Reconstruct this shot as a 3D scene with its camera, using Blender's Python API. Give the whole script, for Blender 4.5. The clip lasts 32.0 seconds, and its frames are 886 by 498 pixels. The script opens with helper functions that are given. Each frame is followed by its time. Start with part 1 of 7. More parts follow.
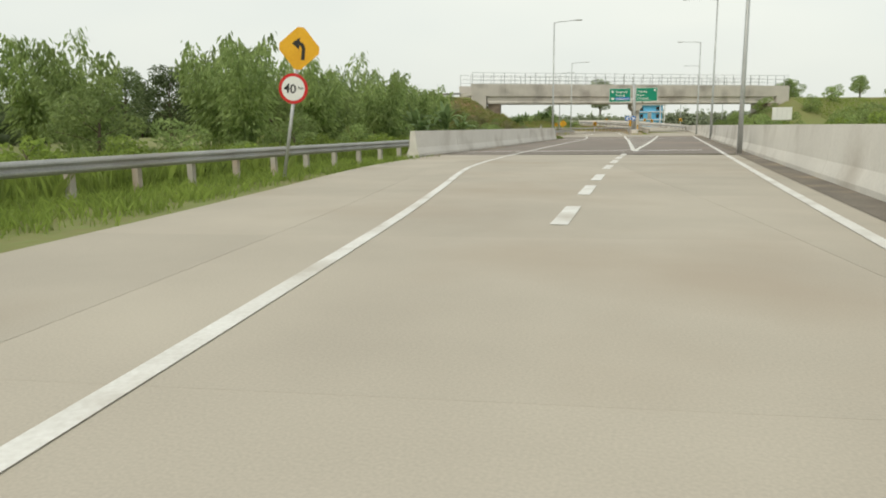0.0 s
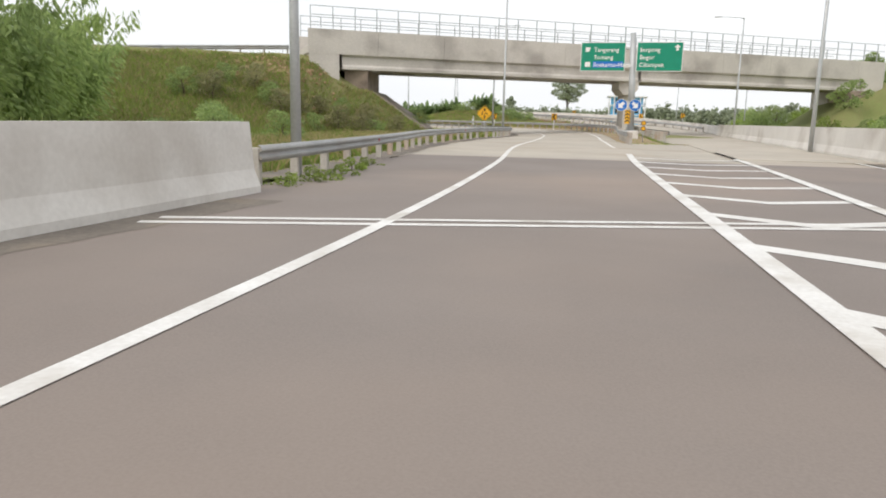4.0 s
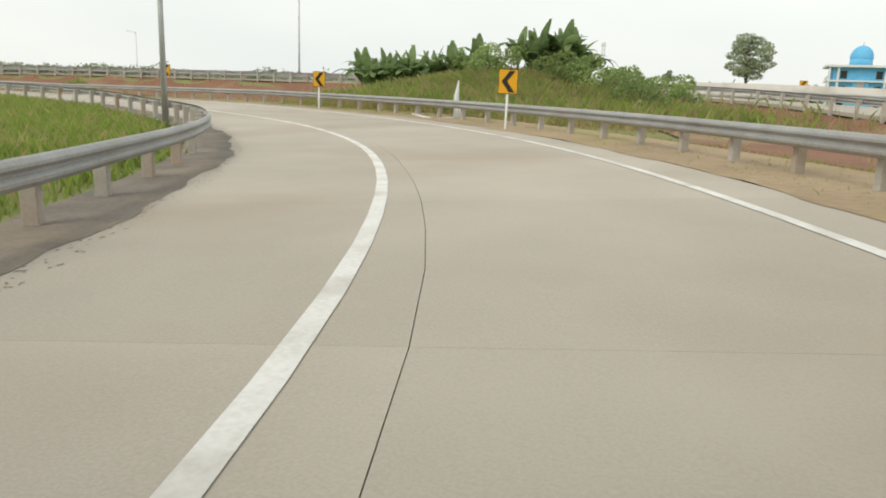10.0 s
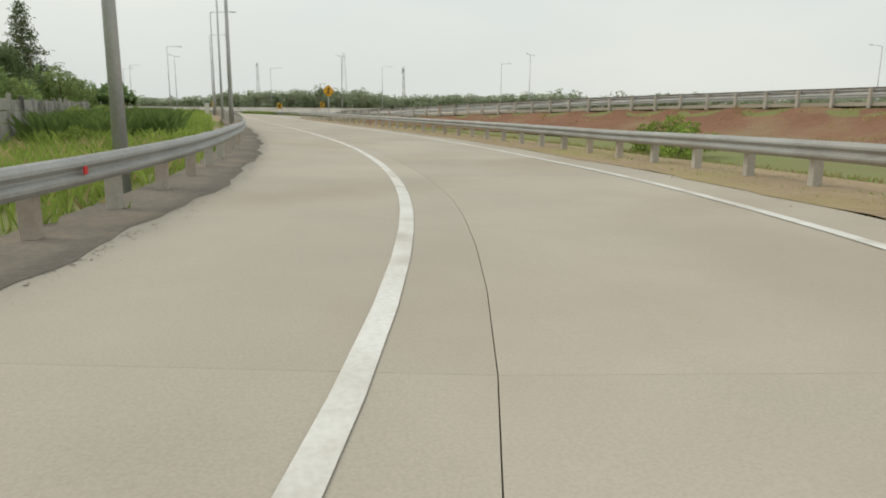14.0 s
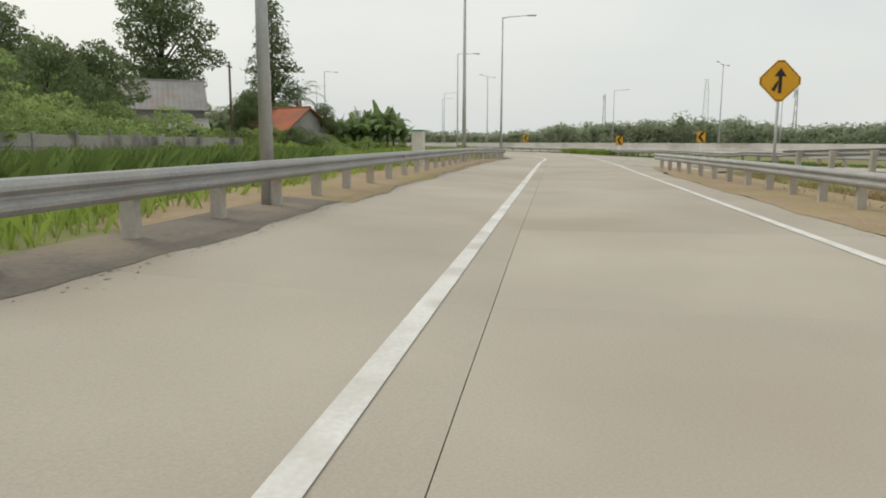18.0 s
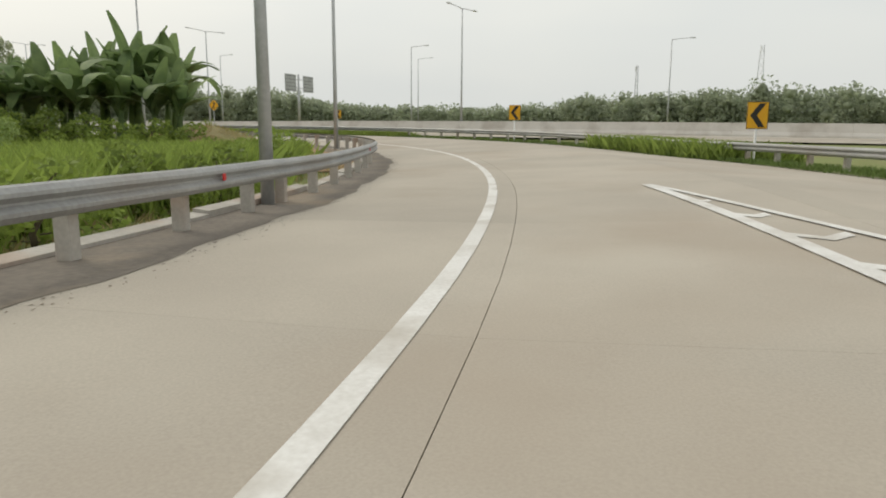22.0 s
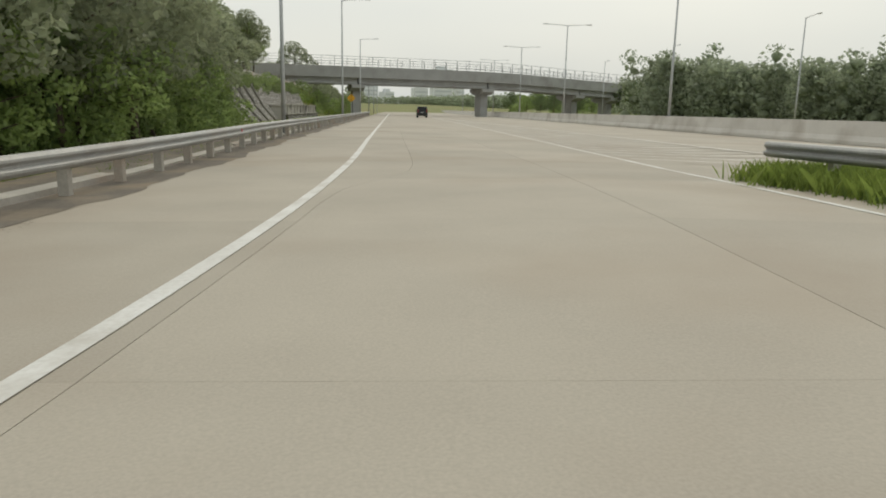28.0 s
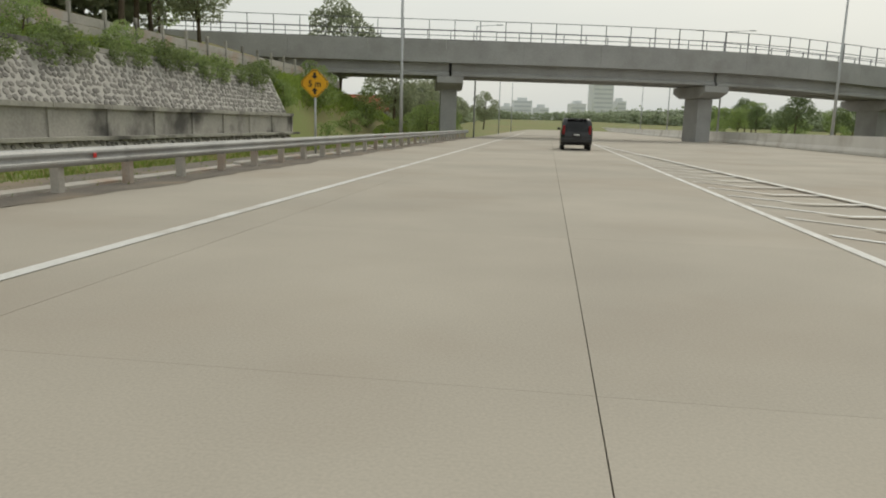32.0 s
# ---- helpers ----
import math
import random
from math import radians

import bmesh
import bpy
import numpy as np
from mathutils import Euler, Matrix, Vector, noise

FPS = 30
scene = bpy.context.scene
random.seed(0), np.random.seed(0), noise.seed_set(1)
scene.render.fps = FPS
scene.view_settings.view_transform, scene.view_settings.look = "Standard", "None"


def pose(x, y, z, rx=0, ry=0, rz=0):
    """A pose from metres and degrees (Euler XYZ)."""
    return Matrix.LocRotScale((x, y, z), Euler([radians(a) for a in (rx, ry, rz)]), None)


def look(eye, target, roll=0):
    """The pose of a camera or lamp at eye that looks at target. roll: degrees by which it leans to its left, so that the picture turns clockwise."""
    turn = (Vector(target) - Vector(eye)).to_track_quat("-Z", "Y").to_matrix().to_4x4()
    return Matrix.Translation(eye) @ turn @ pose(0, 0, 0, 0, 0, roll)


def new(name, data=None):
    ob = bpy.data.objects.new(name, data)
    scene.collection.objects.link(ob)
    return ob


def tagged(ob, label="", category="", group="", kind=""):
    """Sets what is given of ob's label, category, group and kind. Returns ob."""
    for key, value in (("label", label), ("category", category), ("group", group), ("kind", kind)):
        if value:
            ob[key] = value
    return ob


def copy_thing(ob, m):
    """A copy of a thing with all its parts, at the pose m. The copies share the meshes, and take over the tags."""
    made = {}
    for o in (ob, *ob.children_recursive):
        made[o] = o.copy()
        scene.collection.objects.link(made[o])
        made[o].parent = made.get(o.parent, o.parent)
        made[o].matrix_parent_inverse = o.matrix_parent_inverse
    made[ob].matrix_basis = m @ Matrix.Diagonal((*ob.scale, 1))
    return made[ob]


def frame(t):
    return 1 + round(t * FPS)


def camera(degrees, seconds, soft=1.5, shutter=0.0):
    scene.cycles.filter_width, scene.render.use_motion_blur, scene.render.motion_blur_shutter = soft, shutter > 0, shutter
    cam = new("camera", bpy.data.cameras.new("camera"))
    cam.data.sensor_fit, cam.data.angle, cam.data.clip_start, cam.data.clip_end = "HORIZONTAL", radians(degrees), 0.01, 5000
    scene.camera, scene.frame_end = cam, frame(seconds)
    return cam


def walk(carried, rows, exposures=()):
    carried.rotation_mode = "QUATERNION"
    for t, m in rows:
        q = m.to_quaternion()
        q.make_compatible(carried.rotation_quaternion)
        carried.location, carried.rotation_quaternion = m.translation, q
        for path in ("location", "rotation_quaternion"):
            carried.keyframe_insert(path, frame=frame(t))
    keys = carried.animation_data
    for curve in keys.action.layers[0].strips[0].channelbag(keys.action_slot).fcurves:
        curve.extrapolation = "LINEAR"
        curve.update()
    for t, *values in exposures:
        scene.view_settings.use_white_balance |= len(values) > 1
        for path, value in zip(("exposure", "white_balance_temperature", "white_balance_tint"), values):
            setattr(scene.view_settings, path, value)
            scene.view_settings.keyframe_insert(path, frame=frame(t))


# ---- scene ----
# ================= camera =================
cam = camera(64.6, 32.0, soft=1.9)
# seconds, x, y, z, pitch, roll, heading (degrees)
DRIVE = [
    (0.0, 9.84, 0.43, 1.27, -9.80, 0.67, 19.02),
    (0.5, 8.88, 8.33, 1.28, -10.04, 0.52, 18.43),
    (1.0, 8.00, 16.27, 1.29, -10.02, 0.57, 17.83),
    (1.5, 7.20, 24.20, 1.30, -10.08, 0.44, 17.39),
    (2.0, 6.44, 32.06, 1.30, -10.45, 0.13, 16.90),
    (2.5, 5.71, 39.81, 1.30, -10.57, -0.40, 16.50),
    (3.0, 4.96, 47.42, 1.29, -10.49, -0.72, 16.30),
    (3.5, 4.20, 54.94, 1.28, -10.47, -0.92, 16.20),
    (4.0, 3.45, 62.46, 1.27, -10.55, -1.25, 16.17),
    (4.5, 2.73, 70.03, 1.26, -10.49, -1.31, 16.17),
    (5.0, 1.94, 77.57, 1.27, -10.42, -0.77, 16.09),
    (5.5, 1.06, 85.01, 1.28, -10.50, -0.42, 15.94),
    (6.0, 0.16, 92.28, 1.29, -10.80, -0.18, 15.88),
    (6.5, -0.67, 99.29, 1.29, -11.28, 0.01, 16.03),
    (7.0, -1.45, 106.15, 1.30, -11.27, -0.11, 16.34),
    (7.5, -2.34, 112.83, 1.30, -11.48, -0.55, 16.79),
    (8.0, -3.32, 119.36, 1.31, -11.79, -1.43, 17.42),
    (8.5, -4.45, 125.72, 1.31, -12.06, -1.92, 18.45),
    (9.0, -5.79, 131.90, 1.31, -12.25, -2.60, 19.81),
    (9.5, -7.44, 137.86, 1.31, -12.46, -2.28, 23.11),
    (10.0, -9.51, 143.55, 1.31, -12.62, -2.36, 28.23),
    (10.5, -12.07, 148.88, 1.31, -12.75, -1.69, 34.07),
    (11.0, -15.14, 153.77, 1.30, -12.89, -1.31, 41.25),
    (11.5, -18.76, 158.12, 1.30, -12.93, -1.01, 49.19),
    (12.0, -22.89, 161.87, 1.29, -12.55, -0.73, 57.22),
    (12.5, -27.48, 165.05, 1.28, -12.55, 0.11, 64.63),
    (13.0, -32.46, 167.70, 1.29, -12.29, 0.05, 71.11),
    (13.5, -37.81, 169.86, 1.30, -11.76, -0.20, 77.32),
    (14.0, -43.53, 171.52, 1.30, -11.33, -0.40, 83.09),
    (14.5, -49.60, 172.64, 1.31, -10.82, -0.59, 88.56),
    (15.0, -55.97, 173.16, 1.30, -10.61, -0.44, 94.61),
    (15.5, -62.54, 173.02, 1.30, -10.41, -0.22, 100.41),
    (16.0, -69.20, 172.29, 1.29, -10.32, -0.20, 105.01),
    (16.5, -75.88, 171.12, 1.29, -10.02, -0.22, 107.99),
    (17.0, -82.60, 169.72, 1.28, -9.49, -0.31, 109.38),
    (17.5, -89.36, 168.27, 1.27, -8.83, -0.46, 109.81),
    (18.0, -96.15, 166.85, 1.27, -8.62, -0.09, 110.62),
    (18.5, -102.90, 165.51, 1.28, -8.69, 0.08, 110.98),
    (19.0, -109.54, 164.26, 1.30, -8.75, 0.14, 111.01),
    (19.5, -116.01, 163.08, 1.32, -8.91, 0.04, 110.98),
    (20.0, -122.30, 161.94, 1.33, -9.06, -0.19, 110.99),
    (20.5, -128.44, 160.79, 1.34, -9.09, -0.37, 111.04),
    (21.0, -134.51, 159.58, 1.34, -9.58, -0.55, 111.20),
    (21.5, -140.52, 158.27, 1.32, -10.07, -0.35, 111.64),
    (22.0, -146.41, 156.82, 1.30, -10.34, -0.26, 112.45),
    (22.5, -152.10, 155.21, 1.29, -10.69, -0.18, 113.48),
    (23.0, -157.61, 153.42, 1.28, -11.07, -0.72, 114.64),
    (23.5, -162.97, 151.41, 1.28, -11.19, -0.93, 116.42),
    (24.0, -168.24, 149.09, 1.27, -11.58, -1.01, 120.34),
    (24.5, -173.38, 146.34, 1.28, -11.96, -1.67, 125.60),
    (25.0, -178.22, 143.07, 1.29, -12.12, -1.15, 132.86),
    (25.5, -182.60, 139.25, 1.30, -12.10, -0.92, 140.40),
    (26.0, -186.44, 134.92, 1.31, -12.04, -0.92, 147.38),
    (26.5, -189.75, 130.11, 1.31, -11.97, -1.14, 153.74),
    (27.0, -192.50, 124.85, 1.31, -11.79, -1.00, 160.41),
    (27.5, -194.80, 118.81, 1.30, -11.42, -1.10, 166.68),
    (28.0, -196.76, 111.73, 1.30, -11.22, -1.11, 171.27),
    (28.5, -198.40, 103.63, 1.30, -11.08, -1.63, 174.87),
    (29.0, -199.80, 94.93, 1.30, -10.88, -2.01, 177.21),
    (29.5, -200.95, 85.83, 1.30, -10.61, -1.84, 179.16),
    (30.0, -201.97, 76.68, 1.30, -10.25, -1.62, 180.59),
    (30.5, -203.00, 67.25, 1.30, -10.25, -1.60, 181.70),
    (31.0, -203.98, 57.58, 1.30, -10.27, -1.58, 182.52),
    (31.5, -204.91, 47.61, 1.30, -10.23, -1.53, 183.15),
    (32.0, -205.82, 37.25, 1.30, -10.16, -1.45, 183.70),
]
walk(cam, [(t, pose(x, y, z, 0, 0, yaw) @ pose(0, 0, 0, 90 + pitch, 0, 0) @ pose(0, 0, 0, 0, 0, -roll))
           for t, x, y, z, pitch, roll, yaw in DRIVE],
     exposures=[(0, -0.03, 6700, 2.5), (2, 0.1, 6550, 8), (4, 0.24, 6350, 11.5), (7, 0.26, 6250, 12), (8.2, 0.42, 6350, 11), (9, 0.52, 6420, 9.5), (9.7, 0.25, 6550, 6.5), (11, 0.0, 6620, 3.5), (13, -0.14, 6600, 3), (18, -0.17, 6600, 6), (21, -0.17, 6680, 7), (24, -0.22, 6600, 5), (28, -0.32, 6620, 4.2), (32, -0.36, 6620, 4.2)])

# ================= sky and sun =================
world = bpy.data.worlds.new("hazy_sky")
scene.world = world
world.use_nodes = True
wn = world.node_tree.nodes
wl = world.node_tree.links
bg = wn["Background"]
sky = wn.new("ShaderNodeTexSky")
sky.sky_type = 'NISHITA'
sky.sun_disc = False
sky.sun_elevation = radians(42)
sky.sun_rotation = radians(200)
sky.air_density, sky.dust_density, sky.ozone_density = 1.0, 6.0, 1.0
sky_gain = wn.new("ShaderNodeVectorMath")
sky_gain.operation = 'SCALE'
sky_gain.inputs[3].default_value = 0.10
overcast = wn.new("ShaderNodeMix")
overcast.data_type = 'RGBA'
overcast.inputs[0].default_value = 0.80
wl.new(sky.outputs[0], sky_gain.inputs[0])
wl.new(sky_gain.outputs[0], overcast.inputs[6])
# thin, even cloud: slightly brighter toward the horizon, very soft drifts
cloud_at = wn.new("ShaderNodeTexCoord")
cloud_map = wn.new("ShaderNodeMapping")
cloud_map.inputs["Scale"].default_value = (1.0, 1.0, 3.0)
cloud = wn.new("ShaderNodeTexNoise")
cloud.inputs["Scale"].default_value = 1.6
cloud.inputs["Detail"].default_value = 3
cloud_ramp = wn.new("ShaderNodeValToRGB")
cloud_ramp.color_ramp.elements[0].position = 0.3
cloud_ramp.color_ramp.elements[0].color = (0.93, 0.96, 0.975, 1)
cloud_ramp.color_ramp.elements[1].position = 0.7
cloud_ramp.color_ramp.elements[1].color = (1.10, 1.095, 1.06, 1)
wl.new(cloud_at.outputs["Generated"], cloud_map.inputs[0])
wl.new(cloud_map.outputs[0], cloud.inputs[0])
wl.new(cloud.outputs[0], cloud_ramp.inputs[0])
wl.new(cloud_ramp.outputs[0], overcast.inputs[7])
wl.new(overcast.outputs[2], bg.inputs[0])
bg.inputs[1].default_value = 1.0
sun = new("sun", bpy.data.lights.new("sun", 'SUN'))
sun.data.energy, sun.data.angle, sun.data.color = 1.0, radians(24), (1.0, 0.94, 0.85)
sun.matrix_world = look((0, 0, 60), (20, 52, 0))

# ================= materials =================
MATS = {}


def mat(name, col, col2=None, rough=0.8, metal=0.0, big=0.4, fine=12.0, bump=0.15, mix=0.5, vary=0.0, spec=0.4, stain=None, stain_scale=0.15, dist=0.02):
    """Two-scale noise between two colours, fine relief, and random change from piece to piece."""
    if name in MATS:
        return MATS[name]
    m = bpy.data.materials.new(name)
    m.use_nodes = True
    n, l = m.node_tree.nodes, m.node_tree.links
    b = n["Principled BSDF"]
    b.inputs["Roughness"].default_value, b.inputs["Metallic"].default_value = rough, metal
    b.inputs["Specular IOR Level"].default_value = spec
    col2 = col2 or tuple(c * 0.8 for c in col)
    tc = n.new("ShaderNodeTexCoord")
    geo = n.new("ShaderNodeNewGeometry")
    n1, n2 = n.new("ShaderNodeTexNoise"), n.new("ShaderNodeTexNoise")
    for k, sc, de in ((n1, big, 5), (n2, fine, 4)):
        k.inputs["Scale"].default_value, k.inputs["Detail"].default_value = sc, de
        l.new(geo.outputs["Position"], k.inputs["Vector"])
    add = n.new("ShaderNodeMath")
    add.operation = 'MULTIPLY_ADD'
    add.inputs[1].default_value, add.inputs[2].default_value = 0.55, 0.0
    l.new(n1.outputs[0], add.inputs[0])
    add2 = n.new("ShaderNodeMath")
    add2.operation = 'MULTIPLY_ADD'
    add2.inputs[1].default_value = 0.45
    l.new(n2.outputs[0], add2.inputs[0])
    l.new(add.outputs[0], add2.inputs[2])
    ramp = n.new("ShaderNodeValToRGB")
    ramp.color_ramp.elements[0].position, ramp.color_ramp.elements[1].position = 0.36, 0.64
    ramp.color_ramp.elements[0].color, ramp.color_ramp.elements[1].color = (*col2, 1), (*col, 1)
    l.new(add2.outputs[0], ramp.inputs[0])
    last = ramp.outputs[0]
    if stain:
        n3 = n.new("ShaderNodeTexNoise")
        n3.inputs["Scale"].default_value, n3.inputs["Detail"].default_value = stain_scale, 6
        l.new(geo.outputs["Position"], n3.inputs["Vector"])
        r3 = n.new("ShaderNodeValToRGB")
        r3.color_ramp.elements[0].position, r3.color_ramp.elements[1].position = 0.5, 0.68
        r3.color_ramp.elements[0].color, r3.color_ramp.elements[1].color = (0, 0, 0, 1), (mix, mix, mix, 1)
        l.new(n3.outputs[0], r3.inputs[0])
        mx = n.new("ShaderNodeMix")
        mx.data_type = 'RGBA'
        l.new(r3.outputs[0], mx.inputs[0])
        l.new(last, mx.inputs[6])
        mx.inputs[7].default_value = (*stain, 1)
        last = mx.outputs[2]
    if vary:
        info = n.new("ShaderNodeObjectInfo")
        isl = n.new("ShaderNodeMath")
        isl.operation = 'ADD'
        l.new(info.outputs["Random"], isl.inputs[0])
        l.new(geo.outputs["Random Per Island"], isl.inputs[1])
        mr = n.new("ShaderNodeMapRange")
        mr.inputs[1].default_value, mr.inputs[2].default_value = 0, 2
        mr.inputs[3].default_value, mr.inputs[4].default_value = 1 - vary, 1 + vary
        l.new(isl.outputs[0], mr.inputs[0])
        sc = n.new("ShaderNodeVectorMath")
        sc.operation = 'SCALE'
        l.new(last, sc.inputs[0])
        l.new(mr.outputs[0], sc.inputs[3])
        last = sc.outputs[0]
    l.new(last, b.inputs["Base Color"])
    if bump:
        bp = n.new("ShaderNodeBump")
        bp.inputs["Strength"].default_value, bp.inputs["Distance"].default_value = bump, dist
        l.new(n2.outputs[0], bp.inputs["Height"])
        l.new(bp.outputs[0], b.inputs["Normal"])
    MATS[name] = m
    return m


def leaf_mat(name, col, col2, vary=0.35, thin=0.4):
    """Leaves: varied from one to the next, and partly lit through."""
    m = mat(name, col, col2, rough=0.55, big=0.5, fine=3.0, bump=0, vary=vary, spec=0.3)
    n, l = m.node_tree.nodes, m.node_tree.links
    b = n["Principled BSDF"]
    tr = n.new("ShaderNodeBsdfTranslucent")
    mx = n.new("ShaderNodeMixShader")
    mx.inputs[0].default_value = thin
    l.new(b.inputs["Base Color"].links[0].from_socket, tr.inputs["Color"])
    l.new(b.outputs[0], mx.inputs[1])
    l.new(tr.outputs[0], mx.inputs[2])
    l.new(mx.outputs[0], n["Material Output"].inputs[0])
    return m


CONC = mat("pavement_concrete", (0.475, 0.43, 0.36), (0.38, 0.34, 0.285), rough=0.85, big=0.35, fine=55, bump=0.05, vary=0.09, stain=(0.37, 0.31, 0.245), stain_scale=0.22, mix=0.7, dist=0.003)
ASPH = mat("asphalt", (0.245, 0.210, 0.186), (0.198, 0.168, 0.148), rough=0.85, big=0.3, fine=60, bump=0.3, stain=(0.33, 0.26, 0.21), stain_scale=0.1, mix=0.6, dist=0.004)
PAINT = mat("road_paint", (0.78, 0.77, 0.74), (0.62, 0.60, 0.56), rough=0.6, big=1.5, fine=25, bump=0.05, stain=(0.46, 0.42, 0.36), stain_scale=1.1, mix=0.75)
JOINT = mat("joint_sealant", (0.10, 0.09, 0.08), (0.05, 0.05, 0.045), rough=0.9, big=2, fine=20, bump=0)
WALLC = mat("barrier_concrete", (0.72, 0.69, 0.64), (0.62, 0.59, 0.545), rough=0.85, big=0.5, fine=14, bump=0.1, vary=0.04, stain=(0.32, 0.27, 0.22), stain_scale=0.35, mix=0.5)
BRIDGEC = mat("bridge_concrete", (0.62, 0.58, 0.53), (0.50, 0.465, 0.425), rough=0.85, big=0.35, fine=8, bump=0.1, stain=(0.22, 0.19, 0.17), stain_scale=0.3, mix=0.55)
ABUT = mat("abutment_concrete", (0.36, 0.29, 0.23), (0.24, 0.19, 0.15), rough=0.9, big=0.6, fine=9, bump=0.15, stain=(0.13, 0.10, 0.08), stain_scale=0.5, mix=0.8)
EARTH = mat("bare_earth", (0.42, 0.275, 0.165), (0.30, 0.19, 0.115), rough=0.95, big=0.4, fine=5, bump=0.6, stain=(0.36, 0.29, 0.16), stain_scale=0.25, mix=0.7, dist=0.08)
BRIDGEG = mat("bridge_concrete_grey", (0.42, 0.42, 0.41), (0.33, 0.33, 0.32), rough=0.85, big=0.35, fine=8, bump=0.1, stain=(0.25, 0.24, 0.22), stain_scale=0.3, mix=0.5)
SLOPEC = mat("slope_stone", (0.40, 0.34, 0.28), (0.27, 0.225, 0.185), rough=0.9, big=1.2, fine=9, bump=0.5, vary=0.15, stain=(0.20, 0.19, 0.10), stain_scale=0.5, mix=0.7, dist=0.03)
POSTC = mat("post_concrete", (0.52, 0.49, 0.44), (0.40, 0.37, 0.33), rough=0.85, big=2, fine=20, bump=0.1, vary=0.12, stain=(0.42, 0.27, 0.18), stain_scale=0.6, mix=0.6)
ZINC = mat("galvanised_steel", (0.44, 0.44, 0.43), (0.32, 0.32, 0.315), rough=0.58, metal=0.45, big=1.2, fine=20, bump=0.03, vary=0.08, stain=(0.33, 0.29, 0.25), stain_scale=0.5, mix=0.4)
POLEM = mat("pole_steel", (0.52, 0.53, 0.53), (0.42, 0.43, 0.43), rough=0.5, metal=0.5, big=1, fine=15, bump=0.02)
STEELD = mat("dark_steel", (0.16, 0.16, 0.17), (0.10, 0.10, 0.11), rough=0.5, metal=0.5, big=2, fine=20, bump=0.02)
RAILD = mat("railing_steel", (0.20, 0.20, 0.20), (0.14, 0.14, 0.14), rough=0.6, metal=0.3, big=2, fine=20, bump=0.02)
YELLOW = mat("sign_yellow", (0.82, 0.44, 0.02), (0.72, 0.36, 0.015), rough=0.4, big=2, fine=20, bump=0)
BLACKP = mat("sign_black", (0.015, 0.014, 0.014), (0.03, 0.027, 0.025), rough=0.5, big=4, fine=30, bump=0)
REDP = mat("sign_red", (0.62, 0.02, 0.02), (0.5, 0.015, 0.015), rough=0.4, big=2, fine=20, bump=0)
WHITEP = mat("sign_white", (0.80, 0.80, 0.78), (0.72, 0.72, 0.70), rough=0.45, big=2, fine=20, bump=0)
GREENS = mat("sign_green", (0.004, 0.26, 0.155), (0.003, 0.22, 0.13), rough=0.4, big=2, fine=20, bump=0)
BLUES = mat("sign_blue", (0.01, 0.16, 0.55), (0.01, 0.13, 0.48), rough=0.4, big=2, fine=20, bump=0)
GROUNDM = mat("field_ground", (0.19, 0.235, 0.07), (0.21, 0.19, 0.08), rough=0.95, big=0.12, fine=3, bump=0.4, stain=(0.30, 0.20, 0.11), stain_scale=0.05, mix=0.5, dist=0.1)
DIRT = mat("verge_dirt", (0.40, 0.30, 0.19), (0.29, 0.215, 0.135), rough=0.95, big=0.5, fine=6, bump=0.5, stain=(0.34, 0.29, 0.12), stain_scale=0.3, mix=0.8, dist=0.05)
REDSOIL = mat("red_soil", (0.26, 0.135, 0.08), (0.19, 0.095, 0.06), rough=0.95, big=0.25, fine=3, bump=0.5, stain=(0.30, 0.24, 0.14), stain_scale=0.18, mix=0.7, dist=0.1)
SHORTG = mat("short_grass", (0.20, 0.235, 0.085), (0.155, 0.165, 0.07), rough=0.95, big=0.6, fine=14, bump=0.6, stain=(0.26, 0.22, 0.10), stain_scale=0.4, mix=0.6, dist=0.05)
GRIT = mat("kerb_grit", (0.23, 0.20, 0.165), (0.15, 0.13, 0.11), rough=0.95, big=1.0, fine=14, bump=0.4, stain=(0.32, 0.25, 0.17), stain_scale=0.5, mix=0.6, dist=0.02)
STONE = mat("rubble_stone", (0.32, 0.30, 0.27), (0.18, 0.17, 0.155), rough=0.9, big=2.5, fine=14, bump=0.4, vary=0.4, dist=0.03)
MORTAR = mat("mortar", (0.56, 0.535, 0.49), (0.42, 0.40, 0.36), rough=0.95, big=1, fine=12, bump=0.3)
MOSSC = mat("mossy_concrete", (0.47, 0.445, 0.395), (0.33, 0.315, 0.28), rough=0.9, big=0.8, fine=10, bump=0.2, stain=(0.06, 0.055, 0.05), stain_scale=0.6, mix=0.85)
# stained rib concrete, its base colour darkened to give the ribs' shadow
RIBC = mat("rib_concrete_shaded", (0.27, 0.255, 0.225), (0.18, 0.175, 0.15), rough=0.9, big=0.8, fine=10, bump=0.2, stain=(0.07, 0.065, 0.055), stain_scale=0.6, mix=0.8)
GRASSL = leaf_mat("grass_blades", (0.33, 0.42, 0.095), (0.22, 0.295, 0.07), 0.4, 0.5)
WEED = leaf_mat("rank_weeds", (0.215, 0.30, 0.085), (0.14, 0.205, 0.06), 0.45, 0.5)
GRASSD = leaf_mat("dry_grass", (0.46, 0.38, 0.19), (0.34, 0.29, 0.13), 0.3, 0.45)
DRYLEAF = leaf_mat("leaf_dry", (0.36, 0.33, 0.17), (0.22, 0.225, 0.11), 0.4, 0.5)
HANGL = leaf_mat("leaf_bank_shrub", (0.34, 0.41, 0.17), (0.20, 0.26, 0.11), 0.45, 0.5)
LEAF1 = leaf_mat("leaf_bamboo", (0.37, 0.46, 0.165), (0.225, 0.305, 0.115), 0.42, 0.5)
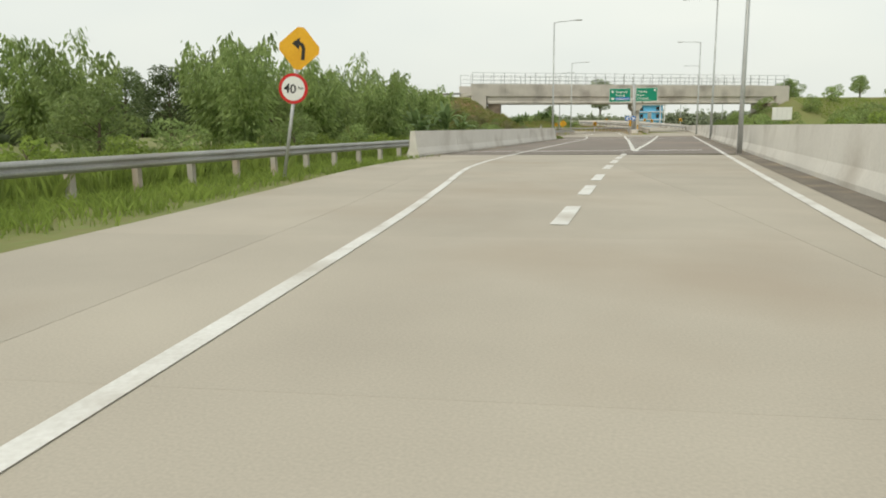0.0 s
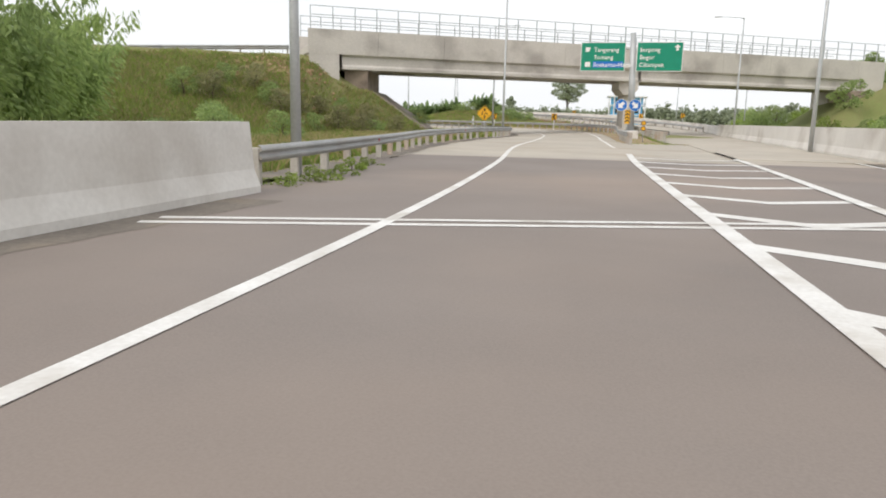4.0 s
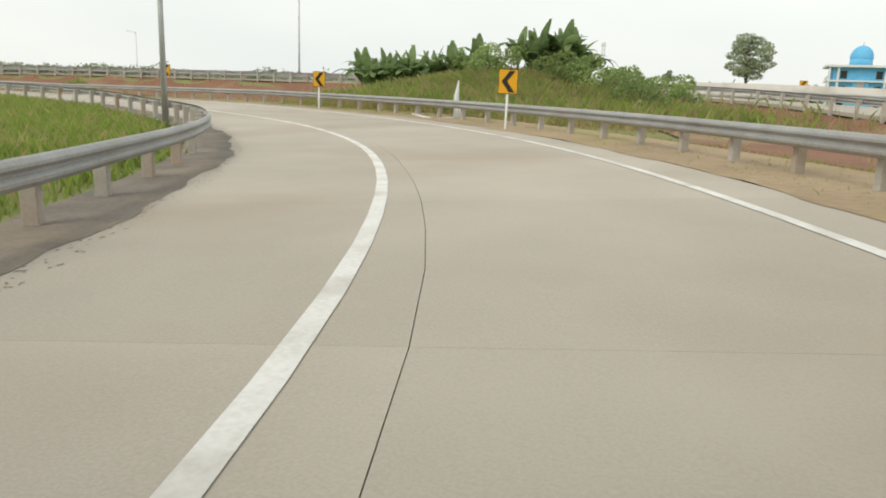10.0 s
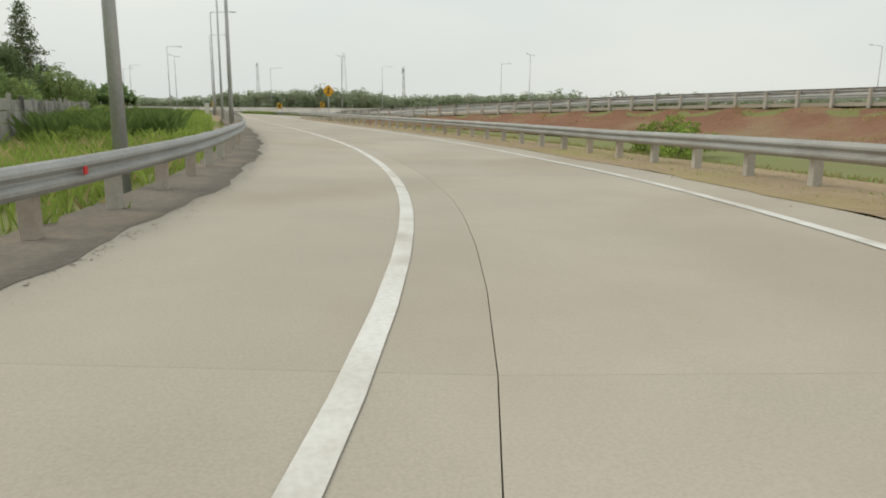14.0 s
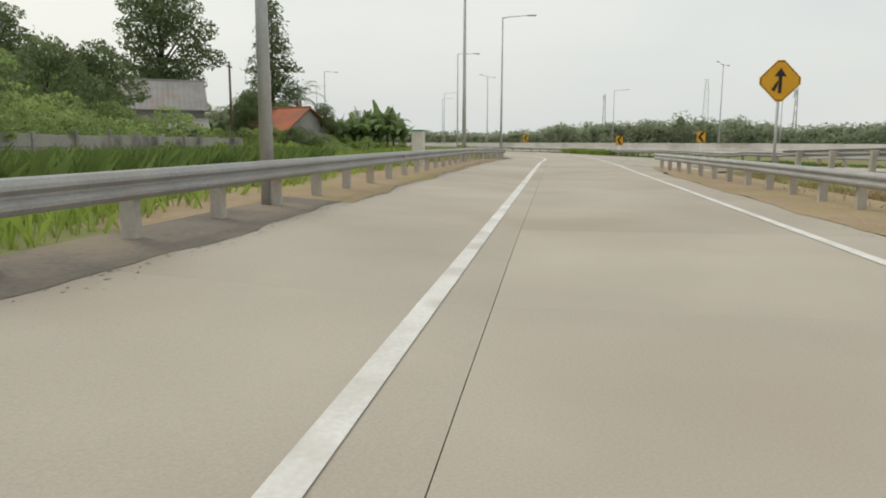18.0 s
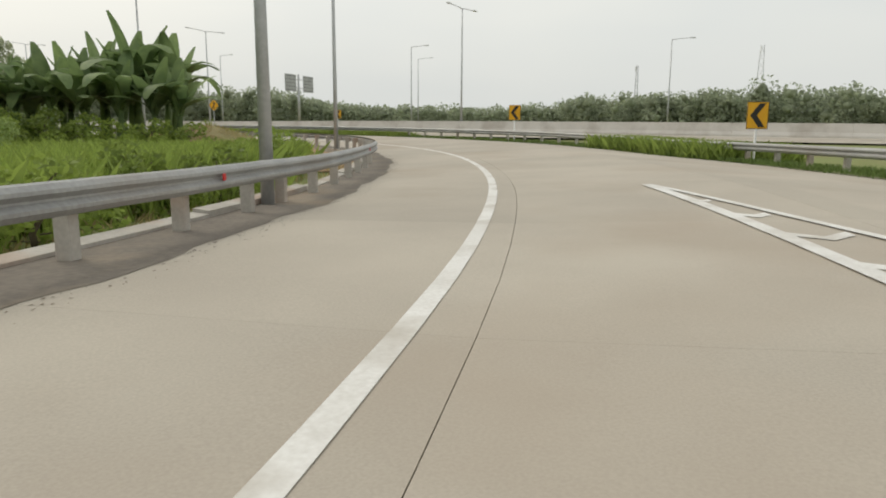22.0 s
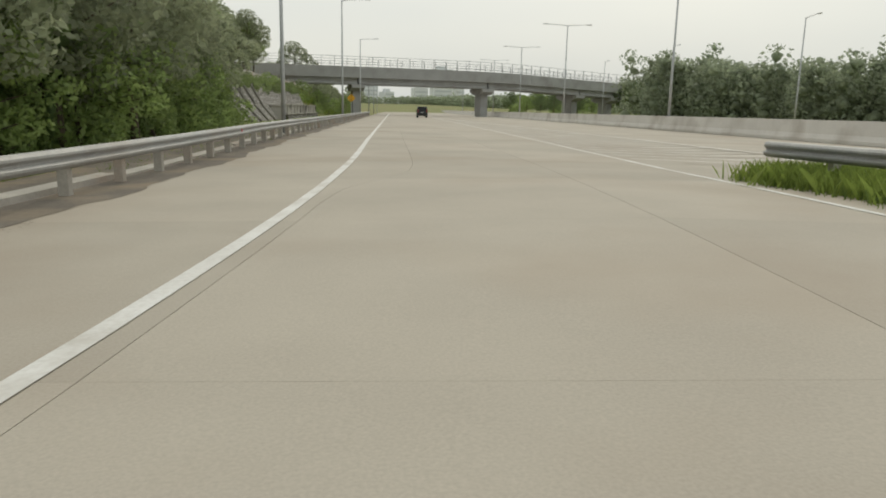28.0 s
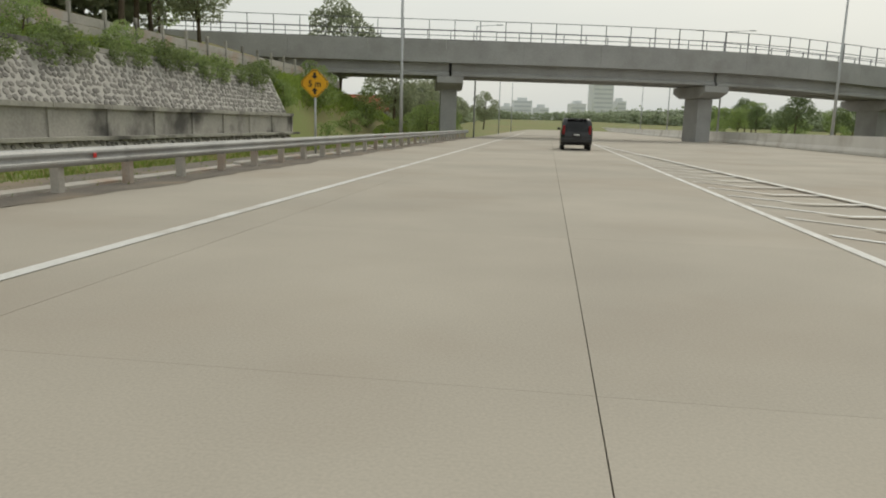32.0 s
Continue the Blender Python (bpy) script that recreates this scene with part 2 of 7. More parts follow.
LEAF2 = leaf_mat("leaf_dark", (0.20, 0.255, 0.115), (0.125, 0.165, 0.08), 0.5, 0.45)
LEAF3 = leaf_mat("leaf_banana", (0.27, 0.36, 0.14), (0.15, 0.22, 0.095), 0.4, 0.45)
# far leaves: distance haze is put into this paler, greyer green
LEAF4 = leaf_mat("leaf_far_hazed", (0.42, 0.465, 0.32), (0.29, 0.335, 0.23), 0.4, 0.5)
# grey-green bank leaves, lightened so the colour carries the haze
LEAF5 = leaf_mat("leaf_bank_hazed", (0.40, 0.435, 0.28), (0.28, 0.31, 0.20), 0.4, 0.5)
BARK = mat("bark", (0.16, 0.125, 0.09), (0.10, 0.08, 0.06), rough=0.95, big=2, fine=15, bump=0.5)

# ================= mesh helpers =================


def empty(name, x=0, y=0, z=0, rz=0):
    o = new(name)
    o.matrix_world = pose(x, y, z, 0, 0, rz)
    return o


def mesh_from(name, verts, faces, material, smooth=False):
    me = bpy.data.meshes.new(name)
    me.from_pydata([tuple(v) for v in verts], [], [tuple(f) for f in faces])
    if material:
        me.materials.append(material)
    if smooth:
        me.polygons.foreach_set("use_smooth", [True] * len(me.polygons))
    me.update()
    return me


def part(name, data, material, parent, label=""):
    """Links a bmesh or a mesh as one object under a thing or a part."""
    if isinstance(data, bmesh.types.BMesh):
        me = bpy.data.meshes.new(name)
        data.to_mesh(me)
        data.free()
        me.materials.append(material)
        data = me
    o = new(name, data)
    if parent:
        o.parent = parent
    if label:
        tagged(o, label)
    return o


def box_bm(sx, sy, sz, x=0, y=0, z=0, bevel=0.0, bm=None, rz=0.0, taper=1.0):
    """A box that stands on z, with its edges bevelled."""
    bm = bm or bmesh.new()
    vs = bmesh.ops.create_cube(bm, size=1)["verts"]
    for v in vs:
        k = taper if v.co.z > 0 else 1
        v.co = Vector((v.co.x * sx * k, v.co.y * sy * k, (v.co.z + 0.5) * sz))
    if bevel:
        es = list({e for v in vs for e in v.link_edges})
        r = bmesh.ops.bevel(bm, geom=es, offset=bevel, segments=1, affect='EDGES')
        vs = list({v for f in r["faces"] for v in f.verts} | {v for v in vs if v.is_valid})
    c, s = math.cos(radians(rz)), math.sin(radians(rz))
    for v in vs:
        v.co = Vector((v.co.x * c - v.co.y * s + x, v.co.x * s + v.co.y * c + y, v.co.z + z))
    return bm


def tube_bm(path, radii, seg=8, bm=None, cap=True):
    """A round, tapered tube along a path."""
    bm = bm or bmesh.new()
    path = [Vector(p) for p in path]
    rings = []
    for i, p in enumerate(path):
        d = (path[min(i + 1, len(path) - 1)] - path[max(i - 1, 0)]).normalized()
        a = d.orthogonal().normalized() if i == 0 else (rings_a - d * rings_a.dot(d)).normalized()
        rings_a = a
        b = d.cross(a)
        r = radii[i] if hasattr(radii, "__len__") else radii
        rings.append([bm.verts.new(p + (a * math.cos(k * 2 * math.pi / seg) + b * math.sin(k * 2 * math.pi / seg)) * r) for k in range(seg)])
    for u, w in zip(rings, rings[1:]):
        for k in range(seg):
            f = bm.faces.new((u[k], u[(k + 1) % seg], w[(k + 1) % seg], w[k]))
            f.smooth = True
    if cap:
        bm.faces.new(rings[0][::-1])
        bm.faces.new(rings[-1])
    return bm


def prism_bm(outline, depth, bm=None):
    """A flat outline in x, z made thick along y (front face at y=0)."""
    bm = bm or bmesh.new()
    a = [bm.verts.new((x, 0, z)) for x, z in outline]
    b = [bm.verts.new((x, depth, z)) for x, z in outline]
    bm.faces.new(a)
    bm.faces.new(b[::-1])
    for i in range(len(a)):
        j = (i + 1) % len(a)
        bm.faces.new((a[j], a[i], b[i], b[j]))
    bmesh.ops.recalc_face_normals(bm, faces=bm.faces)
    return bm


def circle_pts(r, n=28, cx=0, cz=0):
    return [(cx + r * math.cos(2 * math.pi * k / n), cz + r * math.sin(2 * math.pi * k / n)) for k in range(n)]


# ================= alignments =================


class Line:
    """A smooth curve in plan through a few control points, walked by its length; offsets go to the right."""

    def __init__(self, pts, step=0.5):
        p = np.array(pts, float)
        e = np.vstack([2 * p[0] - p[1], p, 2 * p[-1] - p[-2]])
        out = []
        for i in range(1, len(e) - 2):
            k = np.linspace(0, 1, 24, endpoint=False)[:, None]
            a, b, c, d = e[i - 1], e[i], e[i + 1], e[i + 2]
            out.append(0.5 * (2 * b + (c - a) * k + (2 * a - 5 * b + 4 * c - d) * k ** 2 + (3 * b - a - 3 * c + d) * k ** 3))
        q = np.vstack(out + [p[-1:]])
        s = np.r_[0, np.cumsum(np.hypot(*np.diff(q[:, :2], axis=0).T))]
        self.length = s[-1]
        self.s = np.arange(0, self.length, step)
        self.p = np.stack([np.interp(self.s, s, q[:, k]) for k in range(q.shape[1])], -1)
        d = np.gradient(self.p[:, :2], axis=0)
        d /= np.hypot(*d.T)[:, None]
        self.d = d

    def at(self, s, off=0.0):
        x, y = np.interp(s, self.s, self.p[:, 0]), np.interp(s, self.s, self.p[:, 1])
        dx, dy = np.interp(s, self.s, self.d[:, 0]), np.interp(s, self.s, self.d[:, 1])
        n = math.hypot(dx, dy)
        return x + dy / n * off, y - dx / n * off

    def z(self, s):
        return float(np.interp(s, self.s, self.p[:, 2])) if self.p.shape[1] > 2 else 0.0

    def turn(self, s):
        """Degrees by which the way ahead is turned from +y."""
        dx, dy = np.interp(s, self.s, self.d[:, 0]), np.interp(s, self.s, self.d[:, 1])
        return math.degrees(math.atan2(-dx, dy))

    def near(self, x, y):
        k = np.argmin((self.p[:, 0] - x) ** 2 + (self.p[:, 1] - y) ** 2)
        off = (x - self.p[k, 0]) * self.d[k, 1] - (y - self.p[k, 1]) * self.d[k, 0]
        return self.s[k], off


def ap(x, y):
    """From the approach motorway's own axes to the plan."""
    c, s = math.cos(radians(6.2178)), math.sin(radians(6.2178))
    return c * (x - 0.3) - s * (y - 84) + 1.04, s * (x - 0.3) + c * (y - 84) + 83.97


def ap_back(x, y):
    c, s = math.cos(radians(6.2178)), math.sin(radians(6.2178))
    return c * (x - 1.04) + s * (y - 83.97) + 0.3, -s * (x - 1.04) + c * (y - 83.97) + 84


SOUTH = (-195.7, 115.7)


def south(x, y):
    """Beyond the last bend the plan is drawn out along the motorway."""
    return (SOUTH[0] + 1.3 * (x - SOUTH[0]), SOUTH[1] + 1.3 * (y - SOUTH[1])) if y < SOUTH[1] and x < -150 else (x, y)


def beside(u, v):
    """A place along the last straight: ahead of its start, and to the right of the edge line."""
    return -197.03 - 0.0785 * u - 0.9969 * v, 94.71 - 0.9969 * u + 0.0785 * v


# left edge line of the exit ramp, from the motorway to the next motorway
RAMP = Line([*[ap(*q) for q in ((-1.0, -16), (-2.6, 6.5), (-3.3, 14), (-4.2, 22.5), (-4.2, 30), (-3.8, 38), (-2.85, 54), (-1.85, 69), (-1.75, 83))], (-2.9, 96.6),
             (-4.1, 112), (-5.9, 126.5), (-9.0, 139.2), (-13.6, 149.6), (-20.2, 158.4), (-29, 165.2), (-40, 169.9), (-52, 172.1), (-65, 171.6),
             (-80, 169.2), (-100, 165.1), (-119, 161.2), (-138, 157.3), (-154, 154.1), (-166, 149.9), (-176.5, 143.8), (-184.8, 135.4),
             (-190.8, 125), (-194.0, 114), (-195.75, 105.2), *[beside(u, 0) for u in (0, 14, 30, 50, 75, 105, 150, 210)],
             (-222, -210), (-234, -320), (-262, -640)])


def st(x, y):
    return RAMP.near(*south(x, y))[0]


SB = [0, st(-4.4, 114.3), st(-6.6, 130.3), st(-41.6, 170.6), st(-61.7, 172.1), st(-142.0, 156.7), st(-159.6, 152.4), st(-192.8, 117.9), st(-196.6, 93.6), 900]
EB = [0, 0, 0.042, 0.042, 0, 0, 0.05, 0.05, 0, 0]


# the long joint beside the edge line
JO = lambda s: float(np.interp(s, [0, 165, 173, 195, 202, 216, 224, 255, 268, 296, 304, 310, 318, 340, 346, 366, 386, 392, 396, 430, 448, 900],
                               [0.6, 0.6, 0.42, 0.42, 0.7, 0.7, 0.54, 0.54, 0.46, 0.44, 0.6, 0.5, 0.42, 0.46, 0.58, 0.4, 0.27, 0.3, 1.55, 1.5, 0.8, 0.7]))
# rise of the paved shoulder toward the left rail
RISE = ((196, 203, 216, 231, 240, 250, 260, 275, 282, 290, 297, 303, 308, 319, 324, 333, 341, 348),
        (0, 0.137, 0.123, 0.10, 0.14, 0.19, 0.23, 0.27, 0.28, 0.26, 0.23, 0.19, 0.157, 0.13, 0.11, 0.06, 0.02, 0))
FALL = ((300, 318, 330, 340, 350, 378, 398), (0, -0.03, -0.055, -0.07, -0.045, -0.02, 0))


def rise(s, off):
    j = JO(s)
    return 0.0 if off > j or s < 196 or s > 348 else float(np.interp(s, *RISE)) * min(1.12, (j - off) / (j + 3.45))


def bank(s, off):
    """Height of the banked carriageway; past the lane's long joint the merging lane falls the other way."""
    e = float(np.interp(s, SB, EB))
    if off < 4.55 or s < 300 or s > 420:
        return e * (off - 0.8) + rise(s, off)
    k = min(1.0, (s - 300) / 8, (420 - s) / 22)
    return (1 - k) * e * (off - 0.8) + k * (e * 3.75 + float(np.interp(s, *FALL)) * (off - 4.55))


# the second carriageway: its inner edge, climbing round the outside of the ramp
MAIN = Line([(*ap(4.4, 66), 0), (*ap(6.1, 86), 0), (5.9, 105, 0), (5.0, 117, 0), (4.0, 127, 0), (3.4, 136, 0.02), (2.9, 146, 0.06), (1.6, 157, 0.2), (-1.0, 170, 0.52), (-5.5, 182, 0.88), (-14, 192.5, 1.5), (-28, 199.5, 1.9),
             (-47, 203, 1.95), (-65, 201.5, 1.85), (-81, 196.5, 1.7), (-95, 189.5, 1.4), (-108, 181.8, 0.95), (-120, 174, 0.45), (-131, 168.8, 0.15), (-141, 165.6, 0.06)])


def strip(line, s0, s1, left, right, zf, step=2.0, zoff=0.0, cols=1):
    """A sheet along a line between two offsets, which may change on the way."""
    n = max(2, int((s1 - s0) / step) + 1)
    vs, fs = [], []
    for i, s in enumerate(np.linspace(s0, s1, n)):
        a = left(s) if callable(left) else left
        b = right(s) if callable(right) else right
        for k in range(cols + 1):
            o = a + (b - a) * k / cols
            vs.append((*line.at(s, o), zf(s, o) + zoff))
    for i in range(n - 1):
        for k in range(cols):
            a = i * (cols + 1) + k
            fs.append((a, a + 1, a + cols + 2, a + cols + 1))
    a, b = (q(s0) if callable(q) else q for q in (left, right))
    return vs, (fs if a < b else [f[::-1] for f in fs])


def slab(line, s0, s1, left, right, zf, thick, step=1.6, inset=0.0035):
    """A thick piece of paving between two stations and two offsets."""
    n = max(2, int((s1 - s0) / step) + 1)
    top, fs = [], []
    for s in np.linspace(s0 + inset * 0.4, s1 - inset * 0.4, n):
        for f, e in ((left, inset), (right, -inset)):
            o = (f(s) if callable(f) else f) + e
            top.append((*line.at(s, o), zf(s, o)))
    m = len(top)
    vs = top + [(x, y, z - thick) for x, y, z in top]
    for i in range(n - 1):
        a = 2 * i
        fs += [(a, a + 1, a + 3, a + 2), (m + a, a, a + 2, m + a + 2), (a + 1, m + a + 1, m + a + 3, a + 3)]
    fs += [(0, m, m + 1, 1), (m - 2, m - 1, 2 * m - 1, 2 * m - 2)]
    return vs, fs


def table(xs, ys):
    return lambda s: float(np.interp(s, xs, ys))


# offsets from the left edge line: left rail, paving's left edge, right edge line, paving's right edge
rail_off = table([0, st(*ap(-2.8, 98.6)), st(-4.1, 112), 126, 140, 163, 169, 182, 190, 196, 203, 216, 231, 240, 260, 282, 290, 297, 303, 308, 319, 329, 333, 341, 348, 370, 385, 400, 900],
                 [-4.2, -4.1, -3.9, -3.4, -3.0, -2.95, -3.45, -3.7, -3.65, -3.55, -3.4, -3.53, -3.6, -3.53, -3.4, -3.45, -3.54, -3.62, -3.51, -3.42, -3.41, -3.42, -3.3, -3.28, -3.1, -3.3, -3.6, -3.65, -3.7])
rail_high = table([0, 195, 205, 345, 352, 900], [0.98, 0.98, 1.0, 1.0, 0.98, 1.0])
left_off = lambda s: rail_off(s) + 0.5
wide_off = table([0, st(*ap(-3.8, 38)), st(*ap(-2.85, 54)), st(*ap(-1.85, 69)), st(*ap(-1.75, 84)), st(*ap(-2.6, 97)), st(-4.1, 112), st(-138, 157.3), st(-154, 154.1), st(-163, 151.1), st(-172, 147), st(-182, 138.7), st(-197, 86), 900],
                 [4.4, 5.2, 4.9, 4.1, 4.2, 4.9, 4.3, 4.5, 4.3, 4.4, 6.0, 7.4, 7.7, 7.8])

# ================= ground =================
B1A = Vector((-25.6, 119.4))                    # first bridge: its corner, its way and its normal
B1U = Vector((0.8246, 0.5657))
B1N = Vector((-B1U.y, B1U.x))


WALL0, WALL1 = RAMP.near(*beside(44, 0))[0], RAMP.near(*beside(104, 0))[0]


def ground_z(x, y):
    z = -0.16
    s, o = RAMP.near(x, y)
    s_r, o_r = s, o
    if s < RAMP.length - 2 and abs(o) < 30:
        e = bank(s, max(-5, min(o, 12.5 if 300 < s < 420 else 7.5)))
        up = rise(s, max(-5, o))
        e -= up
        z += up * max(0.0, min(1.0, (12 + o) / 7))
        z += e if abs(o) < 10 else e * max(0, (30 - abs(o)) / 20)
        if 300 < s < 400 and 4.5 < o < 16:
            z -= 0.14
    s, o = MAIN.near(x, y)
    if 1 < s < MAIN.length - 1:
        h = MAIN.z(s)
        d = max(-o - 0.9, o - 8.6, 0)
        z = max(z, h - 0.12 - d * 0.42)
    # fill behind both ends of the first bridge, and the paved slopes in front of the walls
    v = Vector((x, y)) - B1A
    a, b = v.dot(B1U), v.dot(B1N)
    a -= 0.4 * b
    side = max(-b - 0.3, b - 7.7, 0)
    for q, far in ((a - 4.6, 58), (60.2 - a, 60)):
        if q < 0:
            top_ = min(6.5, 6.8 - max(0, -q - 34) * 0.3) - side * 0.5 if q < -3 else 5.3 - side * 0.6 - (q + 3) * 0.55
            z = max(z, min(top_, 6.3 + q * 0.02, 3.3 + min(0.55, max(0, -b) * 0.3) - q * 0.42 - max(0, side - 3) * 0.45) if b < 0 else top_)
        elif q < 9:
            z = max(z, 3.3 + min(0.55, max(0, -b) * 0.3) - max(q - 0.6, 0) * 0.7 - (max(0, side - 3) * 0.42 if b < 0 else side * 0.6))
    # raised ground round the houses
    z += 1.5 * math.exp(-(((x + 154) / 15) ** 2 + ((y - 122) / 10) ** 2) ** 2)
    # a low mound between the two carriageways
    z += 1.9 * math.exp(-(((x + 27) / 8.5) ** 2 + ((y - 184) / 6) ** 2))
    # a heap of earth inside the last bend
    z += 1.7 * math.exp(-(((x + 181) / 7) ** 2 + ((y - 129.5) / 5) ** 2)) * min(1, max(0, (-o_r - 4.8) / 3.5))
    # the bank above the stone walls beside the motorway
    if WALL0 - 6 < s_r < WALL1 + 60 and -75 < o_r < -13.8:
        k = min(1, max(0, (s_r - WALL0 + 6) / 8)) * min(1, max(0, (WALL1 + 60 - s_r) / 40))
        z += k * min(1, (75 + o_r) / 15) * min(7.6, 3.3 * min(1, (-o_r - 13.8) / 2.0) + max(0, (-o_r - 15.8) * 0.42) + float(np.interp(s_r - WALL0 + 44, (42, 52, 62, 75, 110), (-0.4, 0.1, 0.55, 0.7, 0.8))) * min(1, max(0, (-o_r - 14.6) / 1.2)))
    # the far side of the motorway falls and rises under the woods
    if x < -214:
        z += -0.25 * min(1, max(0, (y - 90) / 60))
    d = math.hypot(x + 90, y - 90)
    return z + (0.0 if d < 330 else min(6, (d - 330) * 0.02))


def axis_lines(lo, hi, fine, far):
    out = list(np.arange(lo, hi + 0.01, fine))
    for sgn, edge in ((-1, lo), (1, hi)):
        d, q = fine, edge
        while abs(q - edge) < far:
            d *= 1.35
            q += sgn * d
            out.append(q)
    return sorted(out)


gx, gy = axis_lines(-282, 62, 2.0, 2600), axis_lines(-44, 250, 2.0, 2600)
gv = [(x, y, ground_z(x, y)) for y in gy for x in gx]
gw = len(gx)
gf = [(j * gw + i, j * gw + i + 1, (j + 1) * gw + i + 1, (j + 1) * gw + i) for j in range(len(gy) - 1) for i in range(gw - 1)]
ground = new("ground", mesh_from("ground", gv, gf, GROUNDM, True))
tagged(ground, "grassy green field with bare brown earth patches", "ground", kind="structure")
gxa, gya, gza = np.array(gx), np.array(gy), np.array(gv)[:, 2].reshape(len(gy), gw)


def gz(x, y):
    """Height of the ground sheet as built."""
    i = min(max(int(np.searchsorted(gxa, x)) - 1, 0), gw - 2)
    j = min(max(int(np.searchsorted(gya, y)) - 1, 0), len(gya) - 2)
    u, v = (x - gxa[i]) / (gxa[i + 1] - gxa[i]), (y - gya[j]) / (gya[j + 1] - gya[j])
    a, b, c, d = gza[j, i], gza[j, i + 1], gza[j + 1, i], gza[j + 1, i + 1]
    return float((a * (1 - u) + b * u) * (1 - v) + (c * (1 - u) + d * u) * v)


# ================= carriageways =================
road = empty("road_ramp")
tagged(road, "pale concrete slab ramp road with dark joints", "road", kind="structure")
vs, fs = strip(RAMP, 2, st(-204.2, -49.3), lambda s: left_off(s) + 0.04, lambda s: wide_off(s) + 0.9, lambda s, o: bank(s, o) - rise(s, o), zoff=-0.045)
part("slab_bed", mesh_from("slab_bed", vs, fs, JOINT), None, road)
Y_ASPH0, Y_ASPH1 = st(*ap(-4.0, 34.2)), st(*ap(-1.8, 86.6)) - 1.2
s = 4.0
while s < st(-204.6, -14.7):
    e = s + 5.0
    if e < Y_ASPH0 + 2 or s > Y_ASPH1 - 3:
        a, b = s, min(e, Y_ASPH0) if s < Y_ASPH0 else e
        if Y_ASPH1 - 3 < s < Y_ASPH1:
            a = Y_ASPH1
        right = (lambda q: 3.32 + 0.09 * ap_back(*RAMP.at(q))[1] - ap_back(*RAMP.at(q))[0]) if s < Y_ASPH0 else (lambda q: wide_off(q) + 1.0)
        cols = [(left_off, JO), (JO, right)]
        if s < Y_ASPH0:
            cols = [(left_off, lambda q: -1.2), (lambda q: -1.2, lambda q: 4.9), (lambda q: 4.9, right)]
        elif s > 298:
            cols = [(left_off, JO), (JO, lambda q: 4.55), (lambda q: 4.55, right)]
        for lo, hi in cols:
            part("paving_slab", mesh_from("paving_slab", *slab(RAMP, a, b, lo, hi, bank, 0.2), CONC), None, road)
    s = e

# mainline surfaces: asphalt across both carriageways, then concrete again
LEFTX = lambda y: float(np.interp(y, [30, 34, 50, 73, 90], [-8.6, -8.4, -6.6, -5.0, -5.0]))


def sheet(name, rows, material, label, category, z=0.0, kind="structure", parent=None, nx=6, at=lambda x, y: (x, y)):
    """A level sheet given by rows of (y, x from, x to)."""
    vs, fs = [], []
    for y, a, b in rows:
        vs += [(*at(a + (b - a) * k / nx, y), z) for k in range(nx + 1)]
    for j in range(len(rows) - 1):
        for k in range(nx):
            q = j * (nx + 1) + k
            fs.append((q, q + 1, q + nx + 2, q + nx + 1))
    o = new(name, mesh_from(name, vs, fs, material))
    if parent:
        o.parent = parent
    return tagged(o, label, category, kind=kind)


BARX = lambda y: 3.3 + 0.09 * y
sheet("road_asphalt", [(y, LEFTX(y) - 0.2, BARX(y) + 0.1) for y in np.linspace(33.2, 86.8, 18)], ASPH,
      "dark grey-brown asphalt across both carriageways", "road", z=0.004, at=ap)
main_road = empty("road_main")
tagged(main_road, "pale concrete second carriageway climbing round the ramp", "road", kind="structure")
s = 24.0
while s < MAIN.length - 6:
    part("paving_slab", mesh_from("paving_slab", *slab(MAIN, s, s + 6, -1.0 if s > 40 else -0.2, 3.6, lambda q, o: MAIN.z(q) + 0.02, 0.2), CONC), None, main_road)
    part("paving_slab", mesh_from("paving_slab", *slab(MAIN, s, s + 6, 3.6, table([0, 50, 80], [6.0, 6.4, 8.2]), lambda q, o: MAIN.z(q) + 0.02, 0.2), CONC), None, main_road)
    s += 6
sheet("gore_pavement", [(y, RAMP.at(st(-2.6, y), 4.4)[0], MAIN.at(MAIN.near(7, y)[0], 4.0 if y < 92 else 0.2)[0] + 0.1) for y in np.linspace(82.5, 107.5, 11)], CONC, "pale concrete between the two roads", "road", z=-0.004, nx=3)
# merging area beside the ramp's second half and the motorway lanes beyond
TOLLW = Line([(-150, 275, -0.1), (-180, 232, 0.0), (-202, 190, 0.1), (-213.5, 150, 0.2), (-218, 118, 0.2), *[(*beside(u, 24.0), 0.06) for u in (0, 30, 60, 100, 150, 210)], (-246, -210, 0.15), (-258, -320, 0.2), (-286, -640, 0.3)])
t0, t1 = TOLLW.near(-202, 190)[0], TOLLW.length - 1
toll = empty("road_motorway")
tagged(toll, "pale concrete motorway lanes", "road", kind="structure")
part("lanes", mesh_from("lanes", *strip(TOLLW, 0, t1, table([0, t0, TOLLW.near(-218, 118)[0], TOLLW.near(*beside(0, 24))[0], TOLLW.near(*beside(60, 24))[0], t1], [-9, -9, -11, -16.4, -16.6, -16.6]), 16, lambda s, o: min(TOLLW.z(s), 0.0) - 0.03, step=4, cols=3), CONC), None, toll)

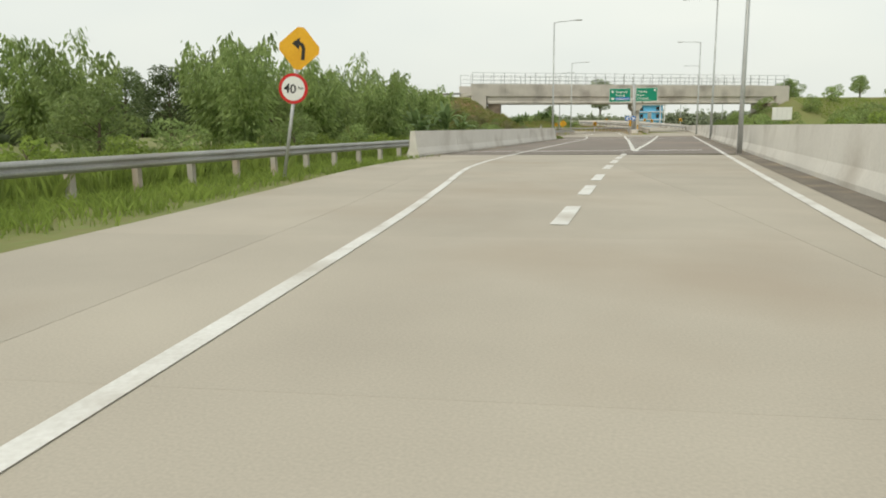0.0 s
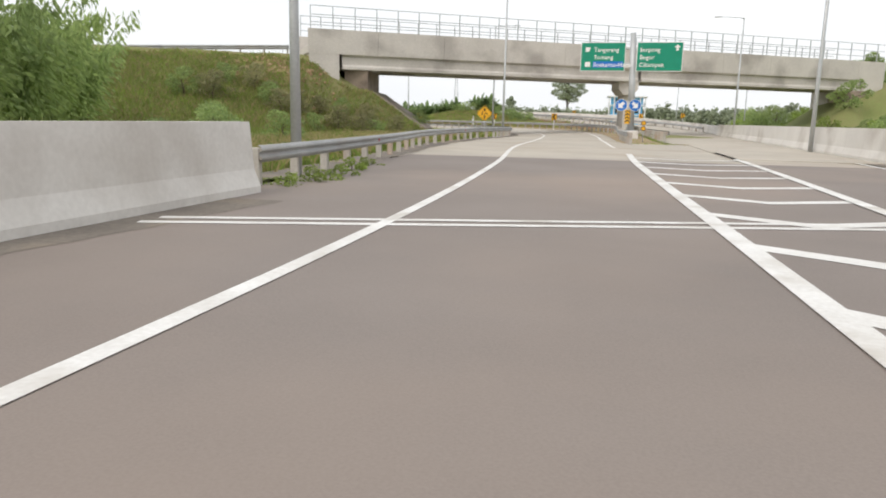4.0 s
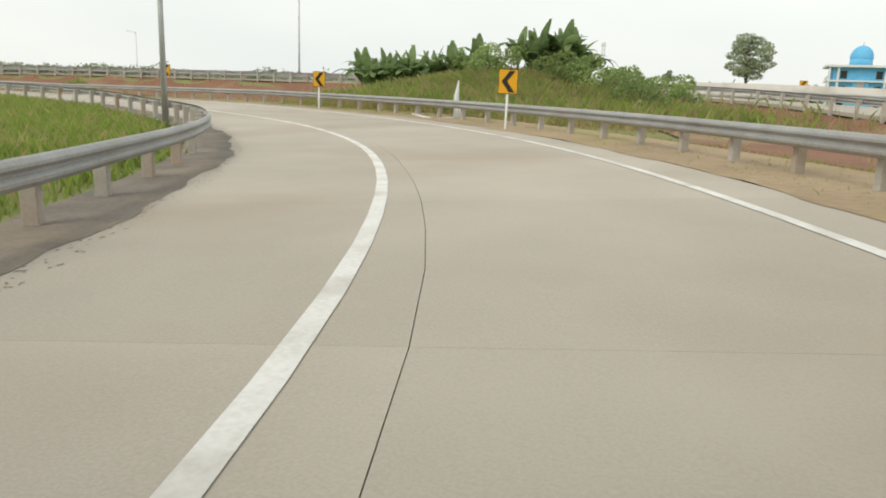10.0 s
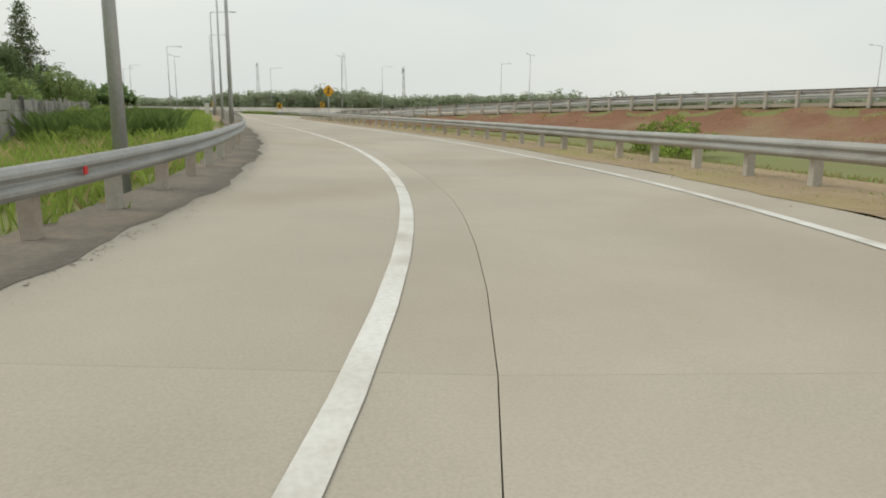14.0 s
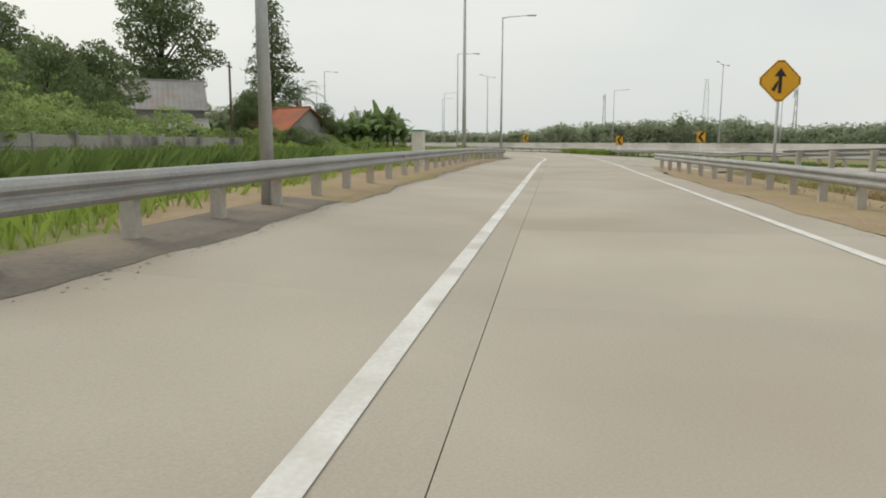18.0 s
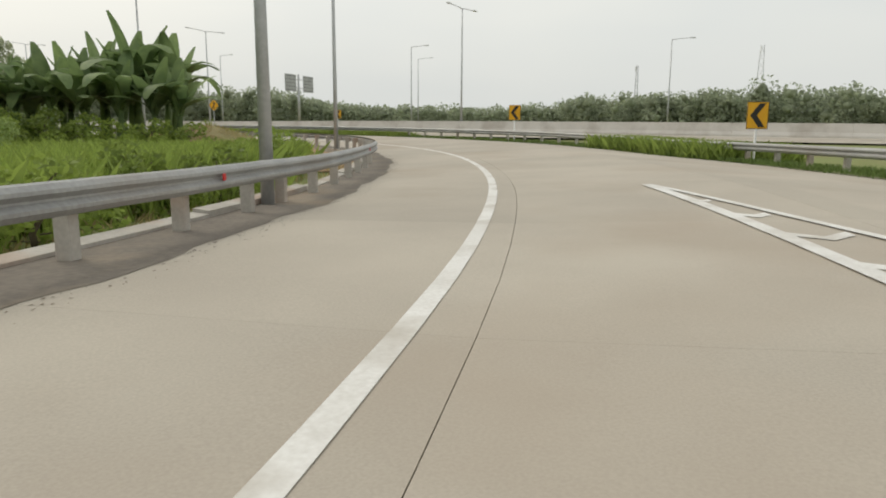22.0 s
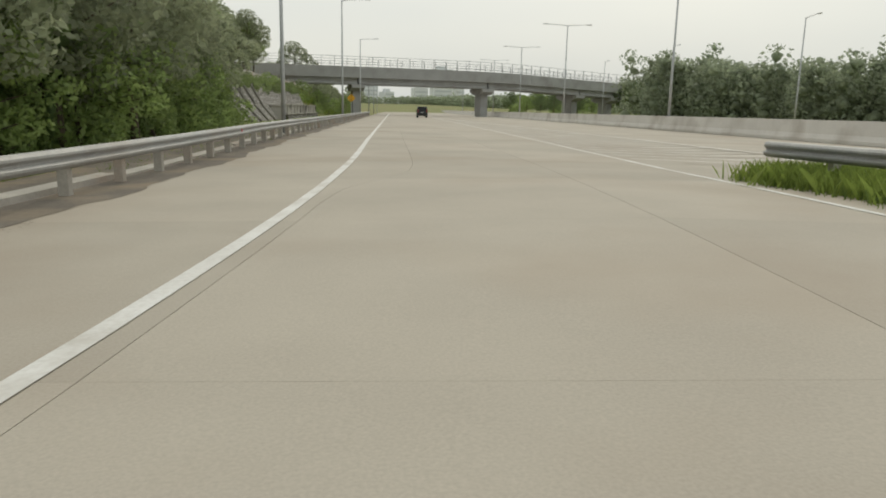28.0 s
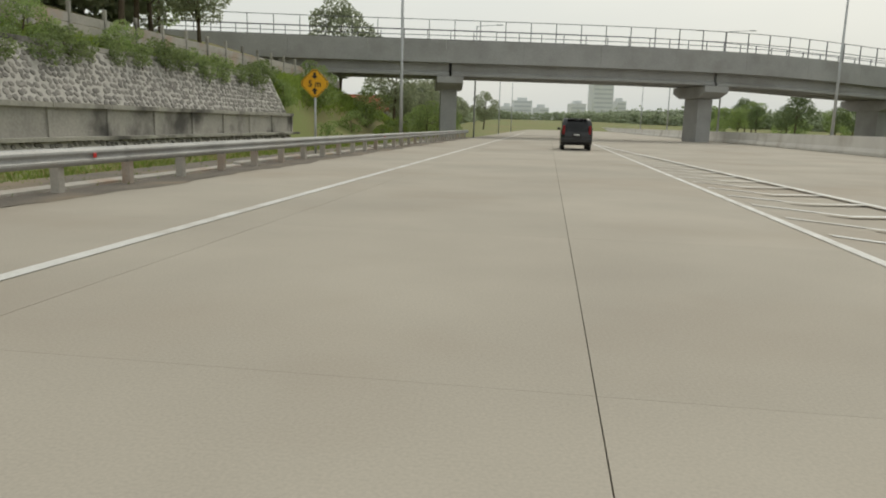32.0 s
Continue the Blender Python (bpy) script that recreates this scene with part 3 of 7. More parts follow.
edge_off = table([300, 309, 318, 327, 340, 352, 366, 378, 388, 397], [11.6, 10.5, 10.3, 9.8, 9.8, 10.3, 10.0, 9.4, 8.8, 8.1])
OUT = Line([(-118, 180.5), (-131, 174.6), *[RAMP.at(s, edge_off(s) + (1.0 if s < 390 else 0.45)) for s in (309, 318, 327, 336, 345, 354, 363, 372, 380, 388, 395.3)]])
_o = [RAMP.near(*OUT.at(k)) for k in np.arange(24, OUT.length, 3)]
out_off = table([k[0] for k in _o], [k[1] for k in _o])
new("merge_pavement", mesh_from("merge_pavement", *strip(RAMP, st(-127, 159.6), st(-196.2, 97), lambda s: wide_off(s) + 0.6, lambda s: max(min(edge_off(s) + 0.35 if s > 304 else out_off(s) - 0.6, wide_off(s) + 0.7 + max(0.0, s - st(-127, 159.6)) * 1.7), wide_off(s) + 0.95), bank, step=1.5, zoff=-0.006, cols=3), CONC))
tagged(bpy.data.objects["merge_pavement"], "pale concrete paving where the two roads merge", "road", kind="structure")

far_road = new("road_far", mesh_from("road_far", *strip(RAMP, st(-204.6, -14.7) + 5, RAMP.length - 4, left_off, lambda s: wide_off(s) + 3.0, bank, step=6, zoff=-0.012, cols=3), CONC))
tagged(far_road, "pale concrete motorway lanes running into the distance", "road", kind="structure")

# ---- painted lines ----
lines_ = empty("road_markings")
tagged(lines_, "white painted edge lines and gore stripes", "road marking", kind="structure")


def paint(name, line, s0, s1, o, w=0.18, zf=bank, zoff=0.008):
    of = o if callable(o) else (lambda q: o)
    return part(name, mesh_from(name, *strip(line, s0, s1, lambda q: of(q) - w / 2, lambda q: of(q) + w / 2, zf, step=1.5, zoff=zoff), PAINT), None, lines_)


paint("edge_line", RAMP, 3, Y_ASPH0, 0.0, 0.17)
paint("edge_line", RAMP, Y_ASPH0, Y_ASPH1, 0.0, 0.17, zoff=0.012)
for k in range(30):
    a = Y_ASPH1 + (st(-202.0, 14.6) + 90 - Y_ASPH1) * k / 30
    paint("edge_line", RAMP, a, Y_ASPH1 + (st(-202.0, 14.6) + 90 - Y_ASPH1) * (k + 1) / 30, 0.0, 0.17)
s = st(*ap(-2.8, 98.6))
while s < st(-132.7, 158.4):
    paint("edge_line", RAMP, s, s + 8, wide_off, 0.16)
    s += 8
near_edge = lambda s: edge_off(s) - 1.05 if s < 380 else float(np.interp(s, (380, 397, 410), (edge_off(380) - 1.05, 7.35, wide_off(410))))
s = 343.0
while s < st(-211.6, -96.7):
    paint("edge_line", RAMP, s, s + 10, near_edge if s < 410 else wide_off, 0.14)
    s += 10
EDGER = Line([ap(*q) for q in ((2.0, -3), (2.15 + 1.4, 15), (5.9, 40), (8.2, 65), (10.05, 85), (11.4, 100))])
paint("edge_line", EDGER, 0, 37, 0, 0.18, lambda s, o: 0)
paint("edge_line", EDGER, 37, 102, 0, 0.18, lambda s, o: 0, 0.012)
DASH = Line([ap(*q) for q in ((-0.8, 4), (0.2, 22.9), (1.45, 39.2))])
for y0 in (9.2, 13.4, 17.0, 21.6, 25.2, 28.4, 31.4):
    paint("lane_dash", DASH, y0 - 4, y0 - 4 + 2.2, 0, 0.24, lambda s, o: 0, 0.012 if y0 > 33 else 0.008)
GL = Line([ap(*q) for q in ((1.62, 36.4), (1.6, 39.2), (1.95, 54), (2.2, 66), (2.45, 84), (2.75, 92))])
GR = Line([ap(*q) for q in ((1.64, 36.4), (1.8, 39.2), (3.3, 54), (4.4, 66), (6.0, 84), (6.8, 96))])
paint("gore_line", GL, 0, 55.5, 0, 0.24, lambda s, o: 0, 0.016)
paint("gore_line", GR, 0, 59.5, 0, 0.24, lambda s, o: 0, 0.020)
for y, skew, half in ((37.2, 0.12, 0.13), (38.3, 0.12, 0.13), (70.86, 0.25, 0.085), (71.26, 0.25, 0.085)):
    xa, xb = LEFTX(y) + 0.6, BARX(y) - 1.3
    CROSS = Line([ap(x, y + skew * x) for x in (xa, 0, xb)])
    part("cross_stripe", mesh_from("cross_stripe", *strip(CROSS, 0, CROSS.length - 0.4, -half, half, lambda s, o: 0.0, zoff=0.011), PAINT), None, lines_)


def vee(p, q, tip, w, z=0.010):
    """One V-shaped stripe between two points with its tip set back."""
    p, q = Vector(p), Vector(q)
    m = (p + q) / 2 + Vector(tip)
    d = Vector(tip).normalized() * w
    vs = [(*c, bank(*RAMP.near(*c)) * (c.x < -20) + z) for c in (p, m, q, p + d, m + d, q + d)]
    part("gore_stripe", mesh_from("gore_stripe", vs, [(0, 1, 4, 3), (1, 2, 5, 4)], PAINT), None, lines_)


for k in range(17):
    y = 46 + k * 2.7
    a, b = GL.at(y - 36.4, 0.1), GR.at(y - 36.4, -0.1)
    if b[0] - a[0] > 0.3:
        vee(a, b, (0, -0.75), 0.4)
# gore where the second carriageway joins the ramp
NOSE_L = table([294, 301, 305, 311, 316, 323.5], [4.5, 4.5, 4.38, 3.94, 3.47, 2.95])
NOSE_R = table([299, 303, 305.5, 309, 311.5, 315.5, 318.5, 323.5], [9.4, 8.7, 8.1, 6.85, 5.95, 4.8, 4.05, 2.98])
for k in range(15):
    s = 299.3 + k * 1.56
    if k > 2:
        a, b = RAMP.at(s, NOSE_L(s) + 0.1), RAMP.at(s, NOSE_R(s) - 0.1)
    else:
        a, b = RAMP.at(s, NOSE_L(s) + 0.1), RAMP.at(s, NOSE_L(s) + 1.9 + 0.8 * k)
    d = Vector(RAMP.at(s + 1, 0)) - Vector(RAMP.at(s, 0))
    vee(a, b, d * -0.75 * min(1, (NOSE_R(s) - NOSE_L(s)) / 2.2), 0.26)
paint("gore_line", RAMP, 296, 323.6, NOSE_L, 0.2, zoff=0.017)
paint("gore_line", RAMP, 301, 323.5, NOSE_R, 0.14, zoff=0.021)
# gore where the ramp joins the motorway
gs = st(-196.1, 99)
for k in range(60):
    s = gs + 2 + k * 1.8
    w = 6.6 * max(0.08, 1 - k / 62)
    a, b = RAMP.at(s, wide_off(s) + 0.2), RAMP.at(s - 1.0, wide_off(s) + w)
    d = Vector(RAMP.at(s + 1, 0)) - Vector(RAMP.at(s, 0))
    vee(a, b, d * -1.2 * min(1, w / 4), 0.2)
paint("gore_line", RAMP, gs, gs + 112, lambda s: wide_off(s) + 6.8 * max(0.0, 1 - (s - gs) / 112), 0.18, zoff=0.017)

# ================= guard rails =================
BEAM = [(0.0, 0.76), (0.035, 0.745), (0.075, 0.70), (0.078, 0.665), (0.02, 0.615), (0.02, 0.595), (0.078, 0.545), (0.075, 0.51), (0.035, 0.465), (0.0, 0.45)]
POST_ME = None


def guardrail(label, pts, face, zf, s0=None, s1=None, post_mat=None, spacing=2.0, reflectors=(), group="guard rails", hf=lambda x, y: 1.0):
    """A W-beam on posts along a line. face: +1 if traffic is on its right, -1 if on its left."""
    global POST_ME
    line = pts if isinstance(pts, Line) else Line(pts)
    g = empty("guardrail", *line.at(s0 or 0, 0), zf(*line.at(s0 or 0, 0)))
    tagged(g, label, "guard rail", group)
    inv = g.matrix_world.inverted()
    s0, s1 = s0 or 0.0, s1 or line.length - 0.3
    a = s0
    while a < s1 - 0.5:
        b = min(a + 4.0, s1)
        n = 4
        vs, fs = [], []
        for q in np.linspace(a - 0.06, b + 0.06, n + 1):
            for side in (0, 0.006):
                for o, z in BEAM:
                    x, y = line.at(q, face * (o - side + 0.09))
                    vs.append((x, y, zf(x, y) + z * hf(x, y)))
        m = len(BEAM)
        for i in range(n):
            for side in (0, 1):
                for k in range(m - 1):
                    q = i * 2 * m + side * m + k
                    fs.append((q, q + 1, q + 2 * m + 1, q + 2 * m) if (side == 0) == (face > 0) else (q + 2 * m, q + 2 * m + 1, q + 1, q))
        me = mesh_from("beam", vs, fs, ZINC)
        o = part("beam", me, None, g)
        o.matrix_parent_inverse = inv
        a = b
    pm = "guard_post" if post_mat is None else "guard_post_" + post_mat.name
    if pm not in bpy.data.meshes:
        bm = box_bm(0.15, 0.17, 1.0, 0, 0, -0.30, 0.012)
        box_bm(0.09, 0.14, 0.22, 0, 0.12, 0.48, 0.008, bm)
        me = bpy.data.meshes.new(pm)
        bm.to_mesh(me)
        bm.free()
        me.materials.append(post_mat or POSTC)
    q = s0 + 0.4
    while q < s1 - 0.2:
        x, y = line.at(q, -face * 0.12)
        o = new("post", bpy.data.meshes[pm])
        o.parent, o.matrix_parent_inverse = g, inv
        o.matrix_basis = pose(x, y, zf(x, y), 0, 0, line.turn(q) + (-90 if face > 0 else 90)) @ Matrix.Diagonal((1, 1, hf(x, y), 1))
        q += spacing
    for r in reflectors:
        x, y = line.at(r, face * 0.175)
        o = part("reflector", box_bm(0.09, 0.02, 0.09, bevel=0.01), REDP, g, "small red reflector")
        o.matrix_parent_inverse = inv
        o.matrix_basis = pose(x, y, zf(x, y) + 0.57 * hf(x, y), 0, 0, line.turn(r) + 90)
    return g


def ramp_z(x, y):
    s, o = RAMP.near(x, y)
    return bank(s, max(-5.2, min(o, 8)))


def along(s0, s1, off, step=6):
    """Points beside the ramp."""
    return [RAMP.at(s, off(s) if callable(off) else off) for s in np.arange(s0, s1 + 0.1, (s1 - s0) / max(2, round((s1 - s0) / step)))]


guardrail("galvanised W-beam guard rail on white concrete posts beside the grass", [ap(*q) for q in ((-9.0, -14), (-10.6, 4), (-10.5, 12), (-9.9, 20), (-8.6, 31.2))], 1, lambda x, y: 0.0, reflectors=(24,))
cuts = [st(*ap(-3.4, 73.7)), st(-9.1, 139.5), st(-41.6, 170.6), st(-84.8, 168.3), st(-123.6, 160.2), st(-157.2, 153.1), st(-191.9, 121.5), st(-197.9, 69.9), st(-203.2, 1.7)]
LEFT_RAIL = along(st(*ap(-3.4, 73.7)), st(-203.2, 1.7) + 60, lambda s: float(np.interp(s, [st(*ap(-3.4, 73.7)), st(*ap(-2.7, 94.2))], [-3.3, rail_off(st(*ap(-2.7, 94.2)))])) if s < st(*ap(-2.7, 94.2)) else rail_off(s), 4)
LR = Line(LEFT_RAIL)
k = [LR.near(*RAMP.at(c, rail_off(c)))[0] for c in cuts]
k[0] = 0
names = ["grassy slope under the bridge", "green field inside the bend", "grit verge of the bend", "weeds along a wall", "brown earth verge", "inside of the second bend", "dark trees and bushes", "stone retaining walls"]
for a, b, nm in zip(k, k[1:], names):
    guardrail("grey W-beam guard rail beside " + nm, LR, 1, ramp_z, a, b - 0.02, reflectors=[q for q in np.arange(a + 9, b - 1, 22)], hf=lambda x, y: rail_high(RAMP.near(x, y)[0]))
guardrail("grey W-beam guard rail on posts at the dividing nose", Line(along(st(-3.5, 105), st(-5.9, 126.5), lambda s: wide_off(s) + float(np.interp(s, [st(-3.5, 105), st(-4.9, 118), st(-5.9, 126)], [1.2, 1.35, 2.2])))), -1, ramp_z)
RR = Line(along(st(-5.9, 126.7), 296.4, lambda s: wide_off(s) + float(np.interp(s, (280, 297), (2.2, 1.55))), 4))
for a, b, nm in ((0, RR.length * 0.34, "dry grass verge and the mound"), (RR.length * 0.34, RR.length * 0.66, "the outside of the bend"), (RR.length * 0.66, RR.length - 0.3, "bare brown earth")):
    guardrail("weathered W-beam guard rail beside " + nm, RR, -1, ramp_z, a, b)
main_z = lambda x, y: MAIN.z(MAIN.near(x, y)[0])
ML = Line([MAIN.at(s, -0.95) for s in np.arange(46, MAIN.length - 14, 4)])
guardrail("guard rail on close posts along the second carriageway's inner edge", ML, 1, main_z, spacing=2.0)
guardrail("guard rail along the second carriageway's outer edge", Line([MAIN.at(s, 8.0) for s in np.arange(90, MAIN.length - 8, 4)]), -1, main_z, spacing=4.0)
out_z = lambda x, y: bank(RAMP.near(x, y)[0], min(RAMP.near(x, y)[1], 12.0)) if RAMP.near(x, y)[0] > 305 else 0.05
guardrail("low W-beam guard rail in the weedy median strip", OUT, -1, out_z)

EMB = Line([tuple(B1A + B1U * a_ + B1N * 1.5) for a_ in (-44, -30, -15, -1.0)])
guardrail("grey W-beam guard rail on the embankment beside the bridge", EMB, 1, lambda x, y: 6.45 + 0.05 * (Vector((x, y)) - B1A).dot(B1U), hf=lambda x, y: 1.25)

# ================= concrete barriers =================
NJ = [(-0.30, 0.0), (-0.30, 0.10), (-0.19, 0.34), (-0.12, 1.0), (0.12, 1.0), (0.19, 0.34), (0.30, 0.10), (0.30, 0.0)]


def barrier(label, line, s0, s1, zf, high=1.2, length=6.0):
    """A concrete safety barrier in cast lengths with open joints."""
    g = empty("concrete_barrier", *line.at(s0, 0), zf(s0))
    tagged(g, label, "concrete barrier", "concrete barriers")
    inv = g.matrix_world.inverted()
    a = s0
    while a < s1 - 0.5:
        b = min(a + length, s1)
        vs, fs, m = [], [], len(NJ)
        for q in np.linspace(a + 0.006, b - 0.006, 4):
            for o, z in NJ:
                x, y = line.at(q, o)
                vs.append((x, y, zf(q) + (z - 0.06) * high if z == 0 else zf(q) + z * high))
        for i in range(3):
            for k in range(m - 1):
                q = i * m + k
                fs.append((q, q + m, q + m + 1, q + 1))
        fs += [tuple(range(m)), tuple(range(3 * m, 4 * m))[::-1]]
        o = part("barrier_section", mesh_from("barrier_section", vs, fs, WALLC), None, g)
        o.matrix_parent_inverse = inv
        a = b
    return g


barrier("pale concrete safety barrier at the exit lane's edge", Line([ap(*q) for q in ((-8.5, 31.4), (-7.2, 43), (-6.2, 56), (-4.9, 73.4))]), 0, 42, lambda s: 0.0, 1.15)
barrier("pale concrete safety barrier with a dirty foot", Line([ap(BARX(y) + 0.35, y) for y in range(-30, 155, 10)]), 0, 178, lambda s: 0.0, 1.25)
barrier("pale concrete barrier along the climbing carriageway", Line([MAIN.at(s, 8.7) for s in np.arange(84, 190, 8)]), 0, 98, lambda s: MAIN.z(84 + s), 1.0)
barrier("long pale concrete median barrier of the motorway", TOLLW, 0, TOLLW.length * 0.75, lambda s: TOLLW.z(s), 1.1, 9.0)

# ================= bridges =================


def sweep(line, s0, s1, prof, zf, n):
    """A solid of constant outline (offset, height) along a line."""
    vs, fs, m = [], [], len(prof)
    for q in np.linspace(s0, s1, n + 1):
        for o, z in prof:
            vs.append((*line.at(q, o), zf(q) + z))
    for i in range(n):
        for k in range(m):
            a, b = i * m + k, i * m + (k + 1) % m
            fs.append((a, b, b + m, a + m))
    fs += [tuple(range(m))[::-1], tuple(range(n * m, n * m + m))]
    me = mesh_from("solid", vs, fs, None)
    bm = bmesh.new()
    bm.from_mesh(me)
    bmesh.ops.recalc_face_normals(bm, faces=bm.faces)
    bm.to_mesh(me)
    bm.free()
    bpy.data.meshes[me.name].name = "solid"
    return me


def rect(a, b, lo, hi):
    return [(a, lo), (b, lo), (b, hi), (a, hi)]


def bridge_part(name, line, s0, s1, prof, zf, n, material, parent, label=""):
    me = sweep(line, s0, s1, prof, zf, n)
    me.materials.append(material)
    return part(name, me, None, parent, label)


def railing(line, s0, s1, off, zf, high, gap, parent, rails=(1.0, 0.62, 0.3), material=None):
    material = material or POLEM
    for r in rails:
        bridge_part("rail", line, s0, s1, rect(off - 0.03, off + 0.03, high * r - 0.06, high * r), zf, max(2, int((s1 - s0) / 4)), material, parent)
    q = s0
    while q <= s1:
        bridge_part("rail_post", line, q, q + 0.07, rect(off - 0.05, off + 0.05, 0, high - 0.05), zf, 1, material, parent)
        q += gap


B1 = Line([tuple(B1A + B1U * k) for k in (-8, 0, 20, 40, 60, 80)])
b1 = empty("road_bridge")
tagged(b1, "weathered concrete girder bridge with steel railings over the road", "bridge")
b1z = lambda s: 0.0
bridge_part("deck", B1, 8, 73.9, rect(-0.3, -7.3, 6.71, 7.31), b1z, 8, BRIDGEC, b1)
for o in (0.0, -7.1):
    q = 8.0
    while q < 73.5:
        bridge_part("parapet", B1, q + 0.01, min(q + 6.2, 73.9) - 0.01, rect(o, o - 0.28, 6.62, 8.7), b1z, 2, BRIDGEC, b1)
        q += 6.2
for a, b in ((11.0, 41.3), (41.7, 70.7)):
    for o in (-0.5, -2.4, -4.4, -6.5):
        prof = [(o - 0.32, 5.37), (o + 0.32, 5.37), (o + 0.32, 5.6), (o + 0.2, 5.77), (o + 0.2, 6.43), (o + 0.4, 6.57), (o + 0.4, 6.71), (o - 0.4, 6.71), (o - 0.4, 6.57), (o - 0.2, 6.43), (o - 0.2, 5.77), (o - 0.32, 5.6)]
        bridge_part("girder", B1, a, b, prof, b1z, 2, BRIDGEC, b1)
    for q in (a + 0.1, b - 0.4):
        bridge_part("diaphragm", B1, q, q + 0.3, rect(-0.9, -6.3, 5.6, 6.68), b1z, 1, BRIDGEC, b1)
for a, b in ((8.1, 10.7), (71.0, 73.9)):
    bridge_part("abutment", B1, a, b, rect(-0.02, -7.36, -0.2, 6.62), b1z, 1, BRIDGEC, b1, "stained concrete abutment wall")
SKEW = (B1U * 0.372 + B1N * 0.928).normalized()     # the walls and the pier stand along the road


def skewed(name, a0, b0, length, w0, w1, lo, hi, caps=(), material=None):
    """A block along the road's way: from bridge place (a0, b0), between two offsets."""
    p0 = B1A + B1U * a0 + B1N * b0
    line = Line([tuple(p0), tuple(p0 + SKEW * length / 2), tuple(p0 + SKEW * length)])
    return bridge_part(name, line, 0, line.length - 0.01, [(w0, lo), (w1, lo), (w1, hi), (w0, hi)] if not caps else caps, b1z, 1, material or BRIDGEC, b1)


skewed("bearing_wall", 5.3, 0.3, 7.0, -2.1, 0.0, -0.2, 5.35, material=ABUT)
skewed("bearing_wall", 61.2, 0.3, 7.0, 0.0, 2.1, -0.2, 5.35, material=ABUT)
skewed("pier", 32.45, 1.3, 3.6, 0.0, 0.95, -0.3, 4.1)
skewed("pier_cap", 32.0, 0.7, 4.8, 0, 0, 0, 0, [(0.0, 4.05), (0.95, 4.05), (1.45, 4.6), (1.45, 5.35), (-0.5, 5.35), (-0.5, 4.6)])
for end, sgn in ((5.35, 1), (61.15, -1)):
    for k in range(9):
        a = end + sgn * (0.35 + k * 0.5)
        p0 = B1A + B1U * a + B1N * (-0.6 - 0.12 * k)
        line = Line([tuple(p0), tuple(p0 + SKEW * 4.5), tuple(p0 + SKEW * (9.2 + 0.25 * k))])
        z = 3.45 - 0.36 * k
        bridge_part("slope_course", line, 0, line.length - 0.3, [(-0.3, z - 0.5), (0.28, z - 0.62), (0.28, z - 0.285), (-0.3, z + 0.12)] if sgn > 0 else [(0.3, z - 0.5), (-0.28, z - 0.62), (-0.28, z - 0.285), (0.3, z + 0.12)], b1z, 4, SLOPEC, b1)
for o in (-0.14, -7.24):
    railing(B1, 8.2, 73.7, o, lambda s: 8.7, 1.95, 1.95, b1)

B2 = Line([(*beside(u, v), z) for u, v, z in ((112, -80, 7.9), (119, -55, 7.85), (127, -26, 7.8), (137, 20.5, 7.6), (148, 43.5, 6.95), (158, 65, 6.1), (165, 82, 5.4))])
b2 = empty("overpass_bridge")
tagged(b2, "grey concrete overpass with a dark steel railing, sloping down", "bridge")
b2z = lambda s: B2.z(s)
n_ = int(B2.length / 5)
bridge_part("deck", B2, 4, B2.length - 8, rect(-0.25, -7.8, -0.1, 0.4), b2z, n_, BRIDGEG, b2)
for o in (0.0, -7.8):
    q = 4.0
    while q < B2.length - 8:
        e = min(q + 8, B2.length - 8)
        bridge_part("parapet", B2, q + 0.01, e - 0.01, rect(o, o - 0.25, -0.32, 1.9), b2z, 3, BRIDGEG, b2)
        q += 8
piers = [B2.near(*beside(131, -6))[0], B2.near(*beside(137.5, 22))[0], B2.near(*beside(149, 45))[0], B2.near(*beside(153.5, 55))[0]]
spans = [12.0] + piers + [B2.length - 9]
for a, b in zip(spans, spans[1:]):
    for o in (-0.9, -2.9, -5.0, -7.0):
        prof = [(o - 0.35, -1.6), (o + 0.35, -1.6), (o + 0.35, -1.35), (o + 0.12, -1.15), (o + 0.12, -0.35), (o + 0.4, -0.1), (o - 0.4, -0.1), (o - 0.12, -0.35), (o - 0.12, -1.15), (o - 0.35, -1.35)]
        bridge_part("girder", B2, a + 0.14, b - 0.14, prof, b2z, 3, BRIDGEG, b2)
    for q in (a + 0.2, b - 0.6):
        bridge_part("diaphragm", B2, q, q + 0.35, rect(-1.1, -6.9, -1.45, -0.12), b2z, 1, BRIDGEG, b2)
for q in piers:
    bridge_part("pier_cap", B2, q - 1.35, q + 1.35, [(-0.3, -1.65), (-7.6, -1.65), (-7.6, -2.3), (-6.0, -2.9), (-1.9, -2.9), (-0.3, -2.3)], b2z, 1, BRIDGEG, b2)
    bridge_part("pier", B2, q - 0.85, q + 0.85, rect(-2.4, -5.5, -b2z(q) - 0.5, -2.9), b2z, 1, BRIDGEG, b2)
for q in (6.0, B2.length - 9):
    bridge_part("abutment", B2, q, q + 3.0, rect(0.35, -8.3, -b2z(q) - 0.5, -0.1), b2z, 1, BRIDGEG, b2)
railing(B2, 4, B2.length - 9, -0.12, lambda s: B2.z(s) + 1.9, 2.0, 2.6, b2, (1.0, 0.48, 0.24), RAILD)
railing(B2, 4, B2.length - 9, -7.92, lambda s: B2.z(s) + 1.9, 2.0, 2.6, b2, (1.0, 0.48), RAILD)

# ================= lamp posts =================


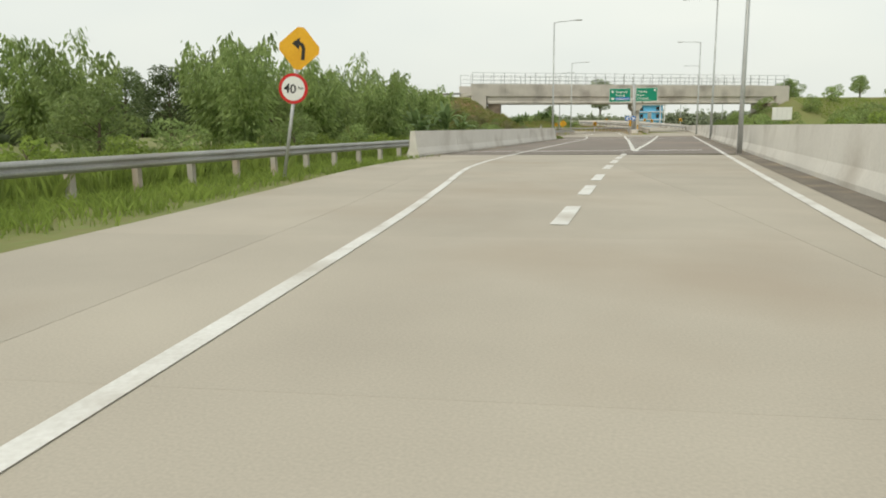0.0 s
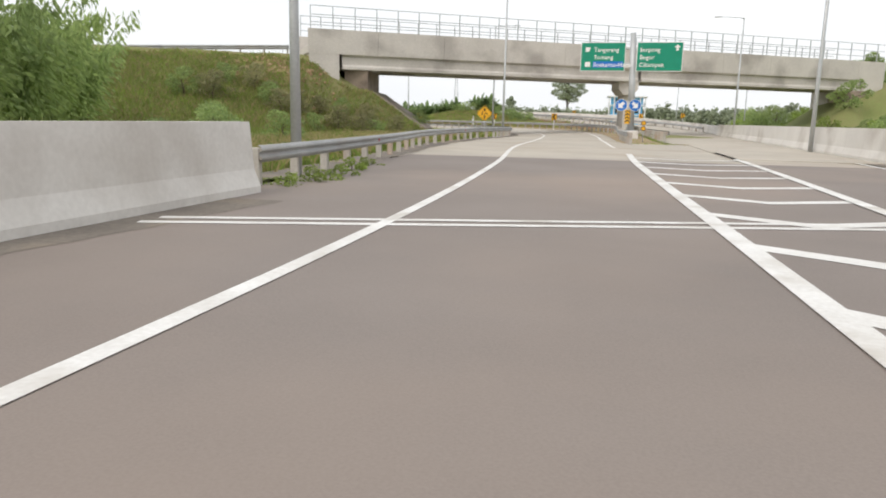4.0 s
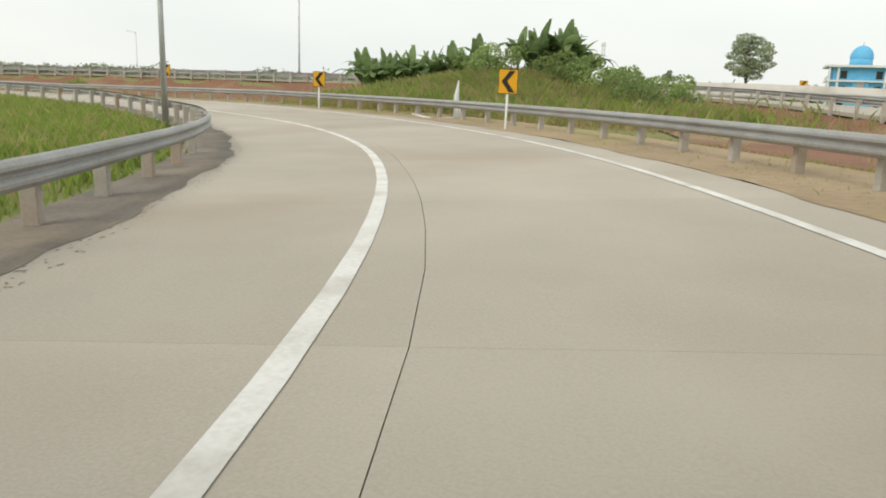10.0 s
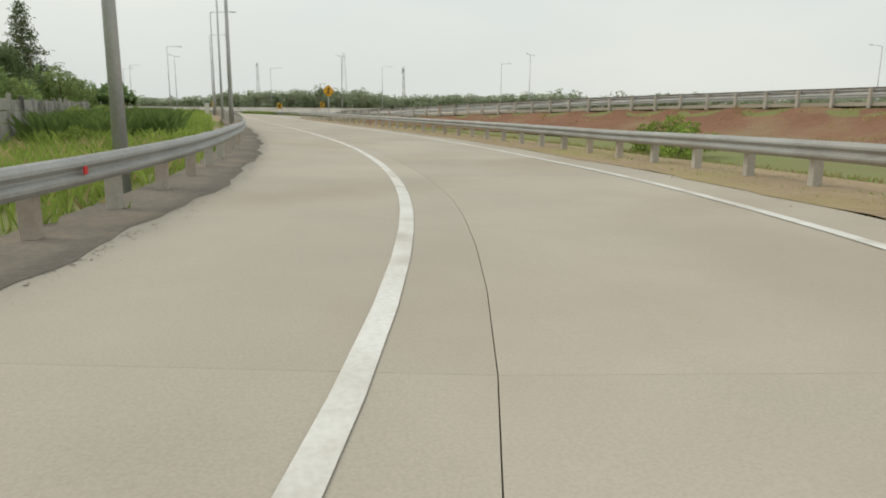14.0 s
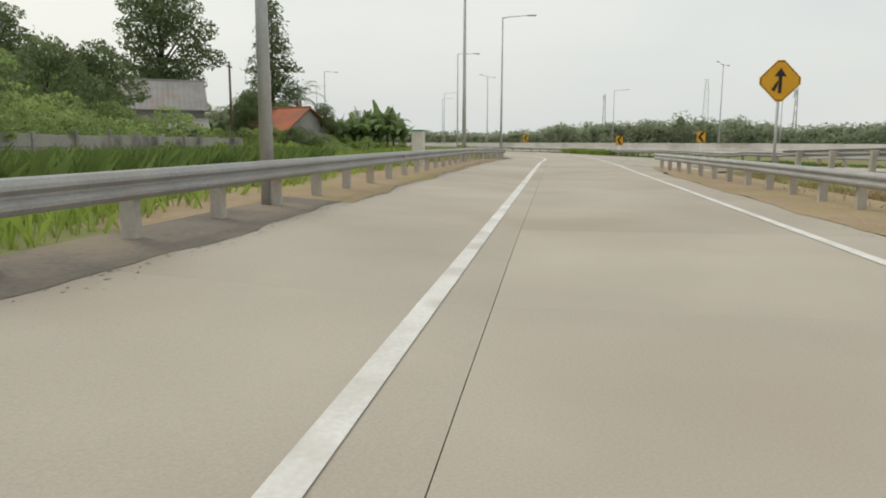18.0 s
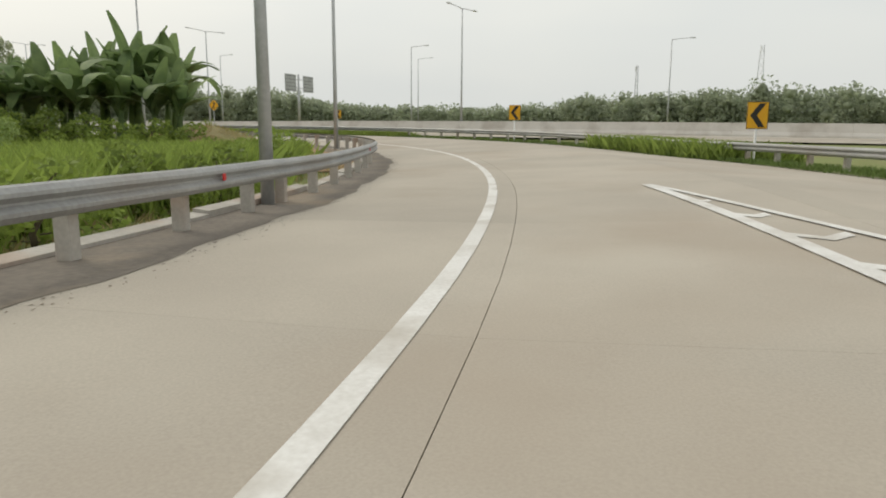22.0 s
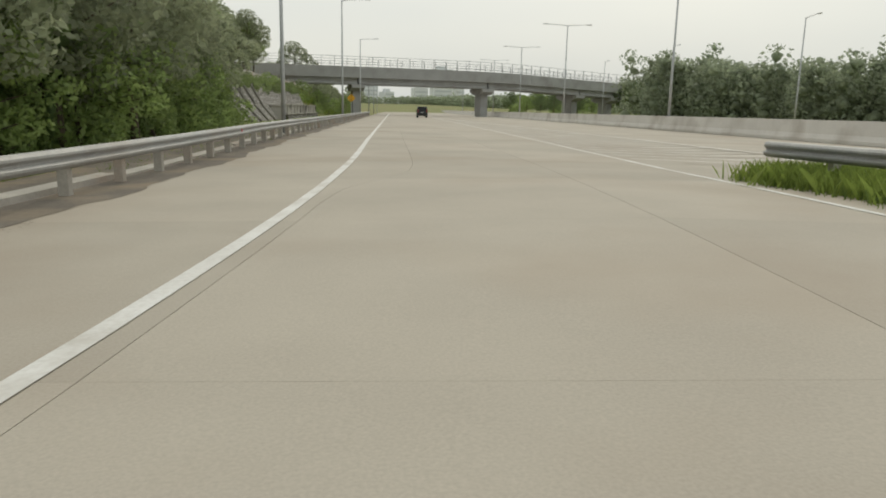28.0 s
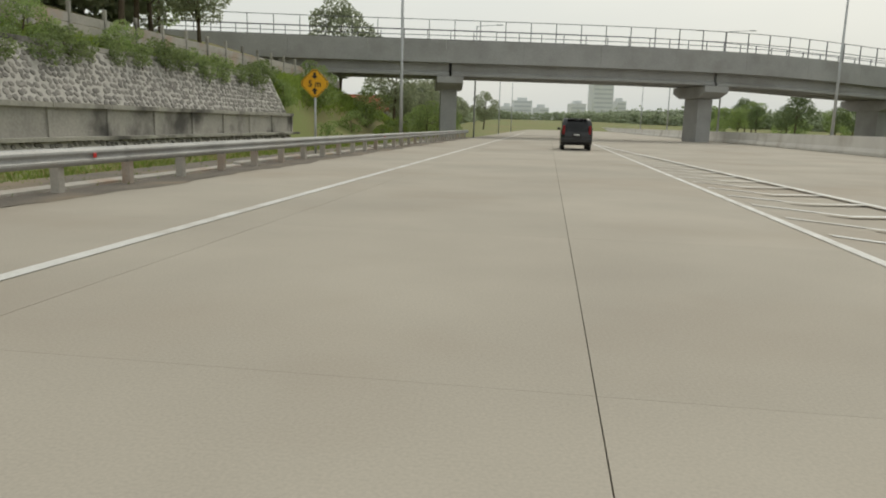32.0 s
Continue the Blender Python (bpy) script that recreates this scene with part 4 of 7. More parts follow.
def lamp(double=False, high=12.1, arm=2.2, label=""):
    g = empty("street_lamp")
    tagged(g, label or "grey galvanised steel street lamp with a level arm", "street lamp", "street lamps")
    part("base_plate", box_bm(0.4, 0.4, 0.03, bevel=0.004), POLEM, g)
    part("pole", tube_bm([(0, 0, 0), (0, 0, 3.5), (0, 0, high)], [0.115, 0.095, 0.06], 10), POLEM, g)
    for d in ((1, -1) if double else (1,)):
        part("arm", tube_bm([(0, 0, high - 0.08), (0, d * 0.5, high + 0.02), (0, d * arm, high + 0.12)], [0.045, 0.04, 0.03], 6), POLEM, g)
        bm = box_bm(0.26, 0.75, 0.09, 0, d * (arm + 0.3), high + 0.08, 0.03)
        h = part("lamp_head", bm, POLEM, g)
        part("lens", box_bm(0.18, 0.5, 0.02, 0, d * (arm + 0.35), high + 0.062, 0.004), WHITEP, h, "pale lamp lens")
    return g


L1, L2 = lamp(), lamp(True, 11.4, 2.6, "steel street lamp with two level arms on the median")
first = True
for x, y in ((-3.6, 75.6), (-9.0, 123.2), (-14.4, 143.8), (-31.1, 161.7), (-54.9, 167.9), (-79.4, 165.4), (-106, 160.2), (-131.7, 155.2), (-155.9, 149.8),
             (-177.5, 138.1), (-191.5, 112.3), *[beside(u, -4.1) for u in (17.5, 57.5, 97.7, 138, 178, 218)]):
    s, o = RAMP.near(x, y)
    x, y = RAMP.at(s, min(o, rail_off(s) + (0.6 if y < 80 and x > -20 else -0.25)))
    m = pose(x, y, max(gz(x, y), -0.3) - 0.02, 0, 0, RAMP.turn(s) - 90)
    if first:
        L1.matrix_world, first = m, False
    else:
        copy_thing(L1, m)
for x, y, r in ((12.1, 34.4, 90), (11.9, 68, 90), (11.1, 101.5, 90), (11.7, 142.9, 90), (-154.1, 257.8, 190), (-62, 206, 195), (-243.3, 148.3, 0), *[(*beside(u, 46), -5) for u in (-14, 23, 60, 97, 134, 171)],
                (-260.6, 104.8, -5), (-230, 178, 20), (-214, 206, 25), (18, 190, 100), (8, 215, 130)):
    copy_thing(L1, pose(x, y, gz(x, y), 0, 0, r))
first = True
for x, y in (*[beside(u, 24) for u in (4, 41, 78, 111.4, 146, 182, 218)], (-216.5, 130), (-208, 168), (-193, 208)):
    s, o = TOLLW.near(x, y)
    m = pose(*TOLLW.at(s, 0), TOLLW.z(s) + 1.08, 0, 0, TOLLW.turn(s) + 90)
    if first:
        L2.matrix_world, first = m, False
    else:
        copy_thing(L2, m)


# ================= signs =================


def word(text, size, x, z, material, parent, y=-0.004, align='LEFT', name="lettering", bold=0.0):
    """Raised letters on a sign's face."""
    cu = bpy.data.curves.new("lettering", 'FONT')
    cu.body, cu.size, cu.align_x, cu.extrude, cu.resolution_u, cu.offset = text, size, align, 0.003, 2, bold
    o = new("lettering", cu)
    me = bpy.data.meshes.new_from_object(o.evaluated_get(bpy.context.evaluated_depsgraph_get()))
    bpy.data.objects.remove(o)
    bpy.data.curves.remove(cu)
    me.transform(pose(x, y, z, 90, 0, 0))
    me.materials.clear()
    me.materials.append(material)
    return part(name, me, None, parent)


def plate(name, outline, depth, material, parent, y=0.0, label=""):
    bm = prism_bm(outline, depth)
    for v in bm.verts:
        v.co.y += y
    return part(name, bm, material, parent, label)


def shift(pts, x, z, k=1.0):
    return [(p * k + x, q * k + z) for p, q in pts]


def diamond(r):
    c = 0.09
    return [(-c, -r + c), (c, -r + c), (r - c, -c), (r - c, c), (c, r - c), (-c, r - c), (-r + c, c), (-r + c, -c)]


def post_part(parent, high, r=0.045, lean=0.0, y=0.06):
    return part("post", tube_bm([(0, y, -0.3), (lean, y, high)], r, 8), POLEM, parent)


ARROW_UP = [(-0.07, -0.16), (0.07, -0.16), (0.07, 0.02), (0.19, 0.02), (0, 0.2), (-0.19, 0.02), (-0.07, 0.02)]


def chevron_sign():
    g = empty("chevron_sign")
    tagged(g, "yellow board with a black chevron on a white post", "road sign", "chevron boards")
    part("post", tube_bm([(0, 0.05, -0.9), (0, 0.05, 1.6)], 0.04, 8), WHITEP, g)
    part("post_foot", tube_bm([(0, 0.05, -0.9), (0, 0.05, 0.12)], 0.07, 8), POSTC, g, "concrete foot")
    b = plate("board", [(-0.31, 1.36), (0.31, 1.36), (0.31, 2.14), (-0.31, 2.14)], 0.02, YELLOW, g)
    plate("chevron", [(-0.215, 1.75), (0.04, 1.41), (0.225, 1.41), (-0.025, 1.75), (0.225, 2.09), (0.04, 2.09)], 0.004, BLACKP, b, -0.004)
    for z in (1.36, 2.123):
        plate("border", [(-0.31, z), (0.31, z), (0.31, z + 0.017), (-0.31, z + 0.017)], 0.004, BLACKP, b, -0.0035)
    for x in (-0.31, 0.295):
        plate("border", [(x, 1.378), (x + 0.015, 1.378), (x + 0.015, 2.122), (x, 2.122)], 0.004, BLACKP, b, -0.0035)
    for z in (1.5, 2.0):
        part("clamp", box_bm(0.12, 0.05, 0.04, 0, 0.035, z, 0.006), POLEM, g)
    return g


CH = chevron_sign()
first = True
for x, y, dz, r, *big_ in ((-8.0, 149.0, 1.75, 14), (-18.8, 164.8, 1.72, 30), (-33.2, 173.3, 1.7, 48), (-49.2, 177.1, 2.0, 62), (-154.6, 166.2, 1.75, 108, 1.12), (-176.2, 157.5, 1.57, 112, 1.32), (-194.3, 142.4, 1.91, 120, 1.32), (-204.5, 122.1, 1.9, 140),
                    (8.3, 190, 2.6, 10), (-1, 201, 2.8, 12), (-12, 209, 3.0, 18), (1.5, 186.4, 2.4, 6)):
    m = pose(x, y, dz - 1.75 * sum(big_ or (1.0,)), 0, 0, r) @ Matrix.Scale(sum(big_ or (1.0,)), 4)
    if first:
        CH.matrix_world, first = m, False
    else:
        copy_thing(CH, m)


def warning_sign(label, x, y, rz, centre, kind, r=0.6):
    z0 = gz(x, y)
    g = empty("warning_sign", x, y, z0, rz)
    tagged(g, label, "road sign")
    c = centre - z0
    post_part(g, c + 0.2)
    b = plate("panel", shift(diamond(r), 0, c), 0.02, YELLOW, g)
    plate("border", shift(diamond(r - 0.03), 0, c), 0.002, BLACKP, b, -0.002)
    plate("face", shift(diamond(r - 0.055), 0, c), 0.002, YELLOW, b, -0.0042)
    k = -0.008
    if kind == "height":
        plate("arrow", [(p, c + 0.30 - q) for p, q in shift(ARROW_UP, 0, 0, 0.7)], 0.003, BLACKP, b, k)
        plate("arrow", shift(ARROW_UP, 0, c - 0.30, 0.7), 0.003, BLACKP, b, k)
        word("5 m", 0.33, 0, c - 0.12, BLACKP, b, k, 'CENTER', bold=0.006)
    elif kind == "merge":
        plate("arrow", [(-0.05, c - 0.34), (0.05, c - 0.34), (0.05, c + 0.12), (0.17, c + 0.12), (0, c + 0.36), (-0.17, c + 0.12), (-0.05, c + 0.12)], 0.003, BLACKP, b, k)
        plate("side_arrow", [(-0.24, c - 0.24), (-0.14, c - 0.30), (-0.06, c - 0.1), (-0.06, c + 0.02)], 0.003, BLACKP, b, k)
    else:
        plate("bent_arrow", [(0.10, c - 0.32), (0.21, c - 0.32), (0.21, c + 0.02), (0.13, c + 0.17), (0.0, c + 0.2), (0.0, c + 0.32), (-0.24, c + 0.13), (0.0, c - 0.02), (0.0, c + 0.09), (0.07, c + 0.06), (0.10, c - 0.02)], 0.003, BLACKP, b, k)
    return g


warning_sign("yellow diamond sign for five metres clearance", -9.5, 118.2, 18, 1.75, "height", 0.66)
warning_sign("yellow diamond clearance sign above the guard rail", *beside(84.8, -4.8), 179, 2.7, "height", 0.62)
warning_sign("yellow diamond sign with a black merging arrow", -118.3, 168.6, 108, 3.0, "merge", 0.66)
warning_sign("yellow diamond merging sign in the grassy median", -204.4, 107.7, 165, 2.78, "merge")

# speed limit with the bend warning above it, on one leaning post
sx, sy = ap(-8.6, 18.6)
g = empty("speed_sign", sx, sy, gz(sx, sy), 12)
g.matrix_world = pose(sx - 0.32, sy, gz(sx, sy), 0, 8, 12)
tagged(g, "round forty limit sign below a yellow bend diamond", "road sign")
post_part(g, 3.2, 0.05, 0.12)
b = plate("ring", shift(circle_pts(0.42), 0.07, 2.6), 0.02, REDP, g, label="red rim of the round sign")
plate("disc", shift(circle_pts(0.335), 0.07, 2.6), 0.002, WHITEP, b, -0.003, "white sign face")
word("40", 0.36, -0.2, 2.47, BLACKP, b, -0.006, bold=0.006)
word("km", 0.13, 0.21, 2.6, BLACKP, b, -0.006)
b = plate("panel", shift(diamond(0.66), 0.14, 3.7), 0.02, YELLOW, g, label="yellow diamond with a bent arrow")
plate("bent_arrow", [(x + 0.14, z + 3.7) for x, z in ((0.08, -0.3), (0.18, -0.3), (0.18, 0.02), (0.11, 0.15), (0.0, 0.18), (0.0, 0.29), (-0.22, 0.12), (0.0, -0.03), (0.0, 0.08), (0.06, 0.05), (0.08, -0.02))], 0.003, BLACKP, b, -0.004)

# direction signs on one thick pole at the dividing nose
g = empty("direction_sign", 1.85, 119.0, -0.1, 2)
tagged(g, "two green direction boards on a thick grey pole", "road sign")
part("plinth", box_bm(1.2, 1.2, 0.75, 0, 0, 0, 0.04), WALLC, g, "pale concrete plinth")
part("base_plate", box_bm(0.9, 0.9, 0.04, 0, 0, 0.75, 0.006), POLEM, g)
part("pole", tube_bm([(0, 0, 0.78), (-0.1, 0, 4), (-0.25, 0, 8.0)], [0.26, 0.24, 0.2], 16), POLEM, g)
for z in (5.75, 6.85):
    part("cross_beam", tube_bm([(-3.9, 0, z), (3.2, 0, z)], 0.07, 8), POLEM, g)
for x0, x1, lines3 in ((-4.05, -0.72, ("Tangerang", "Tomang", "Soekarno-Hatta")), (0.08, 3.4, ("Serpong", "Bogor", "Cikampek"))):
    b = plate("board", [(x0, 5.17), (x1, 5.17), (x1, 7.3), (x0, 7.3)], 0.06, WHITEP, g, -0.3, "green board with a pale border")
    plate("face", [(x0 + 0.05, 5.22), (x1 - 0.05, 5.22), (x1 - 0.05, 7.25), (x0 + 0.05, 7.25)], 0.01, GREENS, b, -0.31)
    left = x0 < 0
    for k, w in enumerate(lines3):
        word(w, 0.44, x0 + (0.98 if left else 0.22), 6.6 - k * 0.55, WHITEP, b, -0.316, bold=0.004)
    if left:
        plate("symbol", [(x0 + 0.35, 6.6), (x0 + 0.62, 6.6), (x0 + 0.75, 6.9), (x0 + 0.35, 6.95)], 0.004, WHITEP, b, -0.315)
        plate("symbol", [(x0 + 0.35, 5.5), (x0 + 0.75, 5.5), (x0 + 0.75, 5.85), (x0 + 0.35, 5.85)], 0.004, WHITEP, b, -0.315)
        plate("patch", [(x0 + 0.93, 5.44), (x1 - 0.14, 5.44), (x1 - 0.14, 5.9), (x0 + 0.93, 5.9)], 0.003, BLUES, b, -0.3125, "blue strip behind the lowest line")
    else:
        plate("arrow", shift(ARROW_UP, x1 - 0.42, 6.88, 1.25), 0.004, WHITEP, b, -0.315)

g = empty("keep_side_sign", 1.87, 109.8, 0, 4)
tagged(g, "two round blue arrow signs over a striped post", "road sign")
part("post", tube_bm([(0, 0.05, -0.3), (0, 0.05, 2.6)], 0.04, 8), POLEM, g)
for cx, d in ((-0.43, -1), (0.43, 1)):
    b = plate("rim", shift(circle_pts(0.38), cx, 2.36), 0.02, WHITEP, g)
    plate("disc", shift(circle_pts(0.355), cx, 2.36), 0.003, BLUES, b, -0.003, "blue disc")
    c45 = math.sqrt(0.5)
    rot = [(d * (x * c45 + z * c45), x * c45 * 1 - z * c45) for x, z in shift(ARROW_UP, 0, -0.02, 1.35)]
    plate("arrow", [(x + cx, z + 2.36) for x, z in rot], 0.003, WHITEP, b, -0.007)
b = plate("panel", [(-0.17, 1.2), (0.17, 1.2), (0.17, 2.06), (-0.17, 2.06)], 0.015, YELLOW, g)
for k in range(4):
    z = 1.24 + k * 0.21
    plate("stripe", [(-0.165, z), (0, z + 0.13), (0.165, z), (0.165, z + 0.09), (0, z + 0.22 if k < 3 else z + 0.175), (-0.165, z + 0.09)], 0.003, BLACKP, b, -0.004)
g = empty("warning_lamp", 2.9, 110.6, 0, 4)
tagged(g, "small post with two round yellow reflectors", "warning lamp")
part("post", tube_bm([(0, 0.05, -0.2), (0, 0.05, 1.5)], 0.035, 8), POLEM, g)
for z in (0.9, 1.25):
    plate("backing", shift(circle_pts(0.16, 16), 0, z), 0.05, BLACKP, g)
    plate("lens", shift(circle_pts(0.125, 16), 0, z), 0.02, YELLOW, g, -0.012)

# boards seen from behind
bx, by = 20.3, 92.0
g = empty("board_back", bx, by, gz(bx, by), 8)
tagged(g, "pale back of a board on two legs behind the barrier", "sign board")
b = part("board", box_bm(2.15, 0.05, 1.45, 0, 0, 1.75 - gz(bx, by), 0.006), WHITEP, g)
for k in range(1, 4):
    part("seam", box_bm(0.025, 0.01, 1.4, -1.07 + k * 0.535, -0.028, 1.77 - gz(bx, by)), POLEM, b)
for x in (-0.7, 0.7):
    part("leg", tube_bm([(x, 0.06, -0.4), (x, 0.06, 2.9 - gz(bx, by))], 0.04, 6), POLEM, g)

gx_, gy_ = -248, 88.6
g = empty("direction_sign", gx_, gy_, gz(gx_, gy_), 8)
tagged(g, "grey backs of two direction boards on one pole", "road sign")
part("pole", tube_bm([(0, 0, -0.4), (0, 0, 9)], [0.24, 0.18], 12), POLEM, g)
for x in (-5.0, 1.6):
    b = part("board", box_bm(3.9, 0.08, 2.7, x + 1.95 - 0.2, 0.25, 6.0 - gz(gx_, gy_), 0.01), POLEM, g)
    for k in range(5):
        part("stiffener", box_bm(3.8, 0.05, 0.06, x + 1.75, 0.32, 6.2 + k * 0.55 - gz(gx_, gy_)), STEELD, b)
for z in (6.6, 8.0):
    part("cross_beam", tube_bm([(-4.6, 0.1, z - gz(gx_, gy_)), (5, 0.1, z - gz(gx_, gy_))], 0.07, 6), POLEM, g)

# ================= boxes, fence, wall posts =================
for x, y, w, top, lab in ((-15.3, 143.0, 0.55, 0.95, "small grey concrete service box in the grass"), (-124.1, 155.2, 0.5, 1.86, "tall pale service cabinet with a green lid")):
    z0 = gz(x, y)
    g = empty("service_box", x, y, z0, RAMP.turn(st(x, y)))
    tagged(g, lab, "service box")
    part("body", box_bm(w, 0.42, top - z0 - 0.08, 0, 0, -0.02, 0.02), WALLC if top > 1.5 else POSTC, g)
    part("lid", box_bm(w + 0.06, 0.48, 0.06, 0, 0, top - z0 - 0.1, 0.015), GREENS if top > 1.5 else POSTC, g)
    part("door", box_bm(w * 0.7, 0.02, (top - z0) * 0.7, 0, -0.22, 0.12, 0.004), WALLC if top > 1.5 else POSTC, g)

FENCE = Line([(-66, 160.5), (-82, 156.2), (-100, 151.2), (-116.5, 145.8), (-134, 139.5)])
g = empty("panel_fence", *FENCE.at(0), 0)
tagged(g, "weathered grey precast concrete panel fence with weeds", "fence")
inv = g.matrix_world.inverted()
q = 0.0
FG = [gz(*FENCE.at(s)) for s in np.arange(0, FENCE.length, 2.4)]
while q < FENCE.length - 2.5:
    x, y = FENCE.at(q)
    z = gz(x, y)
    o = part("fence_post", box_bm(0.15, 0.15, 2.0 + 0.08 * math.sin(q * 3), 0, 0, -0.2, 0.01), MOSSC, g)
    o.matrix_parent_inverse, o.matrix_basis = inv, pose(x, y, z, 1.2 * math.sin(q), 1.0 * math.cos(q * 2), FENCE.turn(q))
    xm, ym = FENCE.at(q + 1.2)
    for k in range(4):
        o = part("fence_panel", box_bm(0.05, 2.2, 0.4, 0, 0, 0.02 + k * 0.42, 0.008), MOSSC, g)
        o.matrix_parent_inverse, o.matrix_basis = inv, pose(xm, ym, z + 0.02 * math.sin(q * 7 + k), 0.6 * math.sin(q * 5 + k), 0, FENCE.turn(q + 1.2))
    q += 2.4

# ================= houses =================
TILE = mat("clay_tile", (0.44, 0.15, 0.075), (0.30, 0.10, 0.055), rough=0.85, big=0.8, fine=8, bump=0.2, vary=0.2, stain=(0.16, 0.10, 0.08), stain_scale=0.4, mix=0.7)
SHEETM = mat("corrugated_sheet", (0.33, 0.32, 0.31), (0.24, 0.23, 0.22), rough=0.7, metal=0.1, big=0.6, fine=6, bump=0.1, stain=(0.30, 0.21, 0.16), stain_scale=0.4, mix=0.6)
PLASTER = mat("grey_plaster", (0.42, 0.41, 0.39), (0.30, 0.29, 0.28), rough=0.9, big=0.7, fine=8, bump=0.15, stain=(0.16, 0.15, 0.13), stain_scale=0.5, mix=0.7)
DARKIN = mat("dark_opening", (0.03, 0.03, 0.03), (0.02, 0.02, 0.02), rough=0.6, big=2, fine=9, bump=0)
SKYBLUE = mat("blue_plaster", (0.16, 0.50, 0.78), (0.12, 0.42, 0.70), rough=0.7, big=0.5, fine=5, bump=0.05)
WHITEPL = mat("white_plaster", (0.76, 0.77, 0.78), (0.66, 0.67, 0.68), rough=0.8, big=0.5, fine=5, bump=0.05)


def roof_slope(name, w, run, rise, material, parent, at, flip, ribs=22, over=0.45, thick=0.04):
    """One pitched roof slope with real ribs, from the eaves up to the ridge."""
    vs, fs = [], []
    n = ribs * 4
    for i in range(n + 1):
        x = -w / 2 - over + (w + 2 * over) * i / n
        h = (0.0, 0.035, 0.05, 0.035)[i % 4]
        for y, z in ((-over, -over * rise / run), (run, rise)):
            vs.append((x, y, z + h))
    m = len(vs)
    vs += [(x, y, z - thick - 0.05) for x, y, z in vs]
    for i in range(n):
        a = 2 * i
        fs += [(a, a + 2, a + 3, a + 1), (m + a, m + a + 1, m + a + 3, m + a + 2), (a, m + a, m + a + 2, a + 2)]
    o = part(name, mesh_from(name, vs, fs, material), None, parent)
    o.matrix_basis = at @ (pose(0, 0, 0, 0, 0, 180) if flip else Matrix.Identity(4))
    return o


def house(name, label, x, y, rz, w, d, eave, rise, mats, openings, tiles=False):
    """A small house: walls with gables, two roof slopes, framed openings."""
    z0 = gz(x, y) - 0.1
    g = empty(name, x, y, z0, rz)
    tagged(g, label, "house")
    t = 0.16
    part("wall", box_bm(w, t, eave, 0, -d / 2 + t / 2, 0), mats[0], g)
    part("wall", box_bm(w, t, eave, 0, d / 2 - t / 2, 0), mats[0], g)
    for s in (-1, 1):
        bm = prism_bm([(-d / 2 + t + 0.002, 0), (d / 2 - t - 0.002, 0), (d / 2 - t - 0.002, eave), (0, eave + rise - 0.1), (-d / 2 + t + 0.002, eave)], t)
        o = part("gable_wall", bm, mats[0], g)
        o.matrix_basis = pose(s * (w / 2 - t) + (0 if s > 0 else 0), 0, 0, 0, 0, 90 if s < 0 else -90)
    for s in (0, 1):
        roof_slope("roof", w, d / 2, rise, mats[1], g, pose(0, (-d / 2 if s == 0 else d / 2), eave, 0, 0, 0), s == 1, ribs=max(10, int(w * 2.2)))
    part("ridge_cap", tube_bm([(-w / 2 - 0.4, 0, eave + rise + 0.03), (w / 2 + 0.4, 0, eave + rise + 0.03)], 0.11, 8), mats[1], g)
    for kind, ox, oz, ow, oh, side in openings:
        yy = (-d / 2 - 0.02) * (1 if side == 0 else -1)
        o = part(kind, box_bm(ow, 0.06, oh, ox, yy, oz, 0.006), DARKIN, g)
        for fx, fw, fz, fh in ((ox - ow / 2, 0.07, oz, oh), (ox + ow / 2, 0.07, oz, oh)):
            part("frame", box_bm(fw, 0.1, fh, fx, yy, fz, 0.005), BARK, o)
        part("frame", box_bm(ow + 0.07, 0.1, 0.07, ox, yy, oz + oh, 0.005), BARK, o)
    return g


h = house("house", "old grey house with a rusty corrugated roof", -152.3, 112.4, 132, 13, 8.5, 4.3, 2.8, (PLASTER, SHEETM), (("window", 3.4, 1.3, 1.2, 1.2, 0), ("door", 0.2, 0.0, 0.95, 2.1, 0), ("window", -3.4, 1.3, 1.2, 1.2, 0)))
roof_slope("lean_to_roof", 6.5, 2.6, 0.9, SHEETM, h, pose(3.2, -7.2, 2.3), False, ribs=14)
for k in (0.4, 3.2, 6.0):
    part("lean_to_post", tube_bm([(k, -6.9, 0), (k, -6.9, 2.35)], 0.06, 6), BARK, h)
house("house", "house with an orange clay tile roof among trees", -139.5, 118.5, 48, 7, 5.4, 3.9, 2.4, (PLASTER, TILE), (("window", 2, 1.2, 1.1, 1.1, 0), ("window", -2, 1.2, 1.1, 1.1, 1)))
house("hut", "small grey hut with a faded orange roof", -160.5, 125.2, 75, 6.0, 5.8, 1.7, 2.1, (PLASTER, TILE), (("door", 1.2, 0.0, 0.85, 1.6, 0), ("window", -1.3, 0.8, 0.8, 0.7, 0)))

# blue and white domed building beyond the second road
g = empty("domed_building", -5.9, 324, gz(-5.9, 324), 5)
tagged(g, "white and sky-blue domed building with balconies", "building")
part("body", box_bm(10.6, 9, 10.0, 0, 0, 0, 0.05), SKYBLUE, g, "sky-blue plaster block")
for z in (0, 3.6, 6.9):
    part("floor_band", box_bm(12.8, 10.6, 0.35, 0, 0, z + 0.1, 0.04), WHITEPL, g)
part("roof_slab", box_bm(13.6, 11.2, 0.5, 0, 0, 10.0, 0.05), WHITEPL, g)
for x in (-6.1, -4.4, 4.4, 6.1):
    part("column", box_bm(0.42, 0.42, 10, x, -5.0, 0, 0.03), WHITEPL, g)
for x in (-6.2, 6.2):
    part("railing", box_bm(0.1, 8, 0.9, x, 0, 7.3, 0.02), WHITEPL, g)
